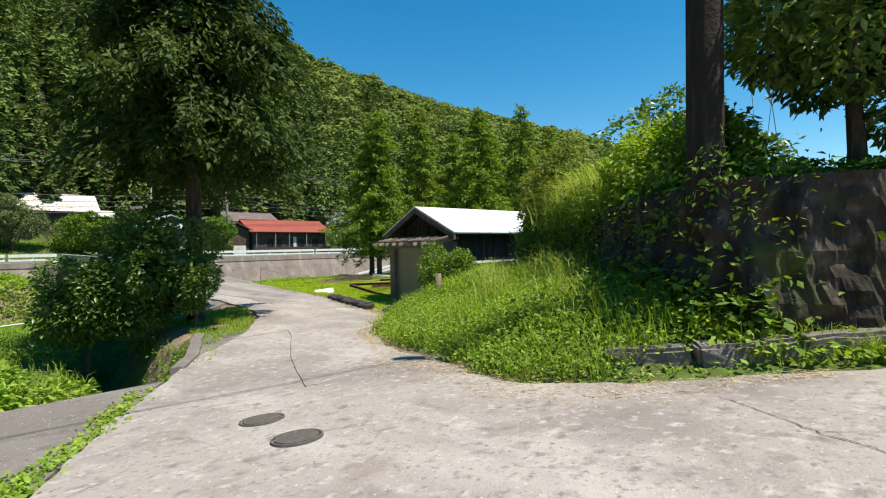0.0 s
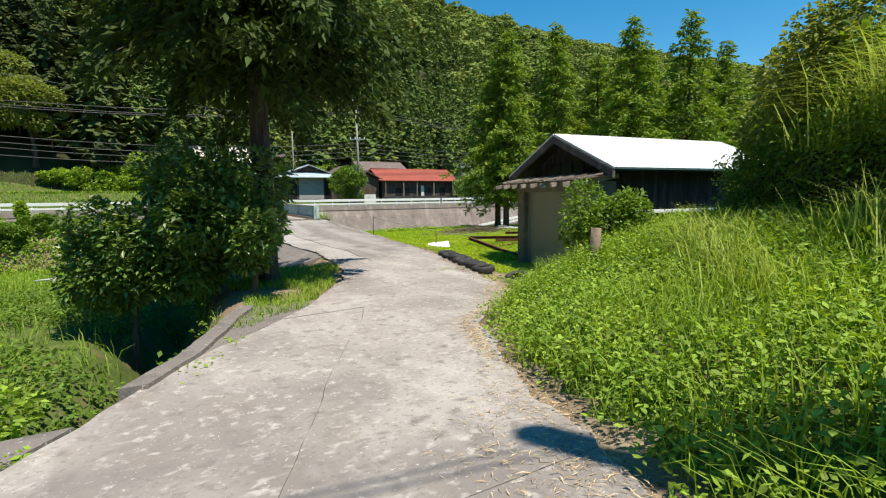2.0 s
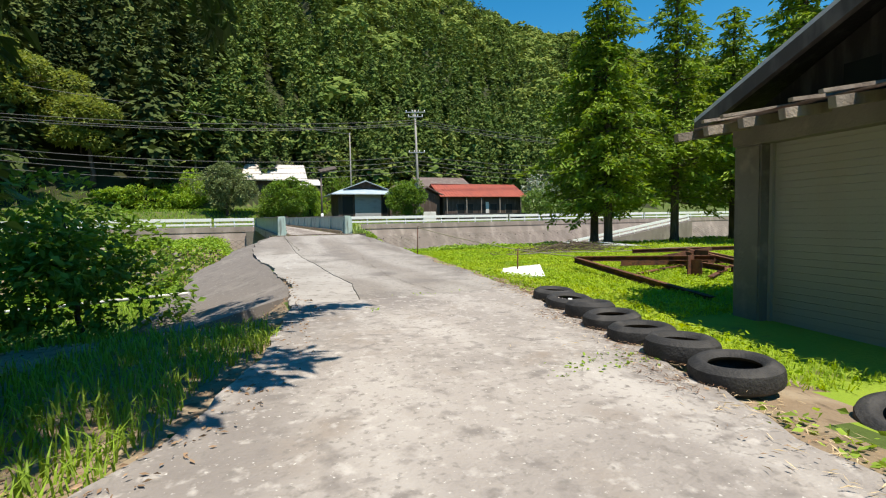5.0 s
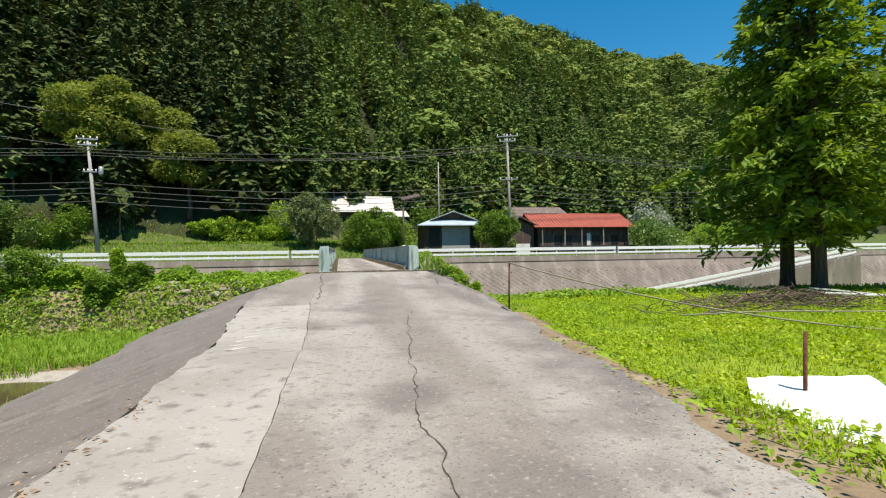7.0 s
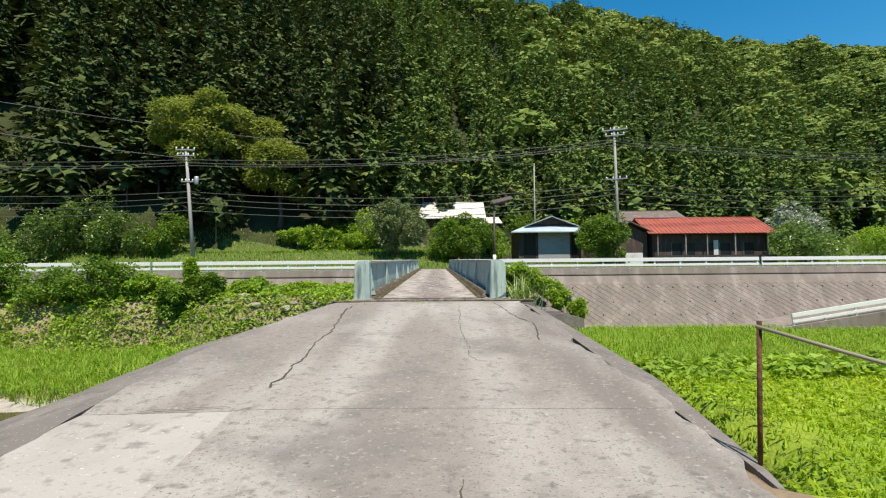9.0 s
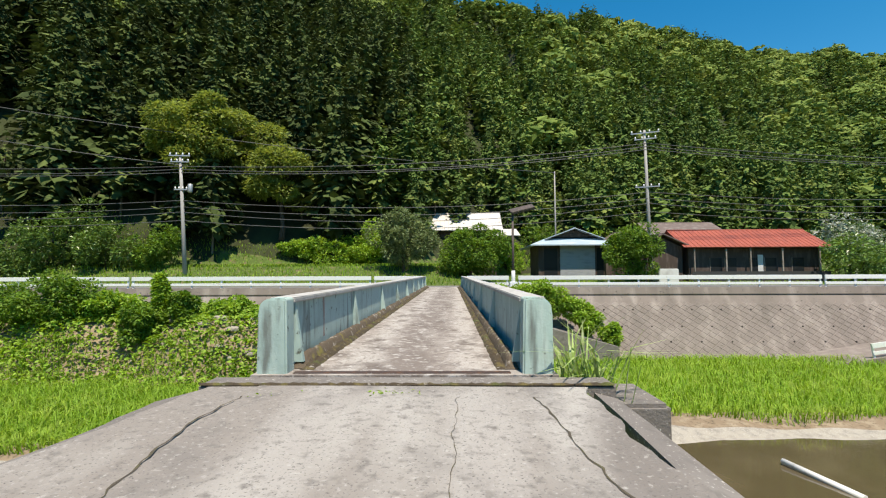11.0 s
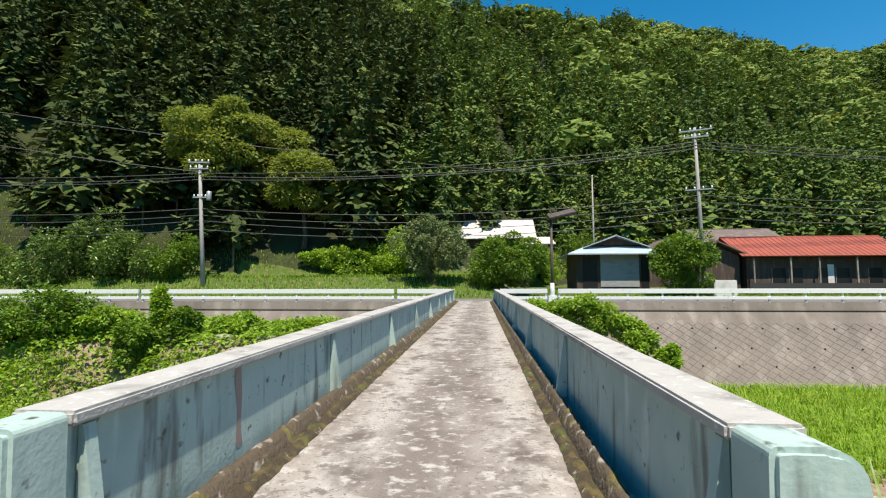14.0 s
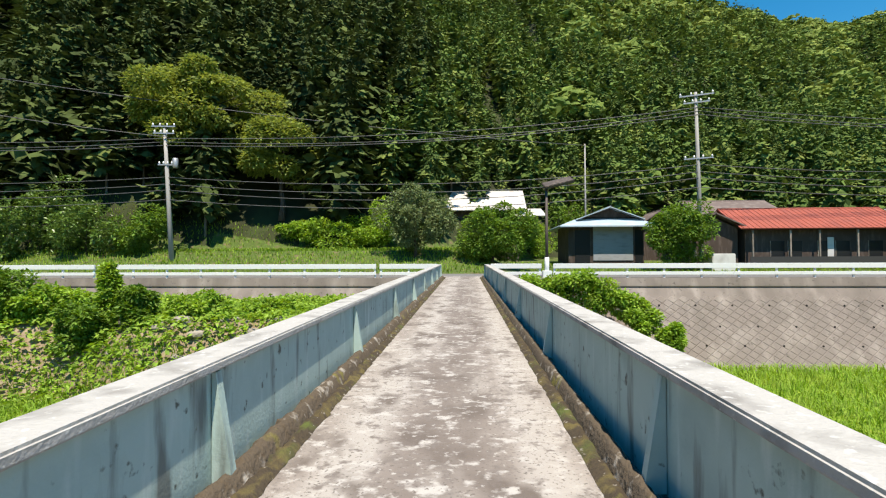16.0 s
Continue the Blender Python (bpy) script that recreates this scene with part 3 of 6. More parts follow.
ribbon("pavement", np.arange(-21.6, -18.4, 0.2), lambda y: float(low_x(y)) + 0.18, lambda y: float(left_x(y)) + 0.02, lambda x, y: float(road_z(y)) - 0.015, 0.2, concrete_dark, "dark stained pavement beside the ditch", "pavement", cross=3)
ribbon("shoulder", np.arange(-6.6, -0.3, 0.2), lambda y: float(right_x(y)) + 0.06, lambda y: float(right_x(y)) + np.interp(y, (-6.6, -4.5, -0.4), (0.1, 0.45, 0.25)), lambda x, y: float(road_z(y)) - 0.04 - 0.25 * max(0, x - float(right_x(y))), 4.6, concrete_dark, "dark concrete ramp side above the riverbank", "shoulder")

# ---------------------------------------------------------------- bridge
bridge = thing("bridge", (-0.02, 0, 0), "narrow concrete bridge with mint-painted parapets and stained deck", "bridge", kind="structure")
bridge.matrix_basis = pose(-0.02, 0, 0, 0.6, 0, 0.6)   # rises and bears slightly towards the far bank
L = 26.9
ribbon("deck", np.arange(-0.05, L + 0.3, 0.3), lambda y: -1.46, lambda y: 1.46, lambda x, y: 0.0, 0.38, deck_mat, "", parent=bridge, cross=8)
part("approach_sill", box(-1.78, 1.88, -0.40, -0.075, -0.5, -0.01, 0.02), concrete_dark, bridge, "mossy concrete sill at the bridge end")
part("joint_plate", box(-1.08, 1.02, 0.02, 0.11, -0.03, 0.008, 0.003), mat("rusty dark steel", (0.07, 0.05, 0.045), 0.7, [((0.14, 0.07, 0.04), 12, 0.5, 0.7, 5)], 0.3, 60), bridge, "dark steel expansion joint plate")
part("abutment", box(-2.3, 2.2, -1.4, -0.08, -5.2, -0.5, 0.04), concrete_dark, bridge)
part("abutment", box(-2.2, 2.2, L - 0.1, L + 0.8, -5.2, -0.45, 0.04), concrete_dark, bridge)


def post_mesh(s):
    """End post: a rounded top on the outer side, a slight taper."""
    bm = bmesh.new()
    prof = [(-0.075, -0.25), (0.23, -0.25), (0.22, 0.56)]
    for k in range(1, 6):
        a = k * math.pi / 10
        prof.append((0.215 - 0.11 + 0.11 * math.cos(a), 0.61 + 0.11 * math.sin(a)))
    prof += [(0.10, 0.725), (0.0, 0.725)]
    for k in range(1, 5):
        a = math.pi / 2 + k * math.pi / 8
        prof.append((0.03 * math.cos(a) - 0.025, 0.695 + 0.03 * math.sin(a)))
    lo = [bm.verts.new((s * (1.20 + x), 0, z)) for x, z in prof]
    hi = [bm.verts.new((s * (1.20 + x), 0.24, z)) for x, z in prof]
    n = len(prof)
    bm.faces.new(lo), bm.faces.new(hi[::-1])
    for i in range(n):
        bm.faces.new((lo[i], lo[(i + 1) % n], hi[(i + 1) % n], hi[i]))
    bmesh.ops.recalc_face_normals(bm, faces=bm.faces[:])
    bmesh.ops.bevel(bm, geom=[e for e in bm.edges if abs(e.verts[0].co.y - e.verts[1].co.y) < 1e-6], offset=0.018, segments=2, affect="EDGES")
    return bm


def rib_mesh(s):
    bm = bmesh.new()
    out = [(0.0, 0.06), (0.115, 0.06), (0.02, 0.655), (0.0, 0.655)]
    lo = [bm.verts.new((s * (1.18 - x), -0.03, z)) for x, z in out]
    hi = [bm.verts.new((s * (1.18 - x), 0.03, z)) for x, z in out]
    bm.faces.new(lo), bm.faces.new(hi[::-1])
    for i in range(4):
        bm.faces.new((lo[i], lo[(i + 1) % 4], hi[(i + 1) % 4], hi[i]))
    bmesh.ops.recalc_face_normals(bm, faces=bm.faces[:])
    return bm


for s in (-1, 1):
    par = part("parapet", box(min(s * 1.185, s * 1.285), max(s * 1.185, s * 1.285), 0.235, L - 0.235, -0.2, 0.665), paint_green, bridge, "weathered mint-green concrete parapet")
    part("coping", box(min(s * 1.14, s * 1.40), max(s * 1.14, s * 1.40), 0.245, L - 0.245, 0.665, 0.72, 0.012), coping_mat, par, "pale bare coping")
    part("end_post", post_mesh(s), paint_green, par, "chipped mint-green end post")
    far_post = part("end_post", post_mesh(s), paint_green, par, "chipped mint-green end post")
    far_post.matrix_basis = pose(0, L, 0) @ Matrix.Diagonal((1, -1, 1, 1))
    rib = None
    for k in range(10):
        y = 0.34 if k == 0 else 0.21 + k * 3.22
        if y > L - 0.2:
            break
        if rib is None:
            rib = part("rib", rib_mesh(s), paint_green, par, m=pose(0, y, 0))
        else:
            o = new("rib", rib.data)
            o.parent, o.matrix_basis = par, pose(0, y, 0)
# curbs inside the parapets
def lumpy(x0, x1, y0, y1, z1, step, seed, amp=0.02, nxs=4):
    """A ridge of dirt and broken concrete with an uneven top."""
    r = np.random.default_rng(seed)
    ys = np.arange(y0, y1, step)
    v = []
    for y in ys:
        for k in range(nxs + 1):
            f = k / nxs
            hgt = z1 * math.sin(math.pi * min(1, max(0, 0.12 + f * 0.76))) + r.normal() * amp
            v.append((x0 + (x1 - x0) * f + r.normal() * amp * 0.5, y + r.normal() * amp * 0.4, max(0.004, hgt * min(1, (y - ys[0]) * 4 + 0.05)) if 0 < k < nxs else 0.002))
    q = [(j * (nxs + 1) + k, j * (nxs + 1) + k + 1, (j + 1) * (nxs + 1) + k + 1, (j + 1) * (nxs + 1) + k) for j in range(len(ys) - 1) for k in range(nxs)]
    return v, q


curb_mat = mat("lichen-stained curb", (0.10, 0.078, 0.056), 0.97, [((0.34, 0.31, 0.27), 9, 0.57, 0.68, 8), ((0.10, 0.075, 0.05), 14, 0.5, 0.7, 6), ((0.17, 0.15, 0.04), 4, 0.6, 0.7, 6)], 1.0, 30)
part("curb", mesh_of("curb", *lumpy(-1.19, -1.02, 0.25, L, 0.13, 0.06, 3, 0.008), curb_mat, True), None, bridge, "crumbling lichen-stained curb")
part("dirt_strip", mesh_of("dirt_strip", *lumpy(-1.07, -0.93, 0.2, L, 0.035, 0.06, 4, 0.012), moss, True), None, bridge, "strip of mossy dirt")
part("curb", mesh_of("curb", *lumpy(1.0, 1.13, 0.2, L, 0.12, 0.06, 5, 0.007), curb_mat, True), None, bridge, "crumbling lichen-stained curb")
part("dirt_strip", mesh_of("dirt_strip", *lumpy(0.89, 1.02, 0.2, L, 0.03, 0.1, 6, 0.012), moss, True), None, bridge, "strip of mossy dirt")

# ---------------------------------------------------------------- far bank: wall, road, rails
bm = bmesh.new()
xs = np.arange(-70, 91, 1.0)
prof = [(-0.6, -5.0), (-0.6, -4.75), (2.10, -0.26), (2.02, -0.25), (2.02, -0.20), (2.12, 0.22), (2.75, 0.22), (2.75, -5.0)]
rows_ = [[bm.verts.new((x, 25.9 + p, z)) for p, z in prof] for x in xs]
for a, b in zip(rows_, rows_[1:]):
    for k in range(len(prof) - 1):
        bm.faces.new((a[k], b[k], b[k + 1], a[k + 1]))
wall_far = tagged(part("wall_riverside", bm, wall_mat), "stained sloping concrete retaining wall along the river", "retaining wall", kind="structure")
# raised diamond blocks of the wall face
bm = bmesh.new()
def wall_block(bm, x, t, w, h):
    """One block laid on its corner: bevelled sides and a flat face."""
    c = Vector((x, 25.3 + 2.7 * t, -4.75 + 4.49 * t))
    up = Vector((0, 2.7, 4.49)).normalized()
    n = Vector((0, -4.49, 2.7)).normalized()
    ends = [Vector((-w, 0, 0)), -up * h, Vector((w, 0, 0)), up * h]
    lo = [bm.verts.new(c + e + n * 0.003) for e in ends]
    hi = [bm.verts.new(c + e * 0.84 + n * 0.026) for e in ends]
    bm.faces.new(hi)
    for k in range(4):
        bm.faces.new((lo[k], lo[(k + 1) % 4], hi[(k + 1) % 4], hi[k]))


block = bmesh.new()
wall_block(block, 0, 0, 0.297, 0.236)
for v in block.verts:
    v.co -= Vector((0, 25.3, -4.75))
bme = bpy.data.meshes.new("block")
block.to_mesh(bme)
block.free()
bme.materials.append(wall_mat)
rest = bmesh.new()
for r in range(17):
    for c in range(-60, 110):
        x, t = c * 0.6 + (0.3 if r % 2 else 0) + 2, 0.12 + r * 0.0455
        if 7 < x < 17:
            o = new("block", bme)
            o.parent = wall_far
            o.matrix_basis = pose(x, 25.3 + 2.7 * t, -4.75 + 4.49 * t)
        elif x >= 17 or x < -1.9 or x > 1.9:
            wall_block(rest, x, t, 0.297, 0.236)
tagged(part("blocks", rest, wall_mat, wall_far), kind="stuff")
far_road = ribbon("far_road", [28.66, 31, 33, 35.6], lambda y: -90, lambda y: 110, lambda x, y: 0.23, 0.05, asphalt, "sunlit asphalt road across the river", cross=40)


def rail_run(x0, x1, y, group):
    g = thing("guardrail", (x0, y, 0.22), "white steel guardrail with two beams on posts", "guardrail", group)
    part("beam", box(0, x1 - x0, -0.03, 0.03, 0.52, 0.80, 0.012), white_paint, g)
    part("beam", box(0, x1 - x0, -0.025, 0.025, 0.16, 0.34, 0.01), white_paint, g)
    n = max(1, round((x1 - x0) / 2.05))
    post = None
    for k in range(n + 1):
        if post is None:
            post = part("post", box(-0.055, 0.055, 0.032, 0.12, -0.05, 0.78, 0.008), white_paint, g, m=pose(0.08, 0, 0))
        else:
            o = new("post", post.data)
            o.parent, o.matrix_basis = g, pose(0.08 + (x1 - x0 - 0.16) * k / n, 0, 0)
    return g


for x0, x1 in ((-62, -42.2), (-42, -22.2), (-22, -5.3), (-5.1, -1.75), (1.25, 4.1), (4.75, 25), (25.2, 45), (45.2, 70)):
    rail_run(x0, x1, 28.25, "guardrails across the river")
ribbon("bridge_end_ramp", [27.1, 27.8, 28.6, 30.0], lambda y: -1.75, lambda y: 1.25, lambda x, y: 0.27 - 0.03 * (y - 27.1) / 2.9, 0.4, deck_mat, "short paved slope from the bridge to the far road", "pavement")
# solid plugs: the shade inside the drain holes is put into near-black colour
hole_m = mat("near-black plug drawn as a shaded drain hole", (0.012, 0.011, 0.01), 0.95)
hole = None
for r_, t in enumerate((0.35, 0.55, 0.78)):
    for c_ in range(16):
        x = 4.5 + c_ * 1.9 + (0.95 if r_ % 2 else 0)
        m_ = Matrix.Translation((x, 25.3 + 2.7 * t, -4.75 + 4.49 * t)) @ Matrix.Rotation(math.atan2(4.49, 2.7), 4, "X")
        if hole is None:
            bm = bmesh.new()
            bmesh.ops.create_cone(bm, cap_ends=True, segments=10, radius1=0.05, radius2=0.05, depth=0.11)
            hole = part("weep_hole", bm, hole_m, wall_far, "near-black plug drawn as a shaded drain hole", m_)
        else:
            o = new("weep_hole", hole.data)
            o.parent, o.matrix_basis = wall_far, m_
part("rust_stain", mesh_of("rust_stain", [(-1.1825, 1.55 + 0.02 * math.sin(9 * z_) + s_ * (0.034 + 0.018 * math.sin(14 * z_ + s_)), z_) for z_ in np.linspace(0.16, 0.655, 12) for s_ in (-1, 1)], [(2 * k, 2 * k + 1, 2 * k + 3, 2 * k + 2) for k in range(11)], mat("rust run", (0.33, 0.25, 0.22), 0.8, [((0.22, 0.12, 0.095), (20, 20, 3), 0.5, 0.7, 5)])), None, bridge, "reddish rust run down the parapet")

# mossy dirt along the sill's edge
sr = np.random.default_rng(44)
sv = []
for i in range(121):
    x_ = -1.76 + 3.62 * i / 120
    w_ = 0.035 + 0.03 * math.sin(5 * x_) * math.sin(11 * x_ + 1) + 0.02 * sr.random()
    sv += [(x_, -0.412, -0.012), (x_, -0.40 + 0.006 * sr.normal(), 0.002 + 0.012 * sr.random()), (x_, -0.385 + w_, -0.013)]
part("moss_strip", mesh_of("moss_strip", sv, [(3 * i + j, 3 * i + 3 + j, 3 * i + 4 + j, 3 * i + 1 + j) for i in range(120) for j in range(2)], moss, True), None, bridge, "dark mossy dirt along the joint")
# ---------------------------------------------------------------- the wooded hill
def cedar_template(boughs, per, seed, fat=0.16, bare=0.2, size=0.3, rounded=0.7):
    """Unit-height conifer: whorls of spray clumps, flattened and hanging, round a hidden stem; quads."""
    r = np.random.default_rng(seed)
    lean = r.normal(size=2) * 0.02
    f = 1 - (1 - (np.arange(boughs) + r.random(boughs)) / boughs) ** 0.62
    rad = fat * ((1 - f) ** rounded + 0.06) * r.uniform(0.72, 1.2, boughs) * np.minimum(1, 0.6 + 2.5 * f)
    a = np.arange(boughs) * 2.4 + r.normal(size=boughs) * 0.35
    d = np.column_stack([np.cos(a), np.sin(a), np.zeros(boughs)])
    c = d * (rad * 0.66)[:, None] + np.column_stack([lean[0] * f, lean[1] * f, bare + (0.985 - bare) * f])
    n = boughs * per
    d, c, rr = np.repeat(d, per, 0), np.repeat(c, per, 0), np.repeat(rad, per)[:, None]
    off = r.normal(size=(n, 3)) * (0.26, 0.26, 0.17)
    p = c + off * rr + d * rr * np.abs(r.normal(size=(n, 1))) * 0.14 - (0, 0, 0.10) * rr
    out = unit(d * 0.6 + off * 1.6 + (0, 0, -0.5) + r.normal(size=(n, 3)) * 0.28)
    side = unit(np.cross(unit(d * 0.85 + (0, 0, 0.6) + off * 0.9 + r.normal(size=(n, 3)) * 0.2), out))
    up = np.cross(out, side)
    s_ = rr * size * r.uniform(0.55, 1.35, (n, 1))
    sv = np.stack([p - out * s_ * 0.7, p + side * s_ * 0.7 - up * s_ * 0.12, p + out * s_, p - side * s_ * 0.7 - up * s_ * 0.12], 1).reshape(-1, 3)
    return sv, np.arange(4 * n).reshape(-1, 4)


def round_template(n, seed, k=1.0):
    """Unit-height broad crown of leaf clumps; quads."""
    r = np.random.default_rng(seed)
    d = unit(r.normal(size=(n, 3)))
    d[:, 2] = np.abs(d[:, 2]) * 0.95 - 0.12
    lobes = unit(r.normal(size=(5, 3)) * (1, 1, 0.6))
    bulge = 0.8 + 0.35 * np.max(d @ lobes.T, 1)
    c = d * (bulge * r.uniform(0.75, 1.0, n))[:, None] * (0.42, 0.42, 0.55) + (0, 0, 0.42)
    n1 = unit(d + r.normal(size=(n, 3)) * 0.45)
    t = unit(np.cross(n1, r.normal(size=(n, 3))))
    b = np.cross(n1, t)
    s = k * r.uniform(0.09, 0.19, n)[:, None]
    v = np.stack([c - t * s, c - b * s * 0.8 - n1 * s * 0.3, c + t * s, c + b * s * 0.8 - n1 * s * 0.3], 1).reshape(-1, 3)
    return v, np.arange(4 * n).reshape(-1, 4)


def planted(name, templates, pos, height, width, material, label, category, rng):
    """Many trees in one mesh."""
    if not len(pos):
        return None
    vs, qs, base = [], [], 0
    pick = rng.integers(0, len(templates), len(pos))
    for t, (tv, tq) in enumerate(templates):
        idx = np.nonzero(pick == t)[0]
        if not len(idx):
            continue
        a = rng.uniform(0, 2 * math.pi, len(idx))
        ca, sa = np.cos(a)[:, None], np.sin(a)[:, None]
        h, w = height[idx][:, None], width[idx][:, None]
        x, y, z = tv[None, :, 0] * w, tv[None, :, 1] * w, tv[None, :, 2] * h
        v = np.stack([x * ca - y * sa, x * sa + y * ca, z], 2) + pos[idx][:, None]
        q = tq[None] + (np.arange(len(idx)) * len(tv))[:, None, None] + base
        vs.append(v.reshape(-1, 3)), qs.append(q.reshape(-1, tq.shape[1]))
        base += len(idx) * len(tv)
    return tagged(new(name, quick_mesh(name, np.concatenate(vs), np.concatenate(qs), material)), label, category, kind="stuff")


frng = np.random.default_rng(11)


def jitter_grid(x0, x1, y0, y1, step):
    a, b = np.meshgrid(np.arange(x0, x1, step), np.arange(y0, y1, step))
    p = np.column_stack([a.ravel(), b.ravel()])
    return p + frng.uniform(-0.42, 0.42, p.shape) * step


def wooded(p, lo, hi):
    a, d = np.degrees(np.arctan2(p[:, 0], p[:, 1])), np.hypot(p[:, 0], p[:, 1])
    s = hill(p[:, 0], p[:, 1])
    far = np.interp(a, CREST_A, CREST_D)
    return p[(a > -76) & (a < 97) & (s > 0.9) & (d < far * 1.05) & (d >= lo) & (d < hi)]


edge_p = wooded(jitter_grid(-110, 110, 34, 110, 4.1), 0, 78)
near_p, far_p = wooded(jitter_grid(-170, 170, 36, 150, 4.1), 78, 124), wooded(jitter_grid(-330, 450, -70, 450, 5.4), 124, 480)
CON_X = [cedar_template(80, 11, 70 + k, 0.128, 0.12, 0.30, 0.85) for k in range(6)]
CON_N = [cedar_template(60, 7, k, 0.128, 0.12, 0.38, 0.85) for k in range(6)]
CON_F = [cedar_template(30, 5, 20 + k, 0.14, 0.1, 0.52, 0.85) for k in range(6)]
RND_N = [round_template(420, 40 + k, 0.40) for k in range(5)]
RND_F = [round_template(70, 50 + k, 0.78) for k in range(5)]
for pts_, con, rnd, hh, k in ((edge_p, CON_X, RND_N, 14.0, 1.0), (near_p, CON_N, RND_N, 14.0, 1.0), (far_p, CON_F, RND_F, 11.5, 1.35)):
    a, d = np.degrees(np.arctan2(pts_[:, 0], pts_[:, 1])), np.hypot(pts_[:, 0], pts_[:, 1])
    share = d / np.interp(a, CREST_A, CREST_D)
    mix = 0.55 * patches(pts_[:, 0], pts_[:, 1], 0.05, 3) + 0.75 * share + 0.006 * np.clip(a, 0, 60) + frng.normal(size=len(a)) * 0.08
    br = mix > 0.98
    # left of about -9 degrees: taller trees, coloured darker for the slope's shade
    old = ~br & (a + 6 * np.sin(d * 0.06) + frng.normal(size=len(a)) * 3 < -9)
    young = ~br & ~old
    P = np.column_stack([pts_, gz(pts_[:, 0], pts_[:, 1]) - 0.3])
    h = hh * frng.uniform(0.62, 1.34, len(P))
    w = h * k * frng.uniform(0.85, 1.2, len(P))
    planted("conifer_wood", con, P[young], h[young], w[young], forest_con, "dense green cedar plantation on the hillside", "forest", frng)
    planted("old_cedar_wood", con, P[old], h[old] * 1.2, w[old] * 1.25, forest_old_shaded, "tall old cedar stand, the hillside's shade put into its dark green", "forest", frng)
    planted("broadleaf_wood", rnd, P[br], h[br] * 0.66, h[br] * 0.95 * frng.uniform(0.8, 1.2, br.sum()), forest_bro, "lighter green mixed broadleaf wood on the hill", "forest", frng)
# bare trunks along the foot of the wood
tp = edge_p[(hill(edge_p[:, 0], edge_p[:, 1]) < 9) & (np.abs(edge_p[:, 0]) < 75)]
bm = bmesh.new()
for x, y in tp[:420]:
    z = float(gz(x, y))
    tube([(x, y, z - 0.3), (x + 0.05, y, z + 5.5)], [0.13, 0.09], 5, bm, False)
tagged(part("wood_trunks", bm, bark_pale), "pale straight cedar trunks at the edge of the wood", "tree trunks", kind="stuff")


# ---------------------------------------------------------------- plants
def foliage_blob(centre, radii, n, size, rng, lumps=9, aspect=0.5, shell=0.55, flat=0.5, droop=0.1, lump=(0.35, 0.6)):
    """Leaves over an uneven crown made of lumps."""
    c = np.array(centre)
    lc = unit(rng.normal(size=(lumps, 3))) * rng.uniform(0.35, 0.8, (lumps, 1)) * radii
    lr = rng.uniform(*lump, lumps)
    k = rng.integers(0, lumps, n)
    d = unit(rng.normal(size=(n, 3)))
    rr = rng.uniform(shell, 1.0, (n, 1)) ** 0.6
    p = c + lc[k] + d * rr * lr[k][:, None] * np.array(radii)
    return leaves(p, size, flat, aspect, rng, along=d * 0.9, droop=droop)


def limbs(base, top, r0, ends, rng, sides=8, n=6):
    """A trunk and limbs that reach to the given ends."""
    bm = bmesh.new()
    b, t = Vector(base), Vector(top)
    pts_ = [b.lerp(t, k / n) + Vector((rng.normal() * r0 * 0.35, rng.normal() * r0 * 0.35, 0)) * (0 < k < n) for k in range(n + 1)]
    tube(pts_, [r0 * (1.25 if k == 0 else 1) * (1 - 0.75 * k / n) for k in range(n + 1)], sides, bm)
    for e in ends:
        e = Vector(e)
        f = min(0.95, max(0.25, (e.z - b.z) / max(0.1, (t.z - b.z)) - 0.12))
        s = pts_[int(f * n)].lerp(pts_[min(n, int(f * n) + 1)], f * n % 1)
        mid = s.lerp(e, 0.5) + Vector((0, 0, 0.08 * (e - s).length))
        rr = r0 * 0.32 * (1 - f * 0.5)
        tube([s, mid, e], [rr, rr * 0.6, rr * 0.2], 5, bm, False)
    return bm


def broad_tree(name, at, height, radii, crown_z, n, size, material, label, seed, r0=0.1, category="tree", lumps=10, bark_m=None, group="", lump=(0.35, 0.6)):
    rng = np.random.default_rng(seed)
    z = float(gz(at[0], at[1]))
    e = thing(name, (at[0], at[1], z), label, category, group)
    ends = [(radii[0] * 0.6 * math.cos(a), radii[1] * 0.6 * math.sin(a), crown_z + rng.uniform(-0.3, 0.5) * radii[2]) for a in rng.uniform(0, 6.28, 7)]
    part("trunk", limbs((0, 0, -0.2), (rng.normal() * 0.1, rng.normal() * 0.1, crown_z + radii[2] * 0.5), r0, ends, rng), bark_m or bark, e)
    part("crown", quick_mesh("crown", *foliage_blob((0, 0, crown_z), radii, n, size, rng, lumps, lump=lump), material), None, e)
    return e


def shrub(name, at, radii, n, size, material, label, seed, category="shrub", lift=0.75, lumps=8, group="", lump=(0.35, 0.6)):
    rng = np.random.default_rng(seed)
    z = float(gz(at[0], at[1]))
    e = thing(name, (at[0], at[1], z), label, category, group)
    ends = [(radii[0] * 0.6 * math.cos(a), radii[1] * 0.6 * math.sin(a), radii[2] * rng.uniform(0.5, 1.2)) for a in rng.uniform(0, 6.28, 6)]
    part("stems", limbs((0, 0, -0.1), (0, 0, radii[2] * 1.1), 0.04, ends, rng, 5, 3), bark, e)
    v, q = foliage_blob((0, 0, radii[2] * lift), radii, n, size, rng, lumps, lump=lump)
    part("foliage", quick_mesh("foliage", v, q, material), None, e)
    return e


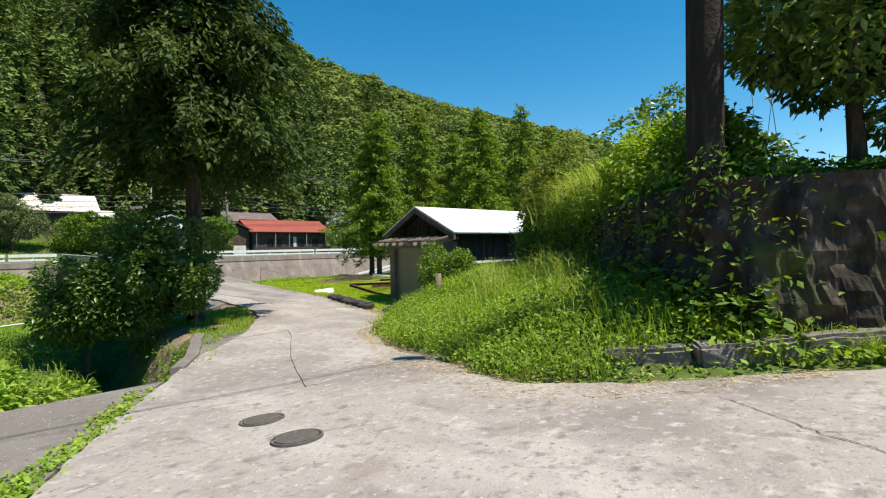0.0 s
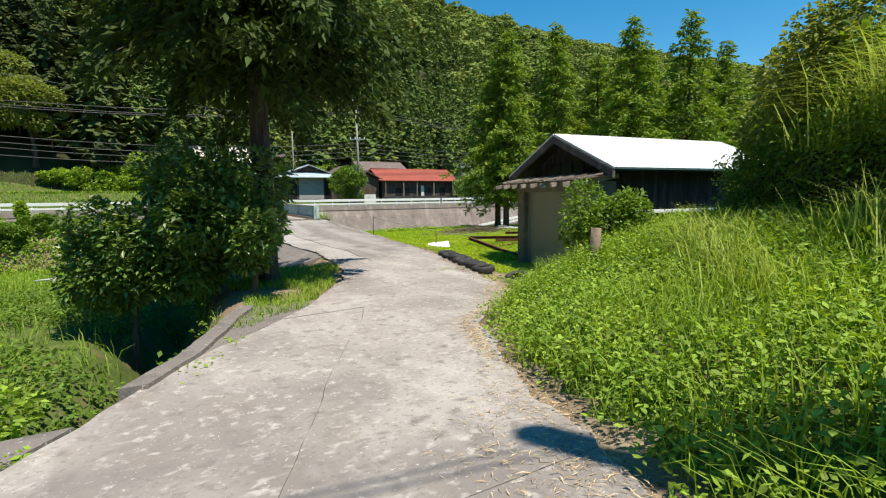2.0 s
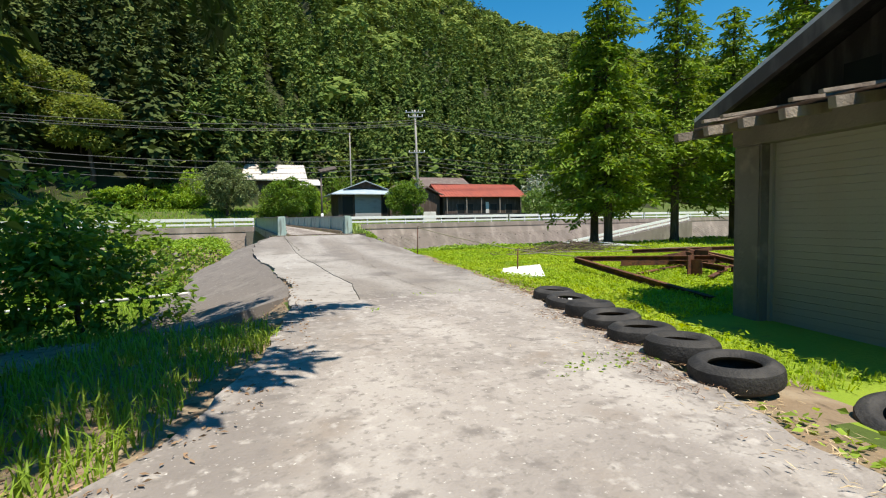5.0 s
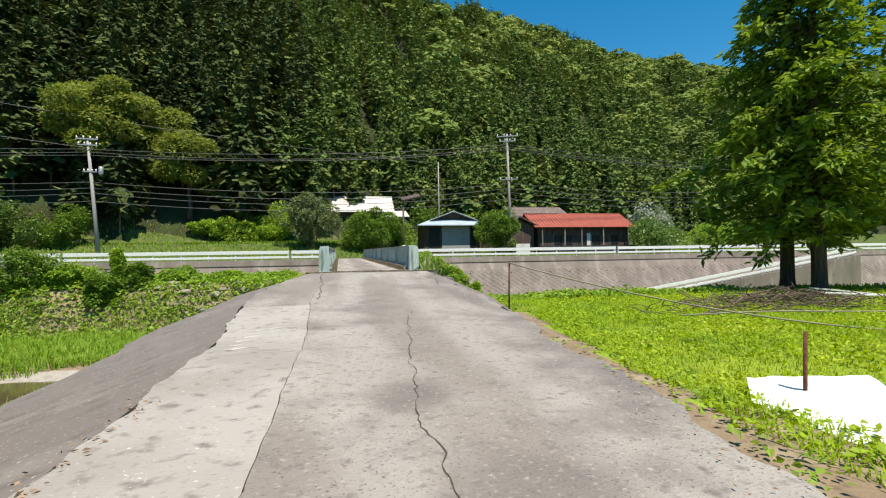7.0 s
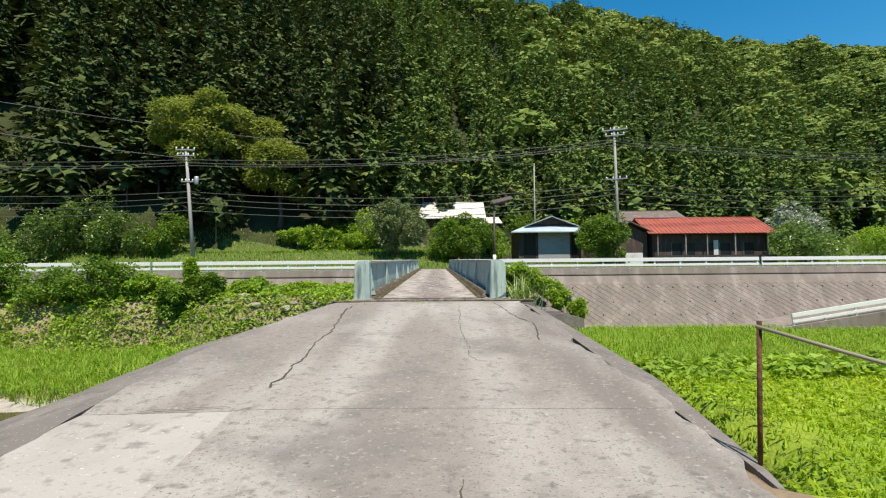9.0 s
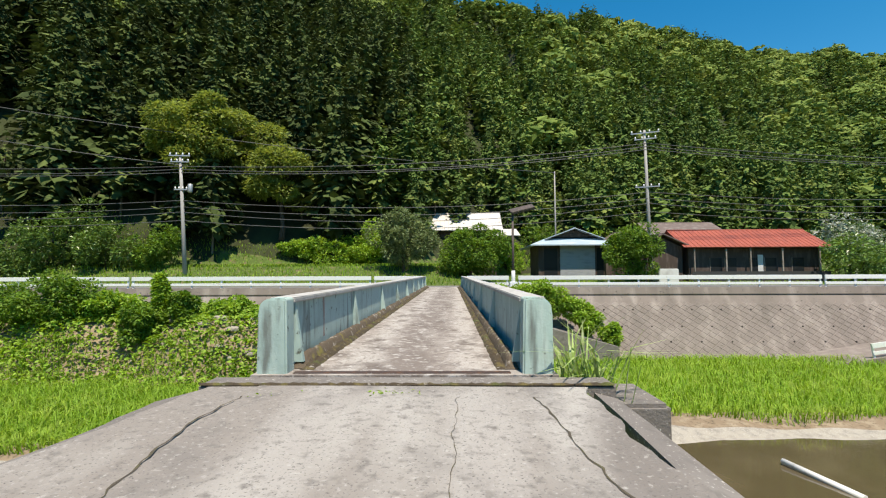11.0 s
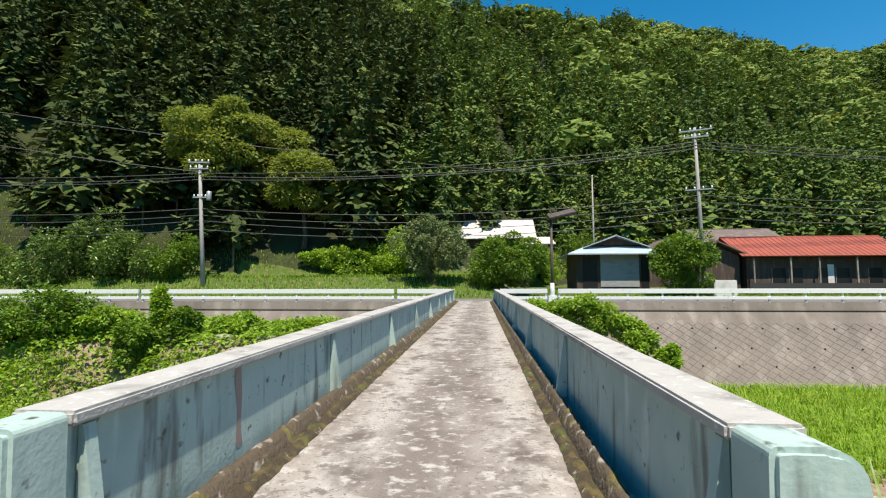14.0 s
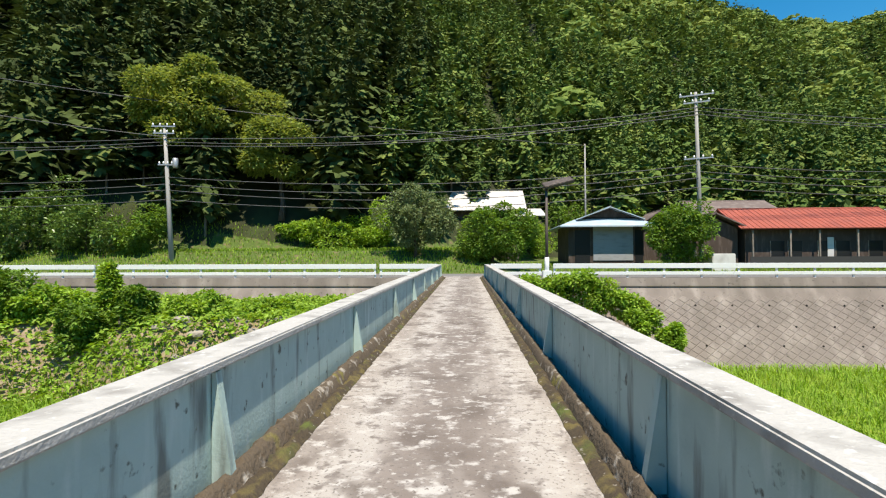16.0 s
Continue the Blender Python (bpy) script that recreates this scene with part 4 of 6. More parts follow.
def conifer(name, at, height, radius, bare, n_bough, per, size, material, label, seed, r0=0.16, droop=0.25, sag=0.0, group="", skew=(0, 0)):
    """Conifer with whorls of limbs set with needle sprays."""
    rng = np.random.default_rng(seed)
    z = float(gz(at[0], at[1]))
    e = thing(name, (at[0], at[1], z), label, "tree", group)
    bm = bmesh.new()
    top = Vector((rng.normal() * 0.12, rng.normal() * 0.12, height))
    tube([Vector((0, 0, -0.3)), Vector((0.02, 0, 0.25)), top * 0.5, top], [r0 * 1.5, r0, r0 * 0.65, 0.02], 9, bm)
    cs, al = [], []
    for k in range(n_bough):
        f = (k + rng.random()) / n_bough
        zz = bare + (height - bare) * f
        l = radius * (1 - f) ** 0.72 * rng.uniform(0.55, 1.2) * min(1, 0.55 + 2.2 * f) + 0.15
        a = k * 2.4 + rng.normal() * 0.4
        d = Vector((math.cos(a), math.sin(a), 0))
        l *= 1 + d.x * skew[0] + d.y * skew[1]
        s = top * (zz / height)
        s.z = zz
        end = s + d * l + Vector((0, 0, -droop * l + 0.12 * l * rng.normal()))
        mid = s.lerp(end, 0.5) + Vector((0, 0, 0.10 * l))
        tube([s, mid, end], [0.028 * l / radius + 0.012, 0.018, 0.006], 4, bm, False)
        m = max(6, int(per * l / radius))
        u = rng.uniform(0.12, 1.05, m)
        w = l * 0.30 * (1.05 - u) + 0.12
        off = rng.normal(size=(m, 3)) * (w[:, None] * (0.55, 0.55, 0.28))
        line = np.array(s)[None] * (1 - u[:, None]) + np.array(end)[None] * u[:, None]
        c = line + off
        c[:, 2] += 0.3 * l * u * (1 - u) - sag * rng.uniform(0, 1, m) ** 1.5
        cs.append(c), al.append(np.tile(np.array(d) * 0.9 + (0, 0, -0.25 - sag), (m, 1)))
    part("trunk", bm, bark, e)
    part("crown", quick_mesh("crown", *leaves(np.concatenate(cs), size, 0.4, 0.38, rng, np.concatenate(al), droop * 0.4), material), None, e)
    return e


# big dark cedar over the lane, and the glossy shrub under it
conifer("cedar_tree", (-4.15, -16.1), 13.5, 3.05, 4.0, 210, 600, 0.195, needle, "tall dark cedar with drooping branches beside the lane", 5, 0.2, 0.42, 0.35, skew=(0.0, 0.0))
for k, (x, y, r, n) in enumerate(((-5.15, -16.5, (1.45, 1.3, 1.2), 17000), (-6.35, -16.3, (1.1, 1.0, 0.95), 10000), (-4.6, -17.35, (0.55, 0.55, 0.7), 3600))):
    broad_tree("evergreen_shrub", (x, y), 2, r, (1.5, 1.9, 1.05)[k], n, 0.115, leaf_dark, "dense dark-green glossy-leaved shrub beside the ditch", 60 + k, 0.05, "shrub", 12, group="shrubs under the cedar")
broad_tree("roadside_shrub", (-4.75, -11.2), 2, (1.25, 1.15, 1.15), 1.35, 5200, 0.13, leaf_mid, "leafy green shrub at the edge of the low ground", 67, 0.05, "shrub", 12)
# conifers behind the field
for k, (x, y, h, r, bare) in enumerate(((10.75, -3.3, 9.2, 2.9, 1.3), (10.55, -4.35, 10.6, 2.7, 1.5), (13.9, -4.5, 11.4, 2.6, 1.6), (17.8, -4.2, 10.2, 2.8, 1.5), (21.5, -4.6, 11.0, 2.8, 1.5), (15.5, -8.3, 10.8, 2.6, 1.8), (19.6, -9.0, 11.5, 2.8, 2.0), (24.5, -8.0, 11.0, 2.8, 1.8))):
    conifer("conifer_tree", (x, y), h, r, bare, 120, 150, 0.27, needle_sunlit, "tall feathery green conifer standing in the grass field", 80 + k, 0.17, 0.18, group="conifers behind the field")
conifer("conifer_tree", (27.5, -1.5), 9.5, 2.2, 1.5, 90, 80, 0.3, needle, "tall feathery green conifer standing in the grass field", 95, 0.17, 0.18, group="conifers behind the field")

# far bank trees
broad_tree("spreading_tree", (-26.2, 46.5), 18, (8.6, 7.2, 5.2), 10.0, 30000, 0.44, leaf_yel, "large spreading yellow-green broadleaf tree at the wood's edge", 101, 0.45, lumps=36, lump=(0.16, 0.3))
broad_tree("spreading_tree", (-18.4, 47.0), 10, (6.4, 5.0, 4.2), 6.8, 15000, 0.42, leaf_yel, "yellow-green broadleaf tree at the wood's edge", 102, 0.3, lumps=22, lump=(0.2, 0.35))
broad_tree("grey_green_tree", (-4.3, 39.4), 6, (3.1, 2.6, 2.9), 3.3, 16000, 0.24, leaf_grey, "round grey-green garden tree beside the far road", 103, 0.14, lumps=28, lump=(0.2, 0.42))
broad_tree("garden_tree", (1.8, 39.4), 5, (3.8, 2.8, 2.7), 2.6, 17000, 0.25, leaf_mid, "rounded dark-green garden tree beside the far road", 104, 0.14, lumps=28, lump=(0.2, 0.42))
broad_tree("garden_tree", (16.9, 40.4), 5, (3.2, 2.6, 2.7), 2.9, 12000, 0.26, leaf_mid, "rounded dark-green garden tree beside the far road", 105, 0.14, lumps=26, lump=(0.2, 0.42))
broad_tree("garden_tree", (38.0, 40.5), 4.5, (4.0, 3.0, 2.3), 2.4, 3600, 0.36, leaf_dark, "rounded dark-green garden tree beside the far road", 106, 0.14)
broad_tree("flowering_tree", (42.0, 47.0), 6, (3.6, 3.0, 2.2), 4.3, 3600, 0.34, mat("white blossom", (0.5, 0.52, 0.45), 0.7, [((0.12, 0.2, 0.06), 1.0, 0.45, 0.6, 4)], leaf=0.2, island=0.3), "white-flowering tree behind the garden", 107, 0.14)
for k, (x, y, r, m_) in enumerate(((-33, 40.5, (3.8, 2.8, 3.4), leaf_dark), (-40, 39.5, (4.2, 3, 3.0), leaf_dark), (-28.5, 41, (3.0, 2.4, 2.6), leaf_mid), (-47, 39, (4.2, 3, 3.2), leaf_mid), (-11.5, 45, (4.6, 2.6, 2.3), leaf_weed), (-8.0, 46.5, (3.4, 2.6, 2.6), leaf_weed), (-15.5, 45.4, (3.0, 2.2, 1.4), leaf_weed), (-54, 38.5, (5, 3, 3.6), leaf_mid), (-61, 38, (5, 3, 3.8), leaf_dark), (-36.5, 42, (4, 3, 4.4), leaf_dark), (8.2, 62, (4, 3, 3.4), leaf_weed), (19, 62, (5, 3, 4.2), leaf_weed), (12, 66, (5, 3, 4.6), leaf_mid), (27, 60, (5, 3, 3.0), leaf_mid), (38, 60, (6, 3, 3.5), leaf_weed), (47, 54, (6, 4, 3.0), leaf_mid), (56, 52, (6, 4, 3.4), leaf_weed), (66, 56, (7, 4, 3.6), leaf_mid))):
    shrub("shrub", (x, y), r, 5200, 0.30, m_, "overgrown green shrub at the foot of the wood", 120 + k, lift=0.7, lumps=16, lump=(0.22, 0.42), group="shrubs along the far bank")
# ---------------------------------------------------------------- bank wall, curb, verge
stone_mat = mat("dark mossy stone", (0.05, 0.042, 0.034), 0.97, [((0.115, 0.098, 0.083), 5.5, 0.52, 0.68, 8), ((0.022, 0.02, 0.017), (5, 5, 0.8), 0.46, 0.62, 6), ((0.07, 0.085, 0.03), 2, 0.56, 0.7, 6)], 1.0, 18)


def along_bank(t):
    i = min(int(t), len(BANK) - 2)
    f = t - i
    a, b = BANK[i], BANK[i + 1]
    return tuple(a[k] + (b[k] - a[k]) * f for k in range(3))


v, q, nz = [], [], 16
ts = np.arange(0, 7.9, 0.025)
wr = np.random.default_rng(31)
for t in ts:
    x, y, h = along_bank(t)
    x2, y2, _ = along_bank(min(t + 0.01, 7.95))
    d = Vector((x2 - x, y2 - y, 0)).normalized()
    n = Vector((d.y, -d.x, 0))
    zb = float(gz(x - n.x * 0.3, y - n.y * 0.3)) - 0.3
    for k in range(nz + 1):
        f = k / nz
        p = Vector((x, y, zb + (h + 0.06 - zb) * f))
        b = noise.noise(p * 2.6) * 0.12 + noise.noise(p * 7.5) * 0.07 + noise.noise(p * 15) * 0.03 + wr.normal() * 0.010
        p += n * (-0.24 + 0.20 * f + b)
        v.append(p)
    p = Vector((x, y, h + 0.05)) + n * 0.5
    v.append(p)
m1 = nz + 2
for j in range(len(ts) - 1):
    for k in range(m1 - 1):
        q.append((j * m1 + k, (j + 1) * m1 + k, (j + 1) * m1 + k + 1, j * m1 + k + 1))
tagged(part("bank_wall", quick_mesh("bank_wall", [tuple(p) for p in v], q, stone_mat, False), None), "dark mossy stone retaining wall beside the lane", "retaining wall", kind="structure")

curb_pts = ((-4.12, -26.65), (-3.85, -27.3), (-3.4, -27.95), (-2.85, -28.6), (-1.2, -30.6))
for (ax, ay), (bx, by) in zip(curb_pts, curb_pts[1:]):
    l = math.hypot(bx - ax, by - ay)
    z = float(road_z((ay + by) / 2))
    bm = box(0, l - 0.02, -0.11, 0.11, -0.25, 0.17, 0.03)
    bmesh.ops.subdivide_edges(bm, edges=bm.edges[:], cuts=3, use_grid_fill=True)
    for w in bm.verts:
        w.co += Vector((0, noise.noise(w.co * 4 + Vector((ax, ay, 0))), noise.noise(w.co * 5 + Vector((ay, ax, 3))))) * 0.035
    tagged(part("curb_stone", bm, concrete_dark, m=Matrix.Translation((ax, ay, z)) @ Matrix.Rotation(math.atan2(by - ay, bx - ax), 4, "Z") @ Matrix.Rotation(-math.atan2(float(road_z(by) - road_z(ay)), l), 4, "Y")), "mossy broken concrete curb below the stone wall", "curb", "curb pieces")

for x, y in ((-6.53, -24.93), (-6.62, -25.66)):
    c = thing("manhole_cover", (x, y, float(road_z(y)) - 0.012), "round dark iron manhole cover set in the lane", "manhole cover", "manhole covers")
    slope = math.atan2(float(road_z(y + 0.2) - road_z(y - 0.2)), 0.4)
    c.matrix_basis = Matrix.Translation((x, y, float(road_z(y)) - 0.006)) @ Matrix.Rotation(slope, 4, "X")
    iron = bpy.data.materials.get("cast iron") or mat("cast iron", (0.10, 0.09, 0.082), 0.75, [((0.16, 0.14, 0.12), 25, 0.5, 0.7, 4)], 0.5, 90, gloss=0.4)
    bm = bmesh.new()
    bmesh.ops.create_cone(bm, cap_ends=True, segments=36, radius1=0.152, radius2=0.146, depth=0.03)
    part("lid", bm, iron, c)
    bm = bmesh.new()
    a0 = [[bm.verts.new((r * math.cos(a), r * math.sin(a), z)) for a in (2 * math.pi * k / 36 for k in range(36))] for r, z in ((0.156, 0.012), (0.172, 0.012), (0.176, -0.02))]
    for p0, p1 in zip(a0, a0[1:]):
        for k in range(36):
            bm.faces.new((p0[k], p0[(k + 1) % 36], p1[(k + 1) % 36], p1[k]))
    part("rim", bm, iron, c)

worn_paint = mat("worn white paint", (0.55, 0.54, 0.52), 0.9, [((0.36, 0.34, 0.32), 14, 0.42, 0.6, 6)], 0.3, 60)
for k in range(6):
    y = -8.75 + k * 0.21
    bm = bmesh.new()
    rows_ = [[bm.verts.new((u * (0.17 + 0.03 * math.sin(5 * k + 3 * u)) + 0.0, w * (0.035 + 0.012 * math.sin(7 * u + k)) + 0.12 * u, 0)) for w in (-1, 1)] for u in np.linspace(-1, 1, 9)]
    for a, b in zip(rows_, rows_[1:]):
        bm.faces.new((a[0], b[0], b[1], a[1]))
    part("paint_mark", bm, worn_paint, road, "worn white paint stroke", pose(-1.72 + 0.012 * k, y, float(road_z(y)) + 0.002, 0.5, 0, 0))

# ---------------------------------------------------------------- garage shed
plaster = mat("grimy mortar", (0.20, 0.18, 0.165), 0.93, [((0.145, 0.13, 0.12), (2, 2, 0.7), 0.45, 0.7, 7), ((0.26, 0.235, 0.21), 5, 0.55, 0.72, 5)], 0.4, 30)
shutter_mat = mat("faded shutter steel", (0.31, 0.295, 0.275), 0.6, [((0.30, 0.27, 0.24), (3, 3, 1), 0.5, 0.72, 6)], 0.1, 40, gloss=0.5)
black_wood = mat("charred dark boards", (0.028, 0.025, 0.023), 0.9, [((0.06, 0.054, 0.05), (9, 9, 1.5), 0.5, 0.7, 6)], 0.6, 30, obj=0.3)
white_roof = mat("bright sheet roofing", (0.80, 0.81, 0.82), 0.45, [((0.62, 0.62, 0.62), (0.6, 3, 1), 0.55, 0.75, 5)], gloss=0.5)
grey_wood = mat("grey weathered timber", (0.30, 0.26, 0.22), 0.92, [((0.17, 0.14, 0.12), (6, 6, 2), 0.45, 0.7, 6)], 0.5, 40, obj=0.3)
tin = mat("rusted awning tin", (0.23, 0.19, 0.175), 0.75, [((0.13, 0.08, 0.06), 3, 0.45, 0.65, 6), ((0.36, 0.34, 0.32), 6, 0.6, 0.7, 4)], 0.2, 40)
glass_dark = mat("dark window glass", (0.02, 0.022, 0.024), 0.25, gloss=0.3)

shed = thing("garage", (2.36, -17.04, 0), "dark timber garage with bright metal roof and mortar front", "shed", rz=-6.9)
EZ, AZ, HV = 1.58, 2.47, 2.0
for s in (-1, 1):   # roof: each slope is a thick ribbed sheet
    bm = bmesh.new()
    nrm = Vector((0, s * (AZ - EZ), HV)).normalized()
    a = [Vector((u, 0, AZ)) for u in (-0.12, 5.5)]
    b = [Vector((u, s * HV, EZ)) for u in (-0.12, 5.5)]
    top = [bm.verts.new(p + nrm * 0.045) for p in (a[0], a[1], b[1], b[0])]
    bot = [bm.verts.new(p) for p in (a[0], a[1], b[1], b[0])]
    bm.faces.new(top), bm.faces.new(bot[::-1])
    for k in range(4):
        bm.faces.new((top[k], bot[k], bot[(k + 1) % 4], top[(k + 1) % 4]))
    bmesh.ops.recalc_face_normals(bm, faces=bm.faces[:])
    roof = part("roof_slope", bm, white_roof, shed, "bright unpainted metal roofing")
    for k in range(13):
        u = -0.05 + k * 0.455
        part("roof_rib", tube([Vector((u, 0, AZ)) + nrm * 0.048, Vector((u, s * HV, EZ)) + nrm * 0.048], 0.009, 4), white_roof, roof)
    d = Vector((0, s * HV, EZ - AZ))
    bm = bmesh.new()
    p0, p1 = Vector((-0.10, 0, AZ - 0.03)), Vector((-0.10, s * (HV - 0.01), EZ - 0.03))
    vs = [bm.verts.new(p + Vector((x, 0, z))) for p in (p0, p1) for x in (-0.04, 0.03) for z in (0.02, -0.14)]
    for f in ((0, 1, 5, 4), (2, 6, 7, 3), (0, 4, 6, 2), (1, 3, 7, 5), (0, 2, 3, 1), (4, 5, 7, 6)):
        bm.faces.new([vs[k] for k in f])
    bmesh.ops.recalc_face_normals(bm, faces=bm.faces[:])
    part("bargeboard", bm, mat("dark bargeboard", (0.10, 0.092, 0.085), 0.9, [((0.18, 0.165, 0.15), (6, 6, 2), 0.5, 0.7, 6)]), shed, "weathered dark bargeboard")
    # added sheet under the slope, its dark colour standing for the eaves' shade
    bm = bmesh.new()
    c = [Vector((-0.06, 0, AZ - 0.012)), Vector((5.4, 0, AZ - 0.012)), Vector((5.4, s * (HV - 0.02), EZ - 0.004)), Vector((-0.06, s * (HV - 0.02), EZ - 0.004))]
    hi, lo = [bm.verts.new(p) for p in c], [bm.verts.new(p - Vector((0, 0, 0.03))) for p in c]
    bm.faces.new(hi), bm.faces.new(lo[::-1])
    for k in range(4):
        bm.faces.new((lo[k], lo[(k + 1) % 4], hi[(k + 1) % 4], hi[k]))
    bmesh.ops.recalc_face_normals(bm, faces=bm.faces[:])
    part("soffit", bm, black_wood, shed, "added dark sheet holding the shade beneath the roof")
# gable wall of boards with a row of small windows
bm = bmesh.new()
out = [(-1.62, -1.2), (1.25, -1.2), (1.55, 1.6), (0, AZ - 0.07), (-1.62, 1.65)]
lo = [bm.verts.new((0.28, y, z)) for y, z in out]
hi = [bm.verts.new((0.40, y, z)) for y, z in out]
bm.faces.new(lo), bm.faces.new(hi[::-1])
for k in range(5):
    bm.faces.new((lo[k], lo[(k + 1) % 5], hi[(k + 1) % 5], hi[k]))
bmesh.ops.recalc_face_normals(bm, faces=bm.faces[:])
part("gable_wall", bm, black_wood, shed, "dark boarded gable")
for k in range(3):
    w = part("window", box(0.262, 0.279, 0.42 - k * 0.43 - 0.16, 0.42 - k * 0.43 + 0.16, 1.47, 1.86, 0.0), glass_dark, shed, "small dark window")
    part("frame", box(0.25, 0.278, 0.42 - k * 0.43 - 0.20, 0.42 - k * 0.43 - 0.165, 1.44, 1.9), black_wood, w)
# side wall boards
for k in range(34):
    bmx = box(0, 0.15, -0.012, 0.012, 0, 1.56 + 0.9, 0)
    if k == 0:
        board = part("board", bmx, black_wood, shed, m=pose(0.4, -1.62, -0.95 + 0.1))
    else:
        bmx.free()
        o = new("board", board.data)
        o.parent, o.matrix_basis = shed, pose(0.4 + k * 0.153, -1.62 - 0.006 * (k % 2), -0.95 + 0.1)
part("side_wall", box(0.4, 5.4, 1.38, 1.5, -0.95, 1.62), black_wood, shed)
part("back_wall", box(5.28, 5.4, -1.6, 1.37, -0.95, 1.62), black_wood, shed)
part("sill_board", box(0.75, 5.2, -1.72, -1.64, 0.66, 0.74, 0.01), white_paint, shed, "pale ledge along the dark side wall")
# mortar front with the shutter
part("pier", box(-0.32, 0.27, 0.93, 1.24, -1.0, 1.16, 0.015), plaster, shed)
part("pier", box(-0.32, 0.27, -1.66, -1.35, -1.0, 1.16, 0.015), plaster, shed)
part("lintel", box(-0.335, 0.27, -1.68, 1.26, 1.16, 1.36, 0.015), plaster, shed)
shut = thing("shutter", (0, 0, 0))
shut.parent = shed
slat = part("slat", box(-0.16, -0.14, -1.345, 0.925, 0, 0.0675, 0.003), shutter_mat, shut, m=pose(0, 0, -0.8))
for k in range(1, 29):
    o = new("slat", slat.data)
    o.parent, o.matrix_basis = shut, pose(0, 0, -0.8 + k * 0.0685)
part("guide", box(-0.20, -0.10, 0.90, 0.93, -0.9, 1.16), shutter_mat, shut, "pale steel shutter guide")
# awning on rafters
for k in range(9):
    y = -1.72 + k * 0.40
    r = part("rafter", box(-0.86, 0.26, -0.03, 0.03, -0.045, 0.045, 0.004), grey_wood, shed, "grey weathered rafter end", pose(0.0, y, 1.42, 0, -9, 0))
for k in range(5):
    bm = bmesh.new()
    n = 12
    rows_ = []
    for u in (-0.66 - 0.05 * (k % 2), 0.27):
        rows_.append([bm.verts.new((u, j * 0.72 / n, 0.012 * math.sin(j * math.pi))) for j in range(n + 1)])
    for j in range(n):
        bm.faces.new((rows_[0][j], rows_[1][j], rows_[1][j + 1], rows_[0][j + 1]))
    bmesh.ops.solidify(bm, geom=bm.faces[:], thickness=0.012)
    part("awning_sheet", bm, tin, shed, "", pose(0, -1.85 + k * 0.68, 1.49 + 0.006 * (k % 2), 0, -9, 0))
for k in range(8):
    part("batten", box(-0.84 + 0.05 * (k % 3), 0.2, -0.022, 0.022, 0, 0.035, 0.004), grey_wood, shed, "pale loose batten on the awning", pose(0, -1.72 + k * 0.42, 1.512, 0, -9, (4, -7, 3, 9, -4, 6, -8, 2)[k]))
part("floor_slab", box(-0.9, 5.3, -1.7, 1.35, -1.1, -0.72, 0.02), concrete_dark, shed)

# ---------------------------------------------------------------- tyres
rubber = mat("dusty black rubber", (0.028, 0.028, 0.029), 0.72, [((0.075, 0.072, 0.068), 5, 0.5, 0.75, 6)], 0.35, 60, gloss=0.4)


def tyre_mesh(r=0.245, w=0.15, hole=0.135):
    """Side on the ground: rounded shoulders, sidewall rings, tread grooves, hollow inside."""
    prof = [(hole, 0.035), (hole + 0.02, 0.008), (hole + 0.055, 0.0), (r - 0.035, 0.008), (r - 0.008, 0.03), (r, 0.05), (r, w - 0.05), (r - 0.008, w - 0.03), (r - 0.035, w - 0.008), (hole + 0.06, w), (hole + 0.05, w + 0.004), (hole + 0.02, w - 0.008), (hole, w - 0.03), (hole + 0.015, w - 0.05), (r - 0.03, w - 0.045), (r - 0.022, w / 2), (r - 0.03, 0.045), (hole + 0.015, 0.05)]
    n, seg = len(prof), 48
    bm = bmesh.new()
    rings = []
    for s in range(seg):
        a = 2 * math.pi * s / seg
        rings.append([bm.verts.new(((x - (0.006 if 4 < k < 7 and s % 2 else 0)) * math.cos(a), (x - (0.006 if 4 < k < 7 and s % 2 else 0)) * math.sin(a), z)) for k, (x, z) in enumerate(prof)])
    for s in range(seg):
        for k in range(n):
            bm.faces.new((rings[s][k], rings[s][(k + 1) % n], rings[(s + 1) % seg][(k + 1) % n], rings[(s + 1) % seg][k])).smooth = True
    bmesh.ops.recalc_face_normals(bm, faces=bm.faces[:])
    return bm


def tyre_piece(lo, hi):
    """Stretch of the tyre's section as a mesh of its own."""
    bm = tyre_mesh()
    n = 18
    bm.verts.ensure_lookup_table()
    keep = set(range(lo, hi + 1))
    gone = [w for w in bm.verts if w.index % n not in keep]
    bmesh.ops.delete(bm, geom=gone, context="VERTS")
    return bm


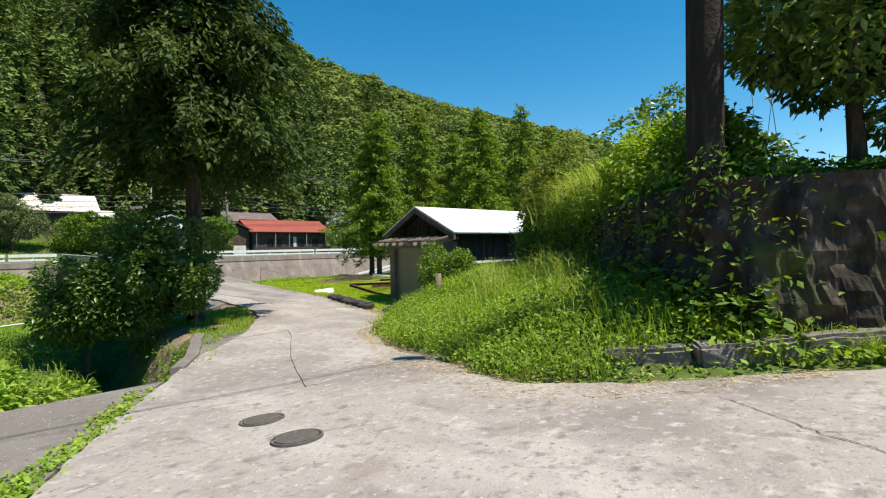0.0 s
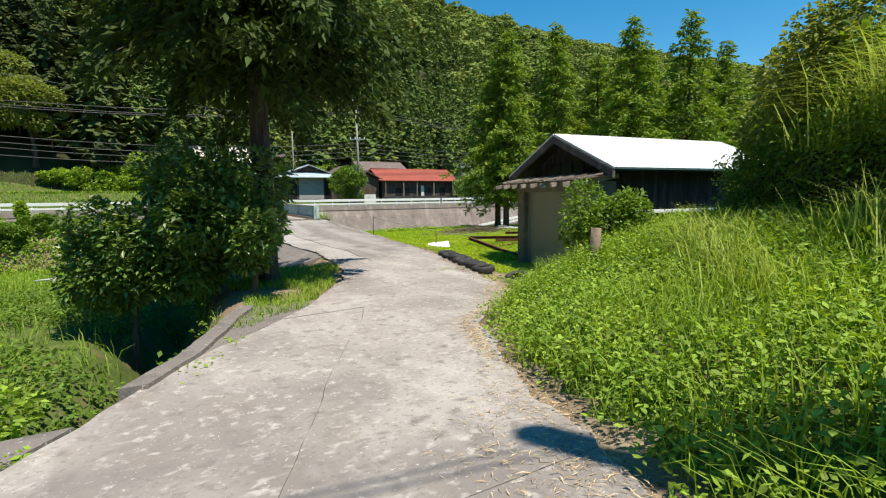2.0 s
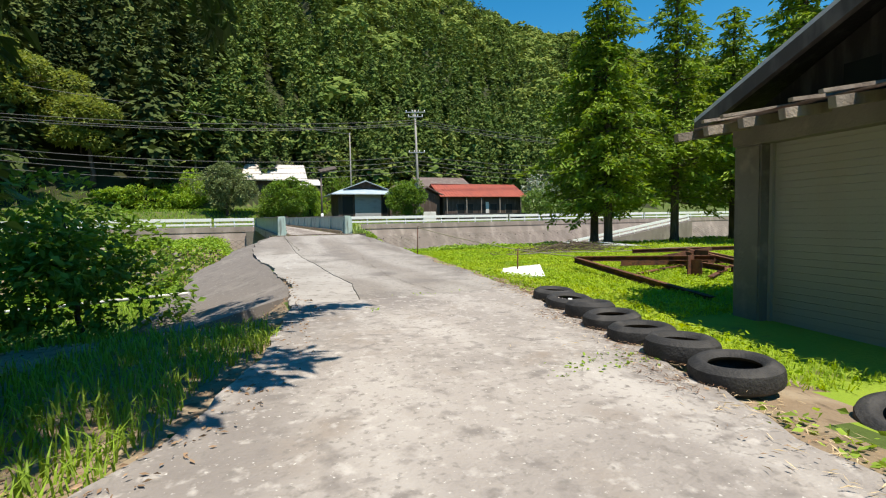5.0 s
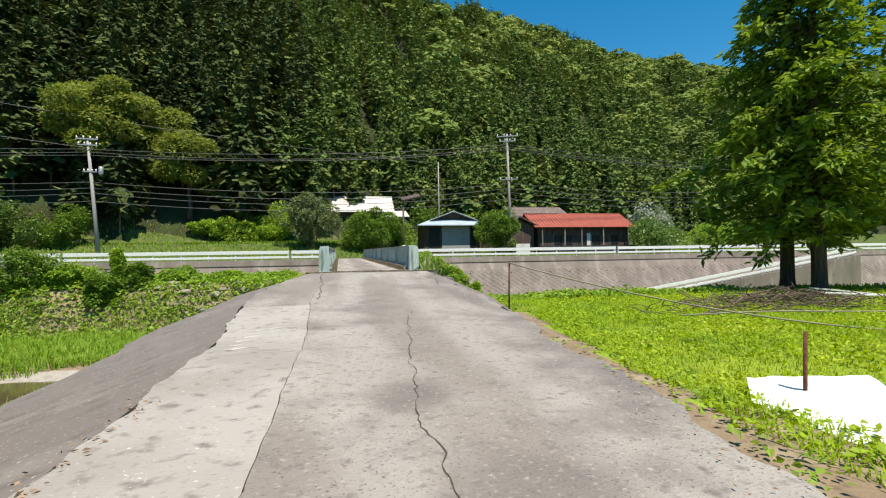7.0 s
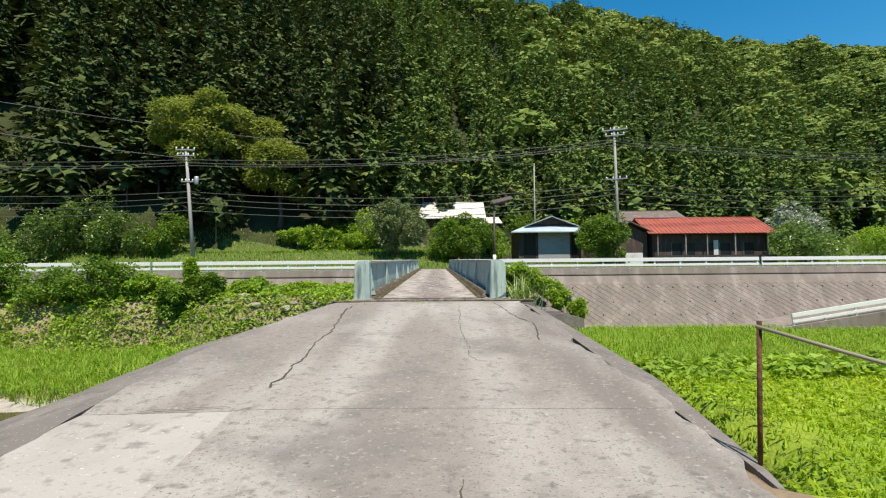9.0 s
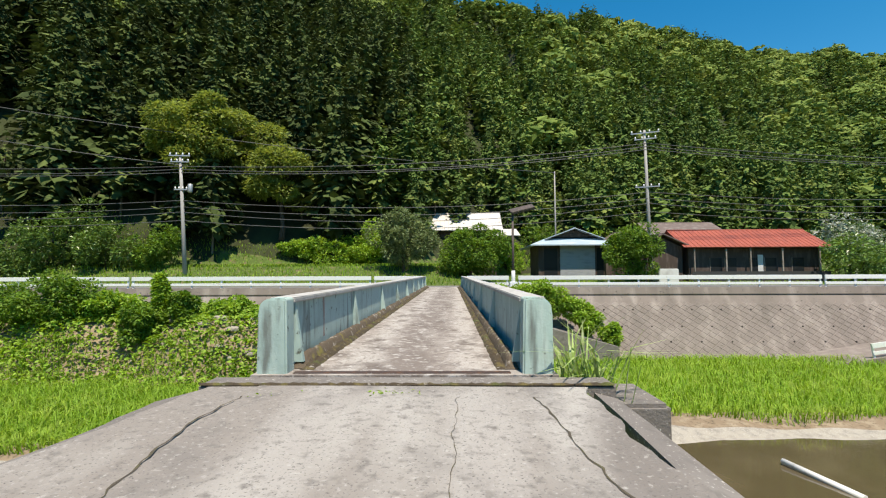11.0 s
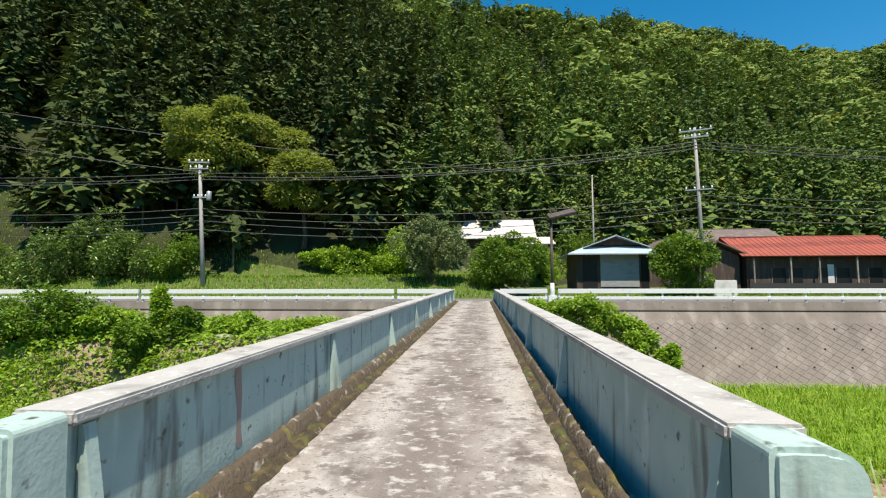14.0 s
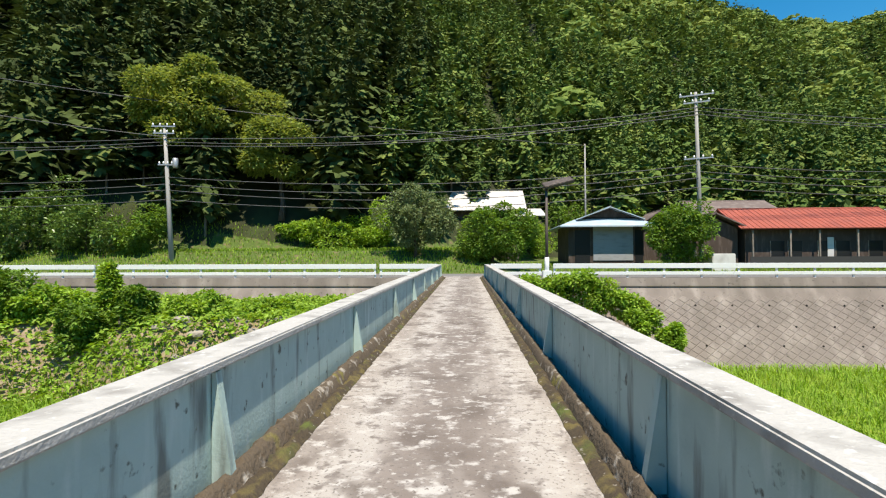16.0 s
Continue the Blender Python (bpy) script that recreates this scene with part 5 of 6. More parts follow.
tyre0 = None
for k, (x, y) in enumerate(((0.72, -14.62), (0.56, -15.12), (0.44, -15.60), (0.30, -16.06), (0.17, -16.53), (0.05, -17.0), (-0.08, -17.48), (0.28, -18.15), (0.60, -18.35))):
    z = float(max(gz(x, y), -0.64))
    tilt = ((4, 3), (9, -4), (3, 6), (-4, 5), (5, 3), (3, -5), (6, 4), (24, 18), (30, -12))[k]
    m = pose(x, y, z + (0.012 if k < 7 else -0.03), tilt[0] * 0.5, tilt[1] * 0.5, k * 37)
    if tyre0 is None:
        tyre0 = thing("tyre", (0, 0, 0), "old black car tyre lying flat in a row beside the lane", "tyre", "row of tyres")
        tyre0.matrix_basis = m
        part("tread", tyre_piece(4, 7), rubber, tyre0)
        part("sidewall", tyre_piece(7, 12), rubber, tyre0)
        part("sidewall", tyre_piece(0, 4), rubber, tyre0)
        part("lining", tyre_piece(12, 17), rubber, tyre0)
    else:
        o = copy_thing(tyre0, m)
        o.scale = ((1, 1, 1), (1.03, 1.03, 0.95), (0.97, 0.97, 1.1))[k % 3]
tagged(part("plastic_scrap", mesh_of("plastic_scrap", [(0.46 + 0.03 * i + 0.01 * math.sin(3 * j), -15.2 + 0.035 * j, -0.425 + 0.012 * math.sin(2.1 * i + j)) for i in range(6) for j in range(5)], [(i * 5 + j, i * 5 + 5 + j, i * 5 + 6 + j, i * 5 + 1 + j) for i in range(5) for j in range(4)], white_paint, True), None), "torn white plastic scrap lying on a tyre", "litter")

# ---------------------------------------------------------------- rusty steel heap
rust = mat("rusted steel", (0.115, 0.05, 0.032), 0.88, [((0.20, 0.085, 0.04), 4, 0.45, 0.7, 7), ((0.05, 0.03, 0.026), 9, 0.5, 0.7, 6)], 0.7, 40)


def steel(a, b, h=0.10, w=0.08, web=0.014, label="rusty steel beam lying on the grass", kind="I"):
    """An I- or L-section bar from a to b."""
    a, b = Vector(a), Vector(b)
    l = (b - a).length
    bm = bmesh.new()
    if kind == "I":
        for y0, y1, z0, z1 in ((-w / 2, w / 2, 0, web), (-w / 2, w / 2, h - web, h), (-web / 2, web / 2, web, h - web)):
            box(0, l, y0, y1, z0, z1, 0, bm)
    else:
        box(0, l, -w / 2, w / 2, 0, web, 0, bm)
        box(0, l, -w / 2, -w / 2 + web, web, h, 0, bm)
    d = b - a
    m = Matrix.Translation(a) @ Matrix.Rotation(math.atan2(d.y, d.x), 4, "Z") @ Matrix.Rotation(-math.atan2(d.z, math.hypot(d.x, d.y)), 4, "Y")
    return tagged(part("steel_beam", bm, rust, m=m), label, "steel beam", "rusty steel heap")


G = -0.68
for a, b, h, k in (((3.55, -11.35, G + 0.24), (2.75, -15.1, G + 0.02), 0.10, "I"), ((3.55, -11.42, G + 0.26), (5.6, -12.9, G + 0.28), 0.10, "I"), ((4.0, -12.6, G), (7.0, -11.6, G + 0.02), 0.11, "I"), ((4.6, -13.6, G), (7.2, -12.2, G + 0.02), 0.11, "I"),
                   ((4.6, -11.5, G + 0.12), (7.3, -12.6, G + 0.14), 0.10, "L"), ((5.2, -13.4, G + 0.14), (5.9, -11.3, G + 0.16), 0.10, "I"), ((4.7, -13.9, G + 0.2), (7.6, -13.2, G + 0.26), 0.1, "I"), ((5.0, -12.2, G + 0.28), (7.6, -11.2, G + 0.3), 0.09, "L"),
                   ((6.2, -13.8, G + 0.02), (6.6, -11.4, G + 0.3), 0.1, "I"), ((4.0, -14.4, G), (6.4, -14.0, G + 0.05), 0.09, "L"), ((5.6, -10.8, G + 0.3), (8.6, -11.4, G + 0.3), 0.09, "I"), ((7.2, -13.0, G), (7.3, -10.9, G + 0.25), 0.11, "I")):
    steel(a, b, h, 0.085, 0.016, kind=k)
for k, (x, y, z) in enumerate(((4.9, -12.95, G + 0.0), (5.5, -12.4, G), (6.1, -12.2, G))):
    t = thing("steel_bracket", (x, y, z), "rusty welded steel bracket standing in the heap", "steel bracket", "rusty steel heap", rz=20 + 40 * k)
    part("plate", box(-0.14, 0.14, -0.012, 0.012, 0, 0.42, 0.004), rust, t)
    part("plate", box(-0.012, 0.012, -0.2, -0.0125, 0, 0.34, 0.004), rust, t)
    part("foot", box(-0.16, 0.16, -0.2, 0.1, -0.02, -0.001, 0.004), rust, t)

# white sheet, stakes and rope in the field
bm = bmesh.new()
bmesh.ops.create_grid(bm, x_segments=14, y_segments=10, size=0.5)
for w in bm.verts:
    x, y = w.co.x, w.co.y
    w.co = Vector((x * 0.95 * (1 - 0.25 * y), y * 1.25, 0.06 * math.sin(3 * x + 1) * (0.5 - y) + noise.noise(w.co * 6) * 0.02))
bmesh.ops.solidify(bm, geom=bm.faces[:], thickness=0.03)
tagged(part("plastic_sheet", bm, white_paint, m=pose(2.12, -11.6, -0.55, 8, -6, -35) @ Matrix.Diagonal((0.85, 0.85, 0.85, 1))), "dirty white plastic sheet lying in the grass", "plastic sheet")


def rod(name, pts_, r, material, label, category, group=""):
    return tagged(part(name, tube(pts_, r, 6), material), label, category, group)


rope_m = mat("old rope", (0.26, 0.24, 0.18), 0.95)
pipe_m = mat("pale plastic pipe", (0.72, 0.73, 0.71), 0.45, [((0.5, 0.5, 0.47), 4, 0.55, 0.7, 5)])
for k, (x, y, h) in enumerate(((1.95, -6.3, 0.85), (2.25, -4.2, 0.55), (2.2, -11.35, 0.5))):
    rod("stake", [(x, y, float(gz(x, y)) - 0.1), (x + 0.02, y, float(gz(x, y)) + h)], 0.014, rust, "thin rusty stake stuck in the grass", "stake", "stakes in the field")
zs = float(gz(1.95, -6.3)) + 0.82
rod("rope", [(1.95 + 3.6 * f, -6.3 - 3.2 * f, zs + (-0.55 - zs) * (1 - (1 - f) ** 1.6)) for f in np.linspace(0, 1, 14)], 0.011, rope_m, "slack rope tied from a stake across the grass", "rope")
rod("rope", [(4.2 + 6.5 * f, -7.6 - 0.9 * f, float(gz(4.2 + 6.5 * f, -7.6)) + 0.08 + 0.03 * math.sin(9 * f)) for f in np.linspace(0, 1, 16)], 0.012, rope_m, "slack rope lying across the grass", "rope")
rod("pipe", [(-3.57 - 5.8 * f, -9.92 + 3.2 * f, max(float(gz(-3.57 - 5.8 * f, -9.92 + 3.2 * f)) + 0.06, -0.73 - 0.62 * f)) for f in np.linspace(0, 1, 12)], 0.03, pipe_m, "long white plastic pipe beside the low ground", "pipe")
rod("pipe", [(9.55, 9.3, -4.22), (10.05, 7.2, -4.3)], 0.09, pipe_m, "white plastic pipe lying in the shallow river", "pipe")
for k, (x, y, a) in enumerate(((9.6, -5.6, 12), (9.9, -5.75, 20), (10.1, -5.45, 6))):
    tagged(part("plank", box(-0.75, 0.75, -0.09, 0.09, 0, 0.03, 0.006), pipe_m, m=pose(x, y, float(gz(x, y)) + 0.05 + 0.03 * k, 0, 3 * k, a - 40)), "pale weathered plank lying in the grass", "plank", "planks in the grass")
tagged(part("cloth_scrap", mesh_of("cloth_scrap", [(0.36 + 0.04 * i, -15.2 + 0.05 * j, -0.40 + 0.02 * math.sin(1.7 * i + 2.3 * j) - 0.012 * abs(i - 2)) for i in range(6) for j in range(4)], [(i * 4 + j, i * 4 + 4 + j, i * 4 + 5 + j, i * 4 + 1 + j) for i in range(5) for j in range(3)], concrete_dark, True), None), "crumpled grey cloth lying on a tyre", "litter")
# heap of cut branches
br = np.random.default_rng(5)
bm = bmesh.new()
for k in range(420):
    x, y = br.normal() * 1.1, br.normal() * 0.5
    zc = 0.30 * math.exp(-(x * x / 1.6 + y * y / 0.5)) * br.random() + 0.03
    a, l = br.uniform(0, 6.28), br.uniform(0.25, 0.8)
    e = Vector((math.cos(a), math.sin(a), br.normal() * 0.25)) * l / 2
    c = Vector((x, y, zc))
    tube([c - e, c + Vector((0, 0, 0.03)), c + e], [0.010, 0.008, 0.004], 4, bm, False)
tagged(part("brush_heap", bm, mat("dead twigs", (0.15, 0.115, 0.09), 0.95, island=0.4), m=pose(7.2, -6.6, -0.62)), "heap of dead brown cut branches on the grass", "brush heap", kind="stuff")

# tree stump of broken mortar, dark post and overhang on the bank
rod("stump", [(-0.78, -21.1, 0.0), (-0.78, -21.12, 0.3), (-0.75, -21.1, 0.62)], [0.11, 0.085, 0.075], bark_pale, "short pale broken stump among the weeds", "stump")
# utility pole for the two lane cables, shaped like a bare trunk
dark_tree = thing("dark_tree", (-3.04, -27.17, 1.3), "tall dark utility pole standing on the bank", "tree")
part("trunk", tube([(0, 0, 0), (0.0, 0.01, 0.6), (0.01, 0.0, 3.0), (0.02, 0, 6.9)], [0.20, 0.17, 0.165, 0.14], 14), mat("near-black pole surface", (0.03, 0.024, 0.02), 0.97, [((0.06, 0.05, 0.042), (14, 14, 1.6), 0.5, 0.7, 6)], 1.0, 22), dark_tree)
# ---------------------------------------------------------------- bank vegetation
vr = np.random.default_rng(17)
broad_tree("bank_tree", (-1.9, -28.2), 4, (1.5, 1.3, 1.6), 2.1, 14000, 0.12, leaf_dark, "dark leafy tree overhanging the stone bank", 201, 0.09)
broad_tree("bank_tree", (0.2, -30.2), 4, (1.6, 1.6, 1.5), 2.2, 11000, 0.12, leaf_dark, "dark leafy tree overhanging the stone bank", 202, 0.09)
broad_tree("bank_tree", (1.2, -25.6), 3, (1.8, 1.6, 1.0), 1.2, 9000, 0.12, leaf_dark, "dark leafy tree overhanging the stone bank", 203, 0.07)
broad_tree("bank_tree", (-1.0, -29.0), 3, (1.15, 1.0, 0.95), 1.05, 9000, 0.11, leaf_dark, "dark leafy tree overhanging the stone bank", 204, 0.06)
broad_tree("bank_tree", (0.3, -30.6), 3, (1.3, 1.2, 1.1), 1.1, 8000, 0.12, leaf_dark, "dark leafy tree overhanging the stone bank", 205, 0.06)
for k, (x, y, r, m_, n, s) in enumerate(((-1.6, -26.4, (0.7, 0.7, 0.75), leaf_weed, 4200, 0.10), (-0.9, -25.6, (0.75, 0.7, 0.8), leaf_weed, 4200, 0.10), (0.3, -24.9, (0.8, 0.7, 0.6), leaf_mid, 2400, 0.12), (-2.1, -27.0, (0.65, 0.6, 0.6), leaf_mid, 4000, 0.09),
                                         (1.4, -22.9, (0.9, 0.9, 1.3), leaf_yel, 8000, 0.085), (2.2, -22.2, (0.9, 0.9, 1.15), leaf_yel, 7000, 0.085), (1.0, -23.6, (0.7, 0.7, 0.8), leaf_mid, 2400, 0.12), (2.6, -21.7, (0.7, 0.7, 0.9), leaf_mid, 2400, 0.12), (0.35, -20.25, (0.8, 0.7, 0.8), leaf_mid, 6000, 0.085), (3.4, -22.6, (1.2, 1.0, 1.2), leaf_mid, 2400, 0.14))):
    shrub("bank_shrub", (x, y), r, n, s, m_, "leafy green shrub growing over the bank", 210 + k, lift=1.1 if k == 8 else 0.75, lumps=14, lump=(0.25, 0.5), group="shrubs on the bank")


def tussock(name, at, n, height, width, material, label, seed, spread=0.25, lean=0.9, group=""):
    r = np.random.default_rng(seed)
    p = np.column_stack([r.normal(size=(n, 2)) * spread, np.zeros(n)])
    z = float(gz(at[0], at[1]))
    v, q = blades(p, height, width, lean, r, 0.8)
    return tagged(part(name, quick_mesh(name, v, q, material), None, m=pose(at[0], at[1], z)), label, "grass", group)


pampas = mat("pampas blades", (0.34, 0.44, 0.08), 0.6, [((0.34, 0.42, 0.12), 2, 0.45, 0.7, 4)], leaf=0.35, island=0.35)
striped = mat("striped reed blades", (0.30, 0.42, 0.12), 0.5, [((0.55, 0.60, 0.35), (20, 20, 3), 0.5, 0.7, 3)], leaf=0.3, island=0.35)
for k, (x, y, n, h) in enumerate(((-0.25, -24.75, 700, 1.0), (0.15, -24.35, 700, 1.0), (0.5, -23.9, 600, 0.95), (-0.75, -25.15, 600, 0.95), (0.85, -23.4, 500, 0.9))):
    tussock("pampas_grass", (x, y), n, h, 0.016, pampas, "clump of long bright pampas grass arching over the bank", 230 + k, 0.22, 1.0, "pampas on the bank")
for k, (x, y, n, h) in enumerate(((-1.35, -23.2, 200, 0.62), (-1.0, -24.2, 220, 0.65), (-0.6, -22.6, 200, 0.6), (-1.7, -24.9, 200, 0.6), (-2.1, -23.9, 140, 0.5), (-2.6, -25.6, 120, 0.45))):
    tussock("long_grass", (x, y), n, h * 0.95, 0.011, pampas, "clump of long arching green grass in the verge", 240 + k, 0.2, 1.0, "grass clumps in the verge")
# plumes on the skyline of the bank
pl = scatter(40, -3.0, 1.6, -27.5, -22.5, lambda x, y: bank_side(x, y)[0] > 0.2, vr)
bm = bmesh.new()
for x, y in pl:
    z = float(gz(x, y))
    h, a = vr.uniform(0.9, 1.35), vr.uniform(0, 6.28)
    e = Vector((x + 0.2 * math.cos(a), y + 0.2 * math.sin(a), z + h))
    tube([(x, y, z), e], [0.004, 0.003], 4, bm, False)
    tube([e, e + Vector((0.05 * math.cos(a), 0.05 * math.sin(a), 0.12)), e + Vector((0.12 * math.cos(a), 0.12 * math.sin(a), 0.18))], [0.008, 0.022, 0.004], 5, bm)
tagged(part("grass_plumes", bm, silver), "pale feathery plumes standing above the bank grass", "grass", kind="stuff")


def leafy_cover(name, pts_, hmax, n_per, size, material, label, rng, spread=0.12, category="weeds"):
    """Low leafy plants: leaves round many short stems."""
    base = np.repeat(on_ground(pts_), n_per, 0)
    h = np.repeat(hmax * (0.35 + 0.65 * patches(pts_[:, 0], pts_[:, 1], 1.6, 2.0)) * rng.uniform(0.6, 1.2, len(pts_)), n_per)
    u = rng.uniform(0.05, 1, len(base)) ** 0.7
    c = base + np.column_stack([rng.normal(size=(len(base), 2)) * spread, h * u])
    v, q = leaves(c, size, 0.35, 0.6, rng, droop=0.15)
    return tagged(new(name, quick_mesh(name, v, q, material)), label, category, kind="stuff")


def grass_cover(name, pts_, height, width, material, label, rng, lean=0.6):
    v, q = blades(on_ground(pts_), height, width, lean, rng)
    return tagged(new(name, quick_mesh(name, v, q, material)), label, "grass", kind="stuff")


def verge(x, y):
    d = x - right_x(y)
    b, _ = bank_side(x, y)
    lo = np.interp(y, (-29, -25, -21, -19), (0.16, 0.26, 0.24, 0.5)) + 0.12 * np.sin(5 * y) * np.sin(3 * y + x)
    return (d > lo) & (b < 0.15) & ~((x > 1.3) & (y > -19.1)) & (y > -27.1 + 0.3 * np.sin(4 * x))


vp = scatter(30000, -4.9, 4.5, -28.6, -18.8, verge, vr)
leafy_cover("verge_weeds", vp, 0.28, 7, 0.048, leaf_weed, "bright leafy weeds covering the roadside verge", vr)
leafy_cover("verge_weeds", scatter(4000, -4.9, 4.5, -28.6, -18.8, lambda x, y: verge(x, y) & (patches(x, y, 1.2, 5) > 0.6), vr), 0.40, 8, 0.08, leaf_mid, "taller darker weeds among the roadside verge", vr)
grass_cover("verge_grass", scatter(24000, -4.9, 2.0, -28.8, -18.8, lambda x, y: verge(x + 0.1, y) & (patches(x, y, 0.9, 8) > 0.25), vr), 0.36, 0.008, grass_mat, "long grass growing through the verge weeds", vr, 0.9)
# straw and dead leaves along the verge's edge
sy = vr.uniform(-28.2, -13.0, 9500)
sy = sy[(sy < -19) | (vr.random(len(sy)) < 0.3)]
sx = np.array([float(right_x(y)) for y in sy]) + np.where(sy < -19, -0.14, 0.05) + vr.normal(size=len(sy)) * (0.05 + 0.26 * patches(sy, sy * 0.3, 1.1, 4))
sp = np.column_stack([sx, sy])
v, q = leaves(on_surface(sp, 0.011), 0.062, 0.012, 0.08, vr)
tagged(new("straw", quick_mesh("straw", v, q, dry)), "dry straw and dead stalks along the lane's edge", "straw", kind="stuff")
nl = scatter(7000, -0.9, 1.3, -17.6, -12.6, lambda x, y: np.abs(x - right_x(y) - 0.12) < 0.1 + 0.42 * patches(x, y, 1.7, 9), vr)
v, q = leaves(on_surface(nl, 0.013), 0.07, 0.02, 0.07, vr)
tagged(new("needle_litter", quick_mesh("needle_litter", v, q, mat("brown conifer litter", (0.19, 0.115, 0.075), 0.95, island=0.45))), "brown conifer needles and twigs beside the tyres", "litter", kind="stuff")
# top of the bank
leafy_cover("bank_weeds", scatter(7000, -3.6, 7, -30, -20.4, lambda x, y: bank_side(x, y)[0] > 0.02, vr), 0.42, 7, 0.10, leaf_mid, "tangled weeds on top of the stone bank", vr)
leafy_cover("bank_creeper", np.array([along_bank(t)[:2] for t in vr.uniform(2.8, 7.8, 1700)]) + vr.normal(size=(1700, 2)) * 0.12, 0.40, 8, 0.10, leaf_mid, "creeper hanging over the edge of the stone bank", vr, 0.14)
leafy_cover("curb_front_weeds", np.array([(-4.25 + 1.9 * f, -26.9 - 2.2 * f) for f in vr.uniform(0, 1, 60)]) + vr.normal(size=(60, 2)) * 0.06 + np.array((-0.05, -0.02)), 0.06, 7, 0.05, leaf_weed, "small weeds in front of the broken curb", vr, 0.06)
leafy_cover("wall_foot_weeds", np.array([along_bank(t)[:2] for t in vr.uniform(1.6, 3.2, 160)]) + np.array((-0.36, -0.12)) + vr.normal(size=(160, 2)) * 0.07, 0.22, 8, 0.07, leaf_weed, "small weeds at the foot of the stone wall", vr, 0.07)
grass_cover("curb_grass", np.array([along_bank(t)[:2] for t in vr.uniform(1.6, 3.3, 1500)]) + np.array((-0.34, -0.12)) + vr.normal(size=(1500, 2)) * 0.07, 0.22, 0.010, grass_mat, "tufts of grass between the curb and the stone wall", vr, 0.8)

hang = []
for t in vr.uniform(2.6, 7.8, 5200):
    x, y, h = along_bank(t)
    if vr.random() > (0.06 if t < 4.6 else 0.5):
        continue
    zb = float(gz(x - 0.5, y))
    f = vr.random() ** (0.3 if t < 4.2 else 0.6)
    hang.append((x - 0.22 + 0.16 * vr.normal() * f - 0.1, y - 0.02 + 0.1 * vr.normal(), zb + 0.2 + (h + 0.2 - zb) * f))
hang = np.array(hang)
hv, hq = leaves(np.repeat(hang, 5, 0) + vr.normal(size=(len(hang) * 5, 3)) * 0.08, 0.062, 0.6, 0.5, vr, along=np.array((-0.6, 0.2, -0.6)))
tagged(new("hanging_creeper", quick_mesh("hanging_creeper", hv, hq, leaf_mid)), "creeper hanging down the stone bank", "creeper", kind="stuff")

# ---------------------------------------------------------------- the grass field
def field(x, y):
    d = x - right_x(y) - 0.06 - 0.16 * patches(x, y, 2.4, 3)
    return (d > 0.15) & (y < -3.4 + 0.06 * x) & ~((x > 1.3) & (y < -15.7)) & ~((y < -17.6))


lp = scatter(100000, 0.3, 9.5, -17.6, -3.0, field, vr)
grass_cover("field_grass", lp, 0.075, 0.010, lawn_mat, "bright yellow-green grass field beside the lane", vr, 1.3)
grass_cover("field_grass", scatter(18000, 9.5, 34, -17, -1.5, field, vr), 0.10, 0.04, lawn_mat, "bright yellow-green grass field beside the lane", vr, 1.2)
leafy_cover("field_clover", scatter(24000, 0.4, 12, -17.6, -3.0, lambda x, y: field(x, y) & (patches(x, y, 1.4, 6) > 0.2), vr), 0.10, 4, 0.052, lawn_mat, "low clover patches in the grass field", vr, 0.06)
leafy_cover("lane_edge_weeds", scatter(1300, -1.2, 1.6, -18.6, -9, lambda x, y: np.abs(x - right_x(y) - 0.12) < 0.16 * patches(x, y, 3, 1), vr), 0.10, 5, 0.05, leaf_weed, "small weeds along the lane's edge", vr, 0.05)
leafy_cover("riverbank_weeds", scatter(1500, 2.3, 9, -3.9, -1.8, None, vr), 0.22, 7, 0.11, leaf_weed, "weeds along the river's edge", vr)
# seam weeds on the lane
leafy_cover("joint_weeds", np.concatenate([scatter(60, -1.6, 0.2, -13.66, -13.5, None, vr), scatter(90, -1.0, 0.0, -17.05, -16.75, None, vr), scatter(200, -1.3, 1.1, -0.72, -0.58, lambda x, y: patches(x, y, 4, 1) > 0.5, vr), scatter(30, -1.45, -1.3, -14.4, -14.2, None, vr)]), 0.07, 6, 0.035, leaf_weed, "small weeds growing in the lane's joints", vr, 0.03)

# ---------------------------------------------------------------- left side: ditch bank, low garden, river plants
def lowland(x, y):
    return (x < low_x(y) - 0.2) & ~((np.abs(x - low_x(y) + 0.95) < 0.55) & (y < -13.5) & (y > -22))


leafy_cover("garden_weeds", scatter(5200, -12, -4, -21.3, -10, lambda x, y: lowland(x, y) & (patches(x, y, 0.8, 1) > 0.35), vr), 0.36, 10, 0.075, leaf_mid, "leafy weeds over the low garden by the ditch", vr)
grass_cover("garden_grass", scatter(14000, -22, -4, -21, -3, lowland, vr), 0.30, 0.016, grass_mat, "long grass on the low ground by the stream", vr, 0.8)
grass_cover("edge_grass", scatter(14000, -5.2, -2.2, -19.6, -14.4, lambda x, y: (x > low_x(y) + 0.15) & (x < left_x(y) - 0.02 - 0.2 * patches(x, y, 2, 3)) & (patches(x, y, 1.5, 2) > 0.22), vr), 0.13, 0.010, grass_mat, "short grass beneath the cedar", vr, 0.8)
leafy_cover("edge_weeds", scatter(420, -6.4, -3.8, -21.4, -18.3, lambda x, y: np.abs(x - low_x(y) - 0.34) < 0.14, vr), 0.10, 6, 0.05, leaf_weed, "small weeds along the ditch wall", vr, 0.05)
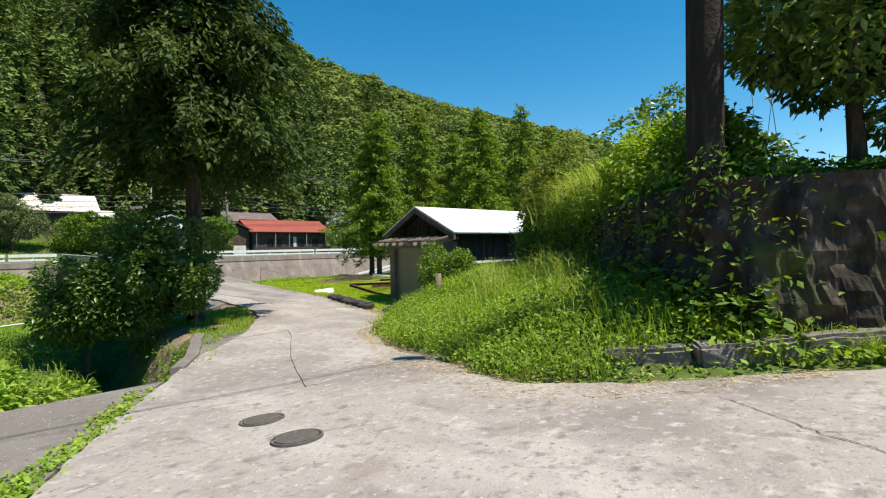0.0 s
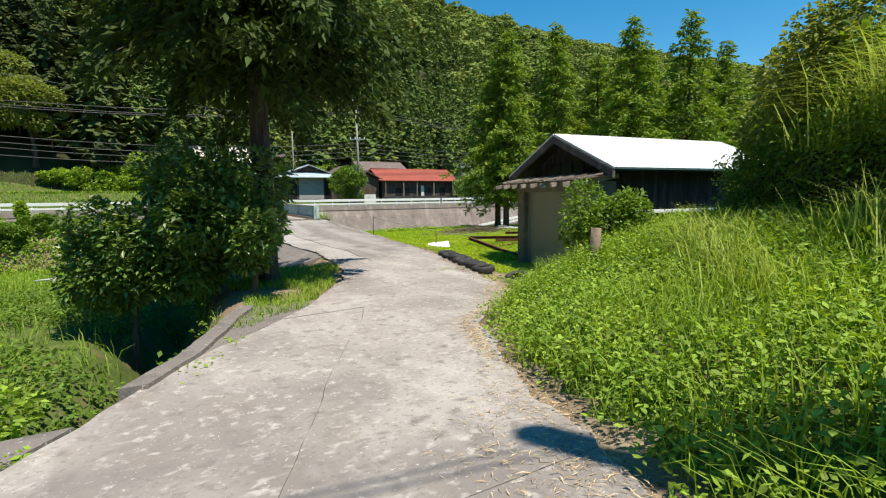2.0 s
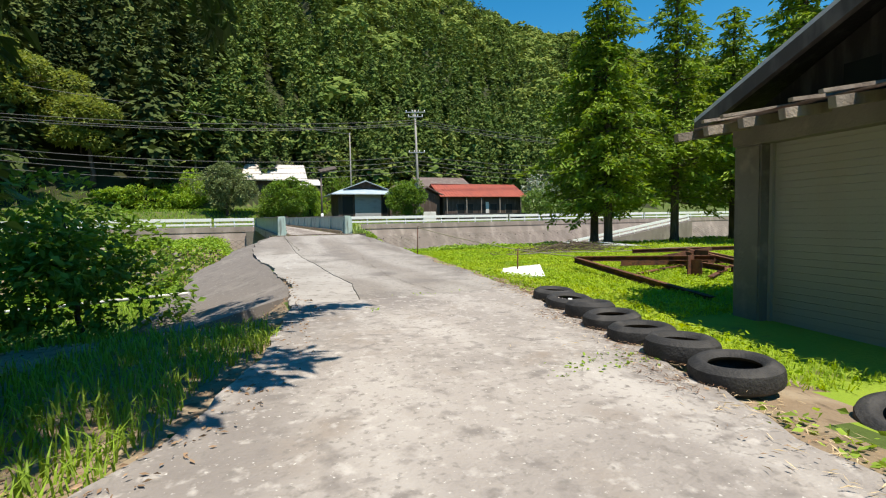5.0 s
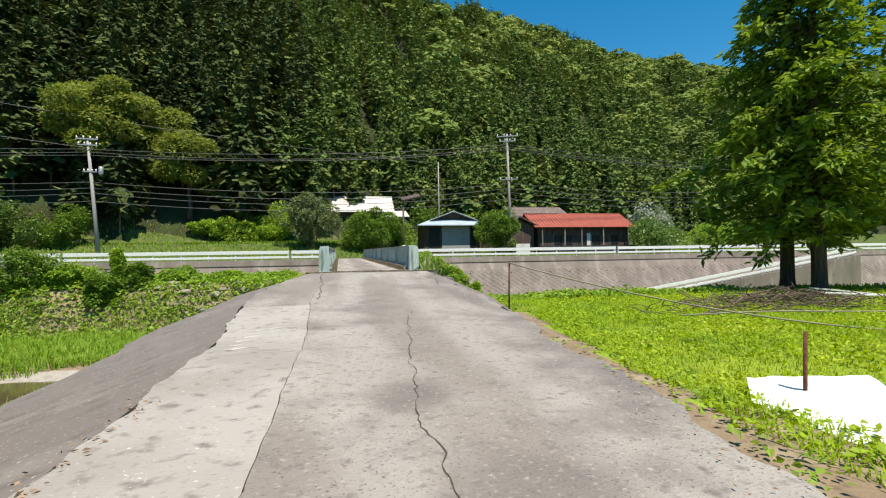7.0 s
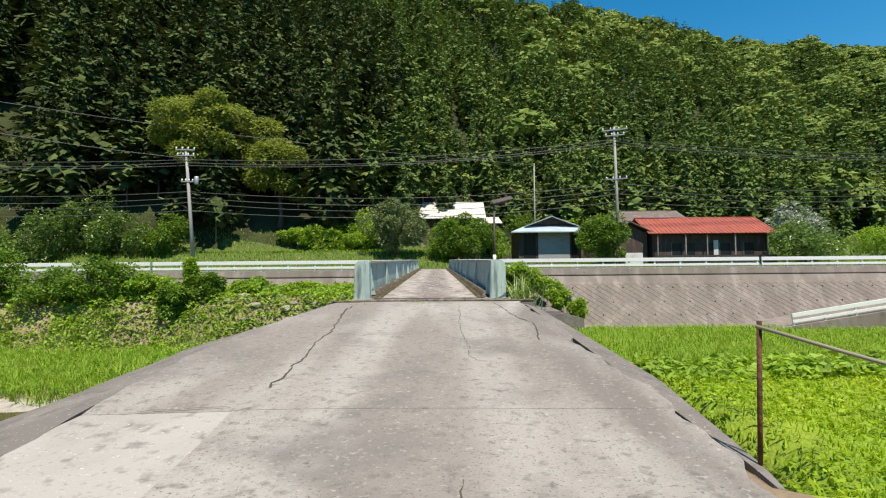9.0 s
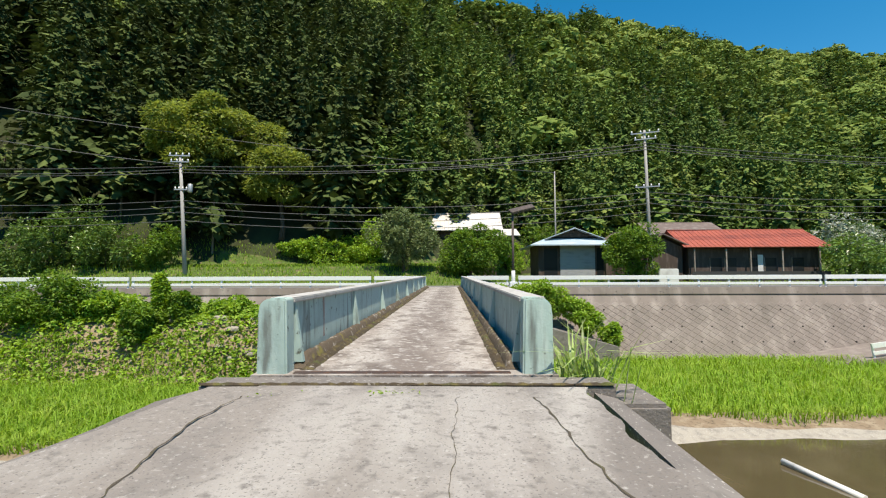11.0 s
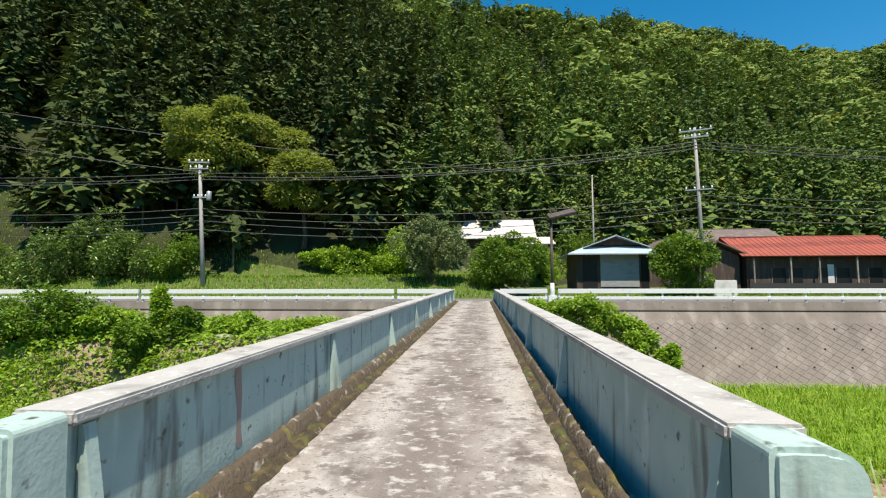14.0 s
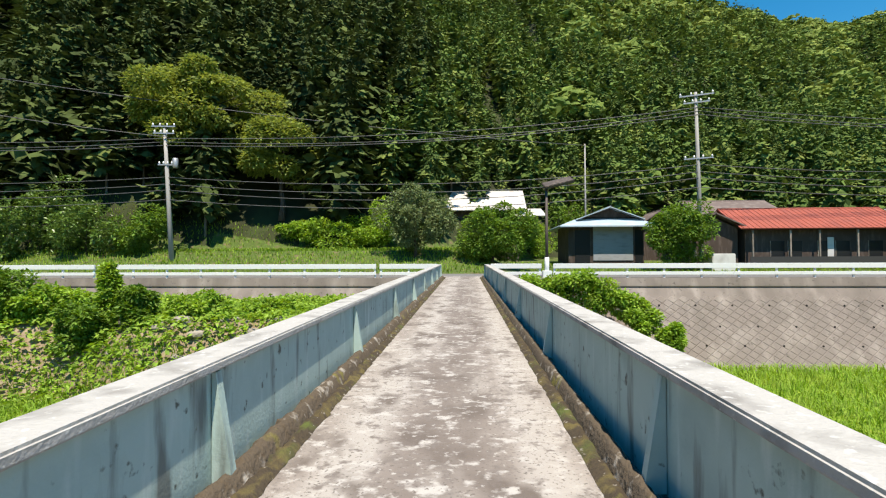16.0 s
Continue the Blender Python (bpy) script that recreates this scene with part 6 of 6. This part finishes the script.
leafy_cover("pavement_weeds", np.array([(float(left_x(-28.4 + 6.3 * f)) - 0.08 + 0.05 * math.sin(19 * f), -28.4 + 6.3 * f) for f in np.linspace(0, 1, 420)]) + vr.normal(size=(420, 2)) * 0.06, 0.09, 10, 0.05, leaf_weed, "strip of weeds along a pavement joint", vr, 0.06)
# litter of leaves beneath the cedar
v, q = leaves(on_surface(scatter(4200, -4.6, -1.9, -18, -10.5, lambda x, y: (x < left_x(y) + 0.5 * patches(x, y, 1.5, 1)) & (x > low_x(y)), vr), 0.012), 0.034, 0.04, 0.4, vr)
lit = scatter(3000, -1.2, 2.0, -18.3, -8.5, lambda x, y: np.abs(x - right_x(y) + 0.02) < 0.06 + 0.34 * patches(x, y, 2.5, 7) * (y < -11) , vr)
v2, q2 = leaves(on_surface(lit, 0.012), 0.026, 0.04, 0.4, vr)
v, q = joined((v, q), (v2, q2))
tagged(new("leaf_litter", quick_mesh("leaf_litter", v, q, mat("dead leaves", (0.30, 0.20, 0.125), 0.9, island=0.4))), "dead brown leaves beside the lane", "leaf litter", kind="stuff")
for k, (x, y, r) in enumerate(((-7.9, -20.4, (0.9, 0.6, 0.45)), (-8.6, -18.6, (0.9, 0.8, 0.5)), (-9.6, -20.6, (1.1, 0.8, 0.55)))):
    shrub("ditch_shrub", (x, y), r, 2200, 0.12, leaf_weed, "bright leafy shrub beside the ditch", 260 + k, group="shrubs by the ditch")
for k, (x, y, r, m_) in enumerate(((-15.3, 19.4, (1.5, 1.3, 1.15), leaf_mid), (-19.6, 19.6, (2.4, 1.7, 1.75), leaf_mid), (-22.8, 19.6, (2.6, 2.0, 1.9), leaf_mid), (-17.4, 20.2, (2.0, 1.4, 0.95), leaf_weed), (-13.4, 19.8, (1.1, 1.0, 0.9), leaf_mid), (-14.7, 19.9, (0.45, 0.45, 1.75), leaf_weed), (-26.5, 19.6, (2.6, 2, 2.1), leaf_mid), (-9.0, 22.0, (1.8, 1.2, 0.6), leaf_weed), (-31, 20, (3, 2, 2.3), leaf_mid), (-6.0, 23.0, (1.6, 1.2, 0.55), leaf_weed), (-11.6, 20.6, (1.5, 1.2, 0.7), leaf_weed))):
    shrub("river_shrub", (x, y), r, 6500, 0.20, m_, "overgrown green shrub on the riverbank", 270 + k, lift=0.62, lumps=22, lump=(0.2, 0.38), group="shrubs on the riverbank")
for k, (x, y, z, r) in enumerate(((3.6, 26.4, -0.75, (1.3, 1.0, 1.0)), (5.4, 26.1, -0.95, (1.5, 1.1, 1.1)), (7.2, 25.6, -1.5, (1.5, 1.0, 1.1)), (8.7, 25.2, -2.3, (1.2, 0.9, 0.95)), (9.8, 24.8, -3.0, (0.7, 0.7, 0.7)))):
    o = shrub("creeper_shrub", (x, y), r, 5200, 0.20, leaf_weed, "bright creeper-covered shrub beside the bridge", 285 + k, lift=0.6, lumps=18, lump=(0.22, 0.4), group="shrubs beside the bridge")
    o.location.z = z
tagged(part("broken_pier", prism([(2.4, 23.9), (9.9, 23.6), (9.5, 26.2), (2.4, 26.9)], -5.0, lambda x, y: -1.1 - 0.27 * (x - 2.4)), concrete_dark), "old broken concrete pier beneath the creeper", "pier", kind="structure")
for k, (x, y, n, h) in enumerate(((1.66, 0.2, 46, 0.85), (1.85, 0.12, 34, 0.68))):
    t = tussock("striped_reed", (x, y), n, h, 0.03, striped, "clump of long striped reed leaves beside the bridge", 290 + k, 0.10, 0.95, "reeds beside the bridge")
    t.location.z = -0.28
tagged(part("bank_block", box(1.47, 2.45, -0.12, 0.8, -4.9, -0.25, 0.04), concrete_dark), "rough concrete wing wall beside the bridge end", "wing wall", kind="structure")
leafy_cover("mound_creeper", scatter(11000, -36, -2.6, 16.9, 27.6, lambda x, y: (patches(x, y, 0.5, 2) > 0.2) | (x < -14), vr), 0.5, 6, 0.22, leaf_weed, "creeper covering the river's far bank", vr, 0.25)
grass_cover("river_grass", scatter(36000, -32, -2.2, 7.6, 18.6, lambda x, y: y > 8.6 + 0.5 * np.sin(x), vr), 0.46, 0.038, grass_mat, "tall bright grass in the riverbed", vr, 1.1)
grass_cover("river_grass", scatter(34000, 2.2, 40, 11.8, 25.2, lambda x, y: (y > 12.5 + 0.4 * np.sin(0.9 * x)), vr), 0.46, 0.038, grass_mat, "tall bright grass in the riverbed", vr, 1.1)
grass_cover("river_grass", scatter(9000, -16, -3.4, -8, 0.5, lambda x, y: (x < low_x(y) - 0.3), vr), 0.34, 0.02, grass_mat, "tall bright grass in the riverbed", vr, 0.5)
grass_cover("embankment_grass", scatter(14000, -60, 2, 36.3, 46, None, vr), 0.30, 0.07, grass_mat, "sunlit grass embankment beyond the far road", vr, 0.6)
grass_cover("garden_lawn", scatter(12000, 4, 70, 36.3, 52, None, vr), 0.22, 0.07, grass_mat, "grass round the houses", vr, 0.6)

# stones in the riverbed
sr = np.random.default_rng(9)
stone_m = mat("river stone", (0.30, 0.27, 0.23), 0.9, [((0.18, 0.16, 0.14), 4, 0.45, 0.7, 6)], 0.6, 20, obj=0.3)
rocks = []
for k in range(3):
    bm = bmesh.new()
    bmesh.ops.create_icosphere(bm, subdivisions=2, radius=1)
    for w in bm.verts:
        w.co *= 1 + 0.28 * noise.noise(w.co * 1.4 + Vector((k * 9, 0, 0)))
        w.co.z *= 0.6
    me = bpy.data.meshes.new("river_stone")
    bm.to_mesh(me)
    bm.free()
    me.materials.append(stone_m)
    rocks.append(me)
for k in range(60):
    x, y = (sr.uniform(-14, -5), sr.uniform(17.2, 20.4)) if k < 38 else (sr.uniform(-12, 9), sr.uniform(7, 10.5))
    s = sr.uniform(0.08, 0.34) if k < 38 else sr.uniform(0.06, 0.16)
    o = tagged(new("river_stone", rocks[k % 3]), "rough grey-brown stone in the riverbed", "stone", "river stones")
    o.matrix_basis = pose(x, y, float(gz(x, y)) + s * 0.1, 0, 0, sr.uniform(0, 360))
    o.scale = (s * 1.3, s, s)

# the river
wm = mat("brown river water", (0.085, 0.066, 0.036), 0.06, [((0.12, 0.095, 0.055), 0.5, 0.45, 0.7, 4)], 0.12, 5, gloss=0.6)
wx, wy = np.meshgrid(np.arange(-80, 91, 5.0), (-3.5, 0, 6, 12.6))
n_ = wx.shape[1]
i_ = (np.arange(3)[:, None] * n_ + np.arange(n_ - 1)[None]).ravel()
tagged(new("water", quick_mesh("water", np.column_stack([wx.ravel(), wy.ravel(), np.full(wx.size, -4.3)]), np.column_stack([i_, i_ + 1, i_ + n_ + 1, i_ + n_]), wm)), "shallow brown river water", "water", kind="structure")

# ramp from the far road down to the river
bm = prism([(17.5, 22.6), (47, 22.6), (47, 28.2), (17.5, 26.6)], -5.2, lambda x, y: -4.5 + 4.4 * (x - 17.5) / 29.5)
tagged(part("ramp", bm, wall_mat), "concrete ramp sloping from the far road to the river", "ramp", kind="structure")
rg = rail_run(0, 23.5, 0, "guardrails across the river")
rg.matrix_basis = Matrix.Translation((23.5, 22.75, -3.6)) @ Matrix.Rotation(-math.atan2(4.4, 29.5), 4, "Y")

# ---------------------------------------------------------------- houses
red_tin = mat("faded red tin roof", (0.34, 0.085, 0.055), 0.6, [((0.26, 0.07, 0.05), (2, 0.6, 1), 0.45, 0.7, 6), ((0.42, 0.16, 0.11), 5, 0.6, 0.75, 5)], 0.2, 20)
brown_tile = mat("brown tile roof", (0.15, 0.115, 0.10), 0.7, [((0.22, 0.18, 0.16), (1.5, 1.5, 1), 0.5, 0.7, 5)], 0.4, 12)
blue_tin = mat("pale blue tin roof", (0.36, 0.45, 0.51), 0.45, [((0.5, 0.57, 0.61), (0.8, 2, 1), 0.5, 0.7, 5)], gloss=0.5)
white_tin = mat("pale tin roof", (0.6, 0.565, 0.53), 0.5, [((0.5, 0.42, 0.36), (1.2, 1.2, 1), 0.55, 0.75, 6)])
house_wall = mat("dark stained house boards", (0.075, 0.055, 0.045), 0.9, [((0.13, 0.10, 0.085), (4, 4, 1), 0.5, 0.7, 6)], 0.3, 12)
grey_wall = mat("grey siding", (0.34, 0.35, 0.37), 0.85, [((0.26, 0.27, 0.28), (1, 1, 3), 0.5, 0.7, 5)], 0.2, 12)
white_wall = mat("white plaster", (0.66, 0.65, 0.62), 0.9, [((0.5, 0.48, 0.45), 1.2, 0.5, 0.7, 6)])


def gable_roof(w, d, eave, ridge, over, thick, along="x", ribs=0, bm=None):
    """Two slopes over a w by d plan centred on the origin, ridge along x."""
    bm = bm or bmesh.new()
    hw, hd = w / 2 + over, d / 2 + over
    for s in (-1, 1):
        nrm = Vector((0, s * (ridge - eave), hd)).normalized() * thick
        c = [Vector((-hw, 0, ridge)), Vector((hw, 0, ridge)), Vector((hw, s * hd, eave)), Vector((-hw, s * hd, eave))]
        lo = [bm.verts.new(p) for p in c]
        hi = [bm.verts.new(p + nrm) for p in c]
        bm.faces.new(hi), bm.faces.new(lo[::-1])
        for k in range(4):
            bm.faces.new((lo[k], lo[(k + 1) % 4], hi[(k + 1) % 4], hi[k]))
    bmesh.ops.recalc_face_normals(bm, faces=bm.faces[:])
    return bm


def gable_body(w, d, z0, eave, ridge):
    bm = bmesh.new()
    rise = (ridge - eave) * 0.86
    out = [(-d / 2, z0), (d / 2, z0), (d / 2, eave), (0, eave + rise), (-d / 2, eave)]
    a = [bm.verts.new((-w / 2, y, z)) for y, z in out]
    b = [bm.verts.new((w / 2, y, z)) for y, z in out]
    bm.faces.new(a), bm.faces.new(b[::-1])
    for k in range(5):
        bm.faces.new((a[k], a[(k + 1) % 5], b[(k + 1) % 5], b[k]))
    bmesh.ops.recalc_face_normals(bm, faces=bm.faces[:])
    return bm


def house(at, w, d, eave, ridge, over, roof_m, wall_m, label, rz=0, ribs=0, base=0.0, gap=0.02):
    e = thing("house", at, label, "house", rz=rz)
    part("wall", gable_body(w, d, -0.6, eave - 0.02, ridge - gap), wall_m, e)
    roof = part("roof", gable_roof(w, d, eave, ridge, over, 0.10), roof_m, e)
    part("ridge_cap", tube([(-w / 2 - over, 0, ridge + 0.09), (w / 2 + over, 0, ridge + 0.09)], 0.09, 8), roof_m, roof)
    hd = d / 2 + over
    nrm = Vector((0, ridge - eave, hd)).normalized() * 0.11
    for k in range(ribs):
        x = -w / 2 - over + (w + 2 * over) * (k + 0.5) / ribs
        part("seam", tube([Vector((x, 0, ridge)) + Vector((0, -nrm.y, nrm.z)), Vector((x, -hd, eave)) + Vector((0, -nrm.y, nrm.z))], 0.03, 4), roof_m, roof)
    return e


def pane_row(e, y, z0, z1, xs_, w, m_=None, frame_m=None):
    for x in xs_:
        win = part("window", box(x - w / 2, x + w / 2, y - 0.03, y + 0.02, z0, z1), m_ or glass_dark, e)
        part("frame", box(x - w / 2 - 0.05, x - w / 2, y - 0.05, y + 0.02, z0 - 0.03, z1 + 0.03), frame_m or grey_wood, win)
        part("sill", box(x - w / 2, x + w / 2, y - 0.06, y + 0.02, z0 - 0.06, z0 - 0.002), frame_m or grey_wood, win)


h1 = house((29.3, 45.6, 0.4), 12.4, 6.0, 3.25, 5.2, 0.75, red_tin, house_wall, "long low house with faded red tin roof and dark walls", 0, 30)
pane_row(h1, -3.0, 0.9, 2.3, (-3.6, -2.2, 0.2, 1.6, 4.2), 1.1)
for x in (-5.9, -2.9, -0.6, 2.4, 5.9):
    part("post", box(x - 0.06, x + 0.06, -3.62, -3.5, -0.3, 3.2), grey_wood, h1, "grey weathered veranda post")
part("fence", box(-6.3, 6.6, -3.9, -3.87, 0.1, 1.0), mat("dark mesh fence", (0.05, 0.05, 0.05), 0.8), h1, "low dark fence before the house")
for x in (0.6,):
    part("curtain", box(x - 0.25, x + 0.25, -3.09, -3.06, 0.6, 2.6), white_wall, h1, "pale curtain")
h2 = house((27.0, 54.0, 0.6), 7.5, 6.0, 5.0, 6.7, 0.7, brown_tile, white_wall, "two-storey house with brown tiled roof behind the red roof", 0, 0)
h3 = house((20.6, 44.4, 0.4), 3.2, 4.0, 3.4, 4.6, 0.6, brown_tile, house_wall, "small wing with dark brown gable", 90, 0)
part("side_wall", box(-2.05, 2.05, 1.61, 1.64, 0.0, 1.6), white_wall, h3, "white plaster panel")
# grey cottage: a hipped skirt roof with a gabled upper roof whose dark gable faces the river
h4 = thing("house", (13.3, 50.0, 0.6), "small grey cottage with pale blue tin roof and dark gable", "house")
part("wall", box(-3.9, 3.1, -2.8, 2.8, -0.6, 3.85), house_wall, h4)
part("panel", box(-1.6, 2.1, -2.87, -2.80, 0.5, 3.75, 0.01), grey_wall, h4, "grey sheet wall panel")
# closed panels on the wall, near-black for the unlit room behind each doorway
for x0, x1 in ((-3.3, -1.9), (2.3, 3.0)):
    part("doorway", box(x0, x1, -2.84, -2.80, 0.3, 3.4), glass_dark, h4, "doorway panel, the room's shade put into its near-black colour")
bm = bmesh.new()
eave = [(-4.9, -3.9, 3.75), (4.2, -3.9, 3.75), (4.2, 3.9, 3.75), (-4.9, 3.9, 3.75)]
inner = [(-2.9, -2.3, 4.55), (2.5, -2.3, 4.55), (2.5, 2.3, 4.55), (-2.9, 2.3, 4.55)]
rings_ = [[bm.verts.new((x, y, z - dz)) for x, y, z in loop] for loop, dz in ((eave, 0.12), (eave, 0), (inner, 0), (inner, 0.12))]
for a, b in zip(rings_, rings_[1:] + rings_[:1]):
    for k in range(4):
        bm.faces.new((a[k], a[(k + 1) % 4], b[(k + 1) % 4], b[k]))
bmesh.ops.recalc_face_normals(bm, faces=bm.faces[:])
part("skirt_roof", bm, blue_tin, h4, "pale blue tin skirt roof")
roof = part("roof", gable_roof(5.4, 5.6, 4.35, 5.5, 0.35, 0.09), blue_tin, h4, "pale blue tin gable roof", pose(0.0, 0, 0, 0, 0, 90))
part("ridge_cap", tube([(-3.05, 0, 5.58), (3.05, 0, 5.58)], 0.08, 8), blue_tin, roof)
part("gable", prism([(-2.5, -2.42), (2.5, -2.42), (2.5, 2.42), (-2.5, 2.42)], 4.3, lambda x, y: 4.62), house_wall, h4, "dark boarded gable")
bm = bmesh.new()
tri = [(-2.45, 4.55), (2.45, 4.55), (0, 5.42)]
lo, hi = [bm.verts.new((x, -2.42, z)) for x, z in tri], [bm.verts.new((x, 2.42, z)) for x, z in tri]
bm.faces.new(lo), bm.faces.new(hi[::-1])
for k in range(3):
    bm.faces.new((lo[k], lo[(k + 1) % 3], hi[(k + 1) % 3], hi[k]))
bmesh.ops.recalc_face_normals(bm, faces=bm.faces[:])
part("gable", bm, house_wall, h4, "dark boarded gable")
for s in (-1, 1):
    part("bargeboard", tube([(0, -2.98, 5.5), (s * 3.1, -2.98, 4.4)], 0.09, 4), house_wall, h4, "dark bargeboard")
h5 = house((1.9, 59, 0.6), 7.4, 6.5, 6.1, 8.7, 0.8, white_tin, house_wall, "old house with pale tin roof behind garden trees", 0, 18)
part("hip", gable_roof(2.4, 7.6, 5.4, 6.6, 0.5, 0.08), white_tin, h5, "pale tin lower roof", pose(4.9, -0.2, 0))
h6 = house((21.5, 58.5, 0.6), 3.6, 4.0, 4.3, 6.0, 0.5, brown_tile, house_wall, "small dark shed with brown roof", 90)
barrel = tagged(part("white_hut", box(-0.9, 0.9, -0.7, 0.7, 0, 1.5, 0.05), white_wall, m=pose(20.0, 40.6, 0.15)), "small white block wall beside the house", "wall")

# ---------------------------------------------------------------- poles and wires
pole_m = mat("grey concrete pole", (0.36, 0.35, 0.33), 0.85, [((0.26, 0.25, 0.24), (3, 3, 0.6), 0.5, 0.7, 5)])
steel_m = mat("galvanised steel", (0.45, 0.46, 0.47), 0.5, metal=0.6)
wire_m = mat("black cable", (0.10, 0.10, 0.10), 0.5)


def pole(at, top, r, arms, label, lean=(0, 0), box_z=None):
    z = float(gz(*at))
    e = thing("utility_pole", (at[0], at[1], z), label, "utility pole", "utility poles")
    h = top - z
    part("shaft", tube([(0, 0, -0.3), (lean[0] * 0.5, lean[1] * 0.5, h * 0.5), (lean[0], lean[1], h)], [r * 1.25, r, r * 0.75], 10), pole_m, e)
    for az_, w, turn in arms:
        f = az_ / h
        a = part("crossarm", box(-w / 2, w / 2, -0.05, 0.05, -0.05, 0.05), steel_m, e, "galvanised crossarm", pose(lean[0] * f, lean[1] * f - 0.14, az_, 0, 0, turn))
        for x in np.linspace(-w / 2 + 0.1, w / 2 - 0.1, 4):
            part("insulator", tube([(x, 0, 0.05), (x, 0, 0.15), (x, 0, 0.28)], [0.05, 0.08, 0.04], 8), white_paint, a)
    if box_z:
        part("transformer", tube([(0.3, -0.1, box_z), (0.3, -0.1, box_z + 0.1), (0.3, -0.1, box_z + 0.75), (0.3, -0.1, box_z + 0.8)], [0.18, 0.22, 0.22, 0.18], 12), steel_m, e)
    return e


pole((-24.3, 38.9), 12.4, 0.17, ((11.3, 1.9, 8), (10.7, 1.7, 8), (8.0, 1.2, 8)), "grey concrete utility pole with crossarms and wires", (-1.3, 0.9), 7.6)
pole((19.3, 42.1), 15.2, 0.16, ((14.5, 2.6, -20), (13.9, 2.0, -20), (9.2, 2.2, -20)), "tall grey steel utility pole with crossarms", (-0.3, 0))
pole((13.2, 56.5), 14.4, 0.10, (), "thin grey pole behind the houses")
lamp = thing("street_lamp", (4.42, 28.35, 0.2), "tall dark steel pole with a tilted lamp panel and white base", "street lamp")
dark_steel = mat("dark brown steel", (0.085, 0.068, 0.06), 0.6, [((0.14, 0.11, 0.095), (6, 6, 1), 0.5, 0.7, 5)])
part("pole", tube([(0, 0, -0.3), (0, 0, 5.25)], [0.095, 0.08], 10), dark_steel, lamp)
part("sleeve", tube([(0, 0, -0.1), (0, 0, 1.15), (0, 0, 1.17)], [0.13, 0.13, 0.10], 12), white_paint, lamp, "white painted base sleeve")
part("footing", box(-0.26, 0.26, -0.22, 0.22, -0.2, 0.42, 0.03), white_paint, lamp, "white block footing")
part("panel", box(-0.12, 1.6, -0.34, 0.34, -0.09, 0.09, 0.03), dark_steel, lamp, "dark tilted lamp housing", pose(-0.05, 0, 5.22, 28, -14, 8))


def wire(a, b, sag, r=0.036):
    a, b = Vector(a), Vector(b)
    pts_ = [a.lerp(b, f) - Vector((0, 0, 4 * sag * f * (1 - f))) for f in np.linspace(0, 1, 18)]
    return tagged(part("cable", tube(pts_, r, 4, None, False), wire_m), "thin black overhead cable along the far road", "cable", "overhead cables")


for dz, s in ((11.5, 0.7), (11.2, 0.9), (10.9, 0.8), (8.2, 0.9), (7.6, 1.0), (7.1, 1.1), (6.3, 1.0)):
    x0, y0 = -24.3 - 1.3 * dz / 12.4, 38.8 + 0.9 * dz / 12.4
    wire((x0 - 44, y0 - 3, dz + 0.8), (x0, y0, dz), s)
    wire((x0, y0, dz), (19.2, 42.0, min(dz + 2.4, 14.6) if dz > 9 else dz + 0.9), s * 1.2)
    wire((19.2, 42.0, min(dz + 2.4, 14.6) if dz > 9 else dz + 0.9), (66, 46, dz + 1.5), s)
wire((-60, 30, 18.5), (13.2, 56.4, 14.2), 1.2)
wire((-62, 24, 17.0), (-25.2, 39.6, 11.6), 1.0)
wire((-3.02, -27.17, 7.9), (-30, -21, 9.0), 0.8, 0.012)
wire((-3.02, -27.17, 7.6), (-30, -20.6, 8.7), 0.8, 0.012)
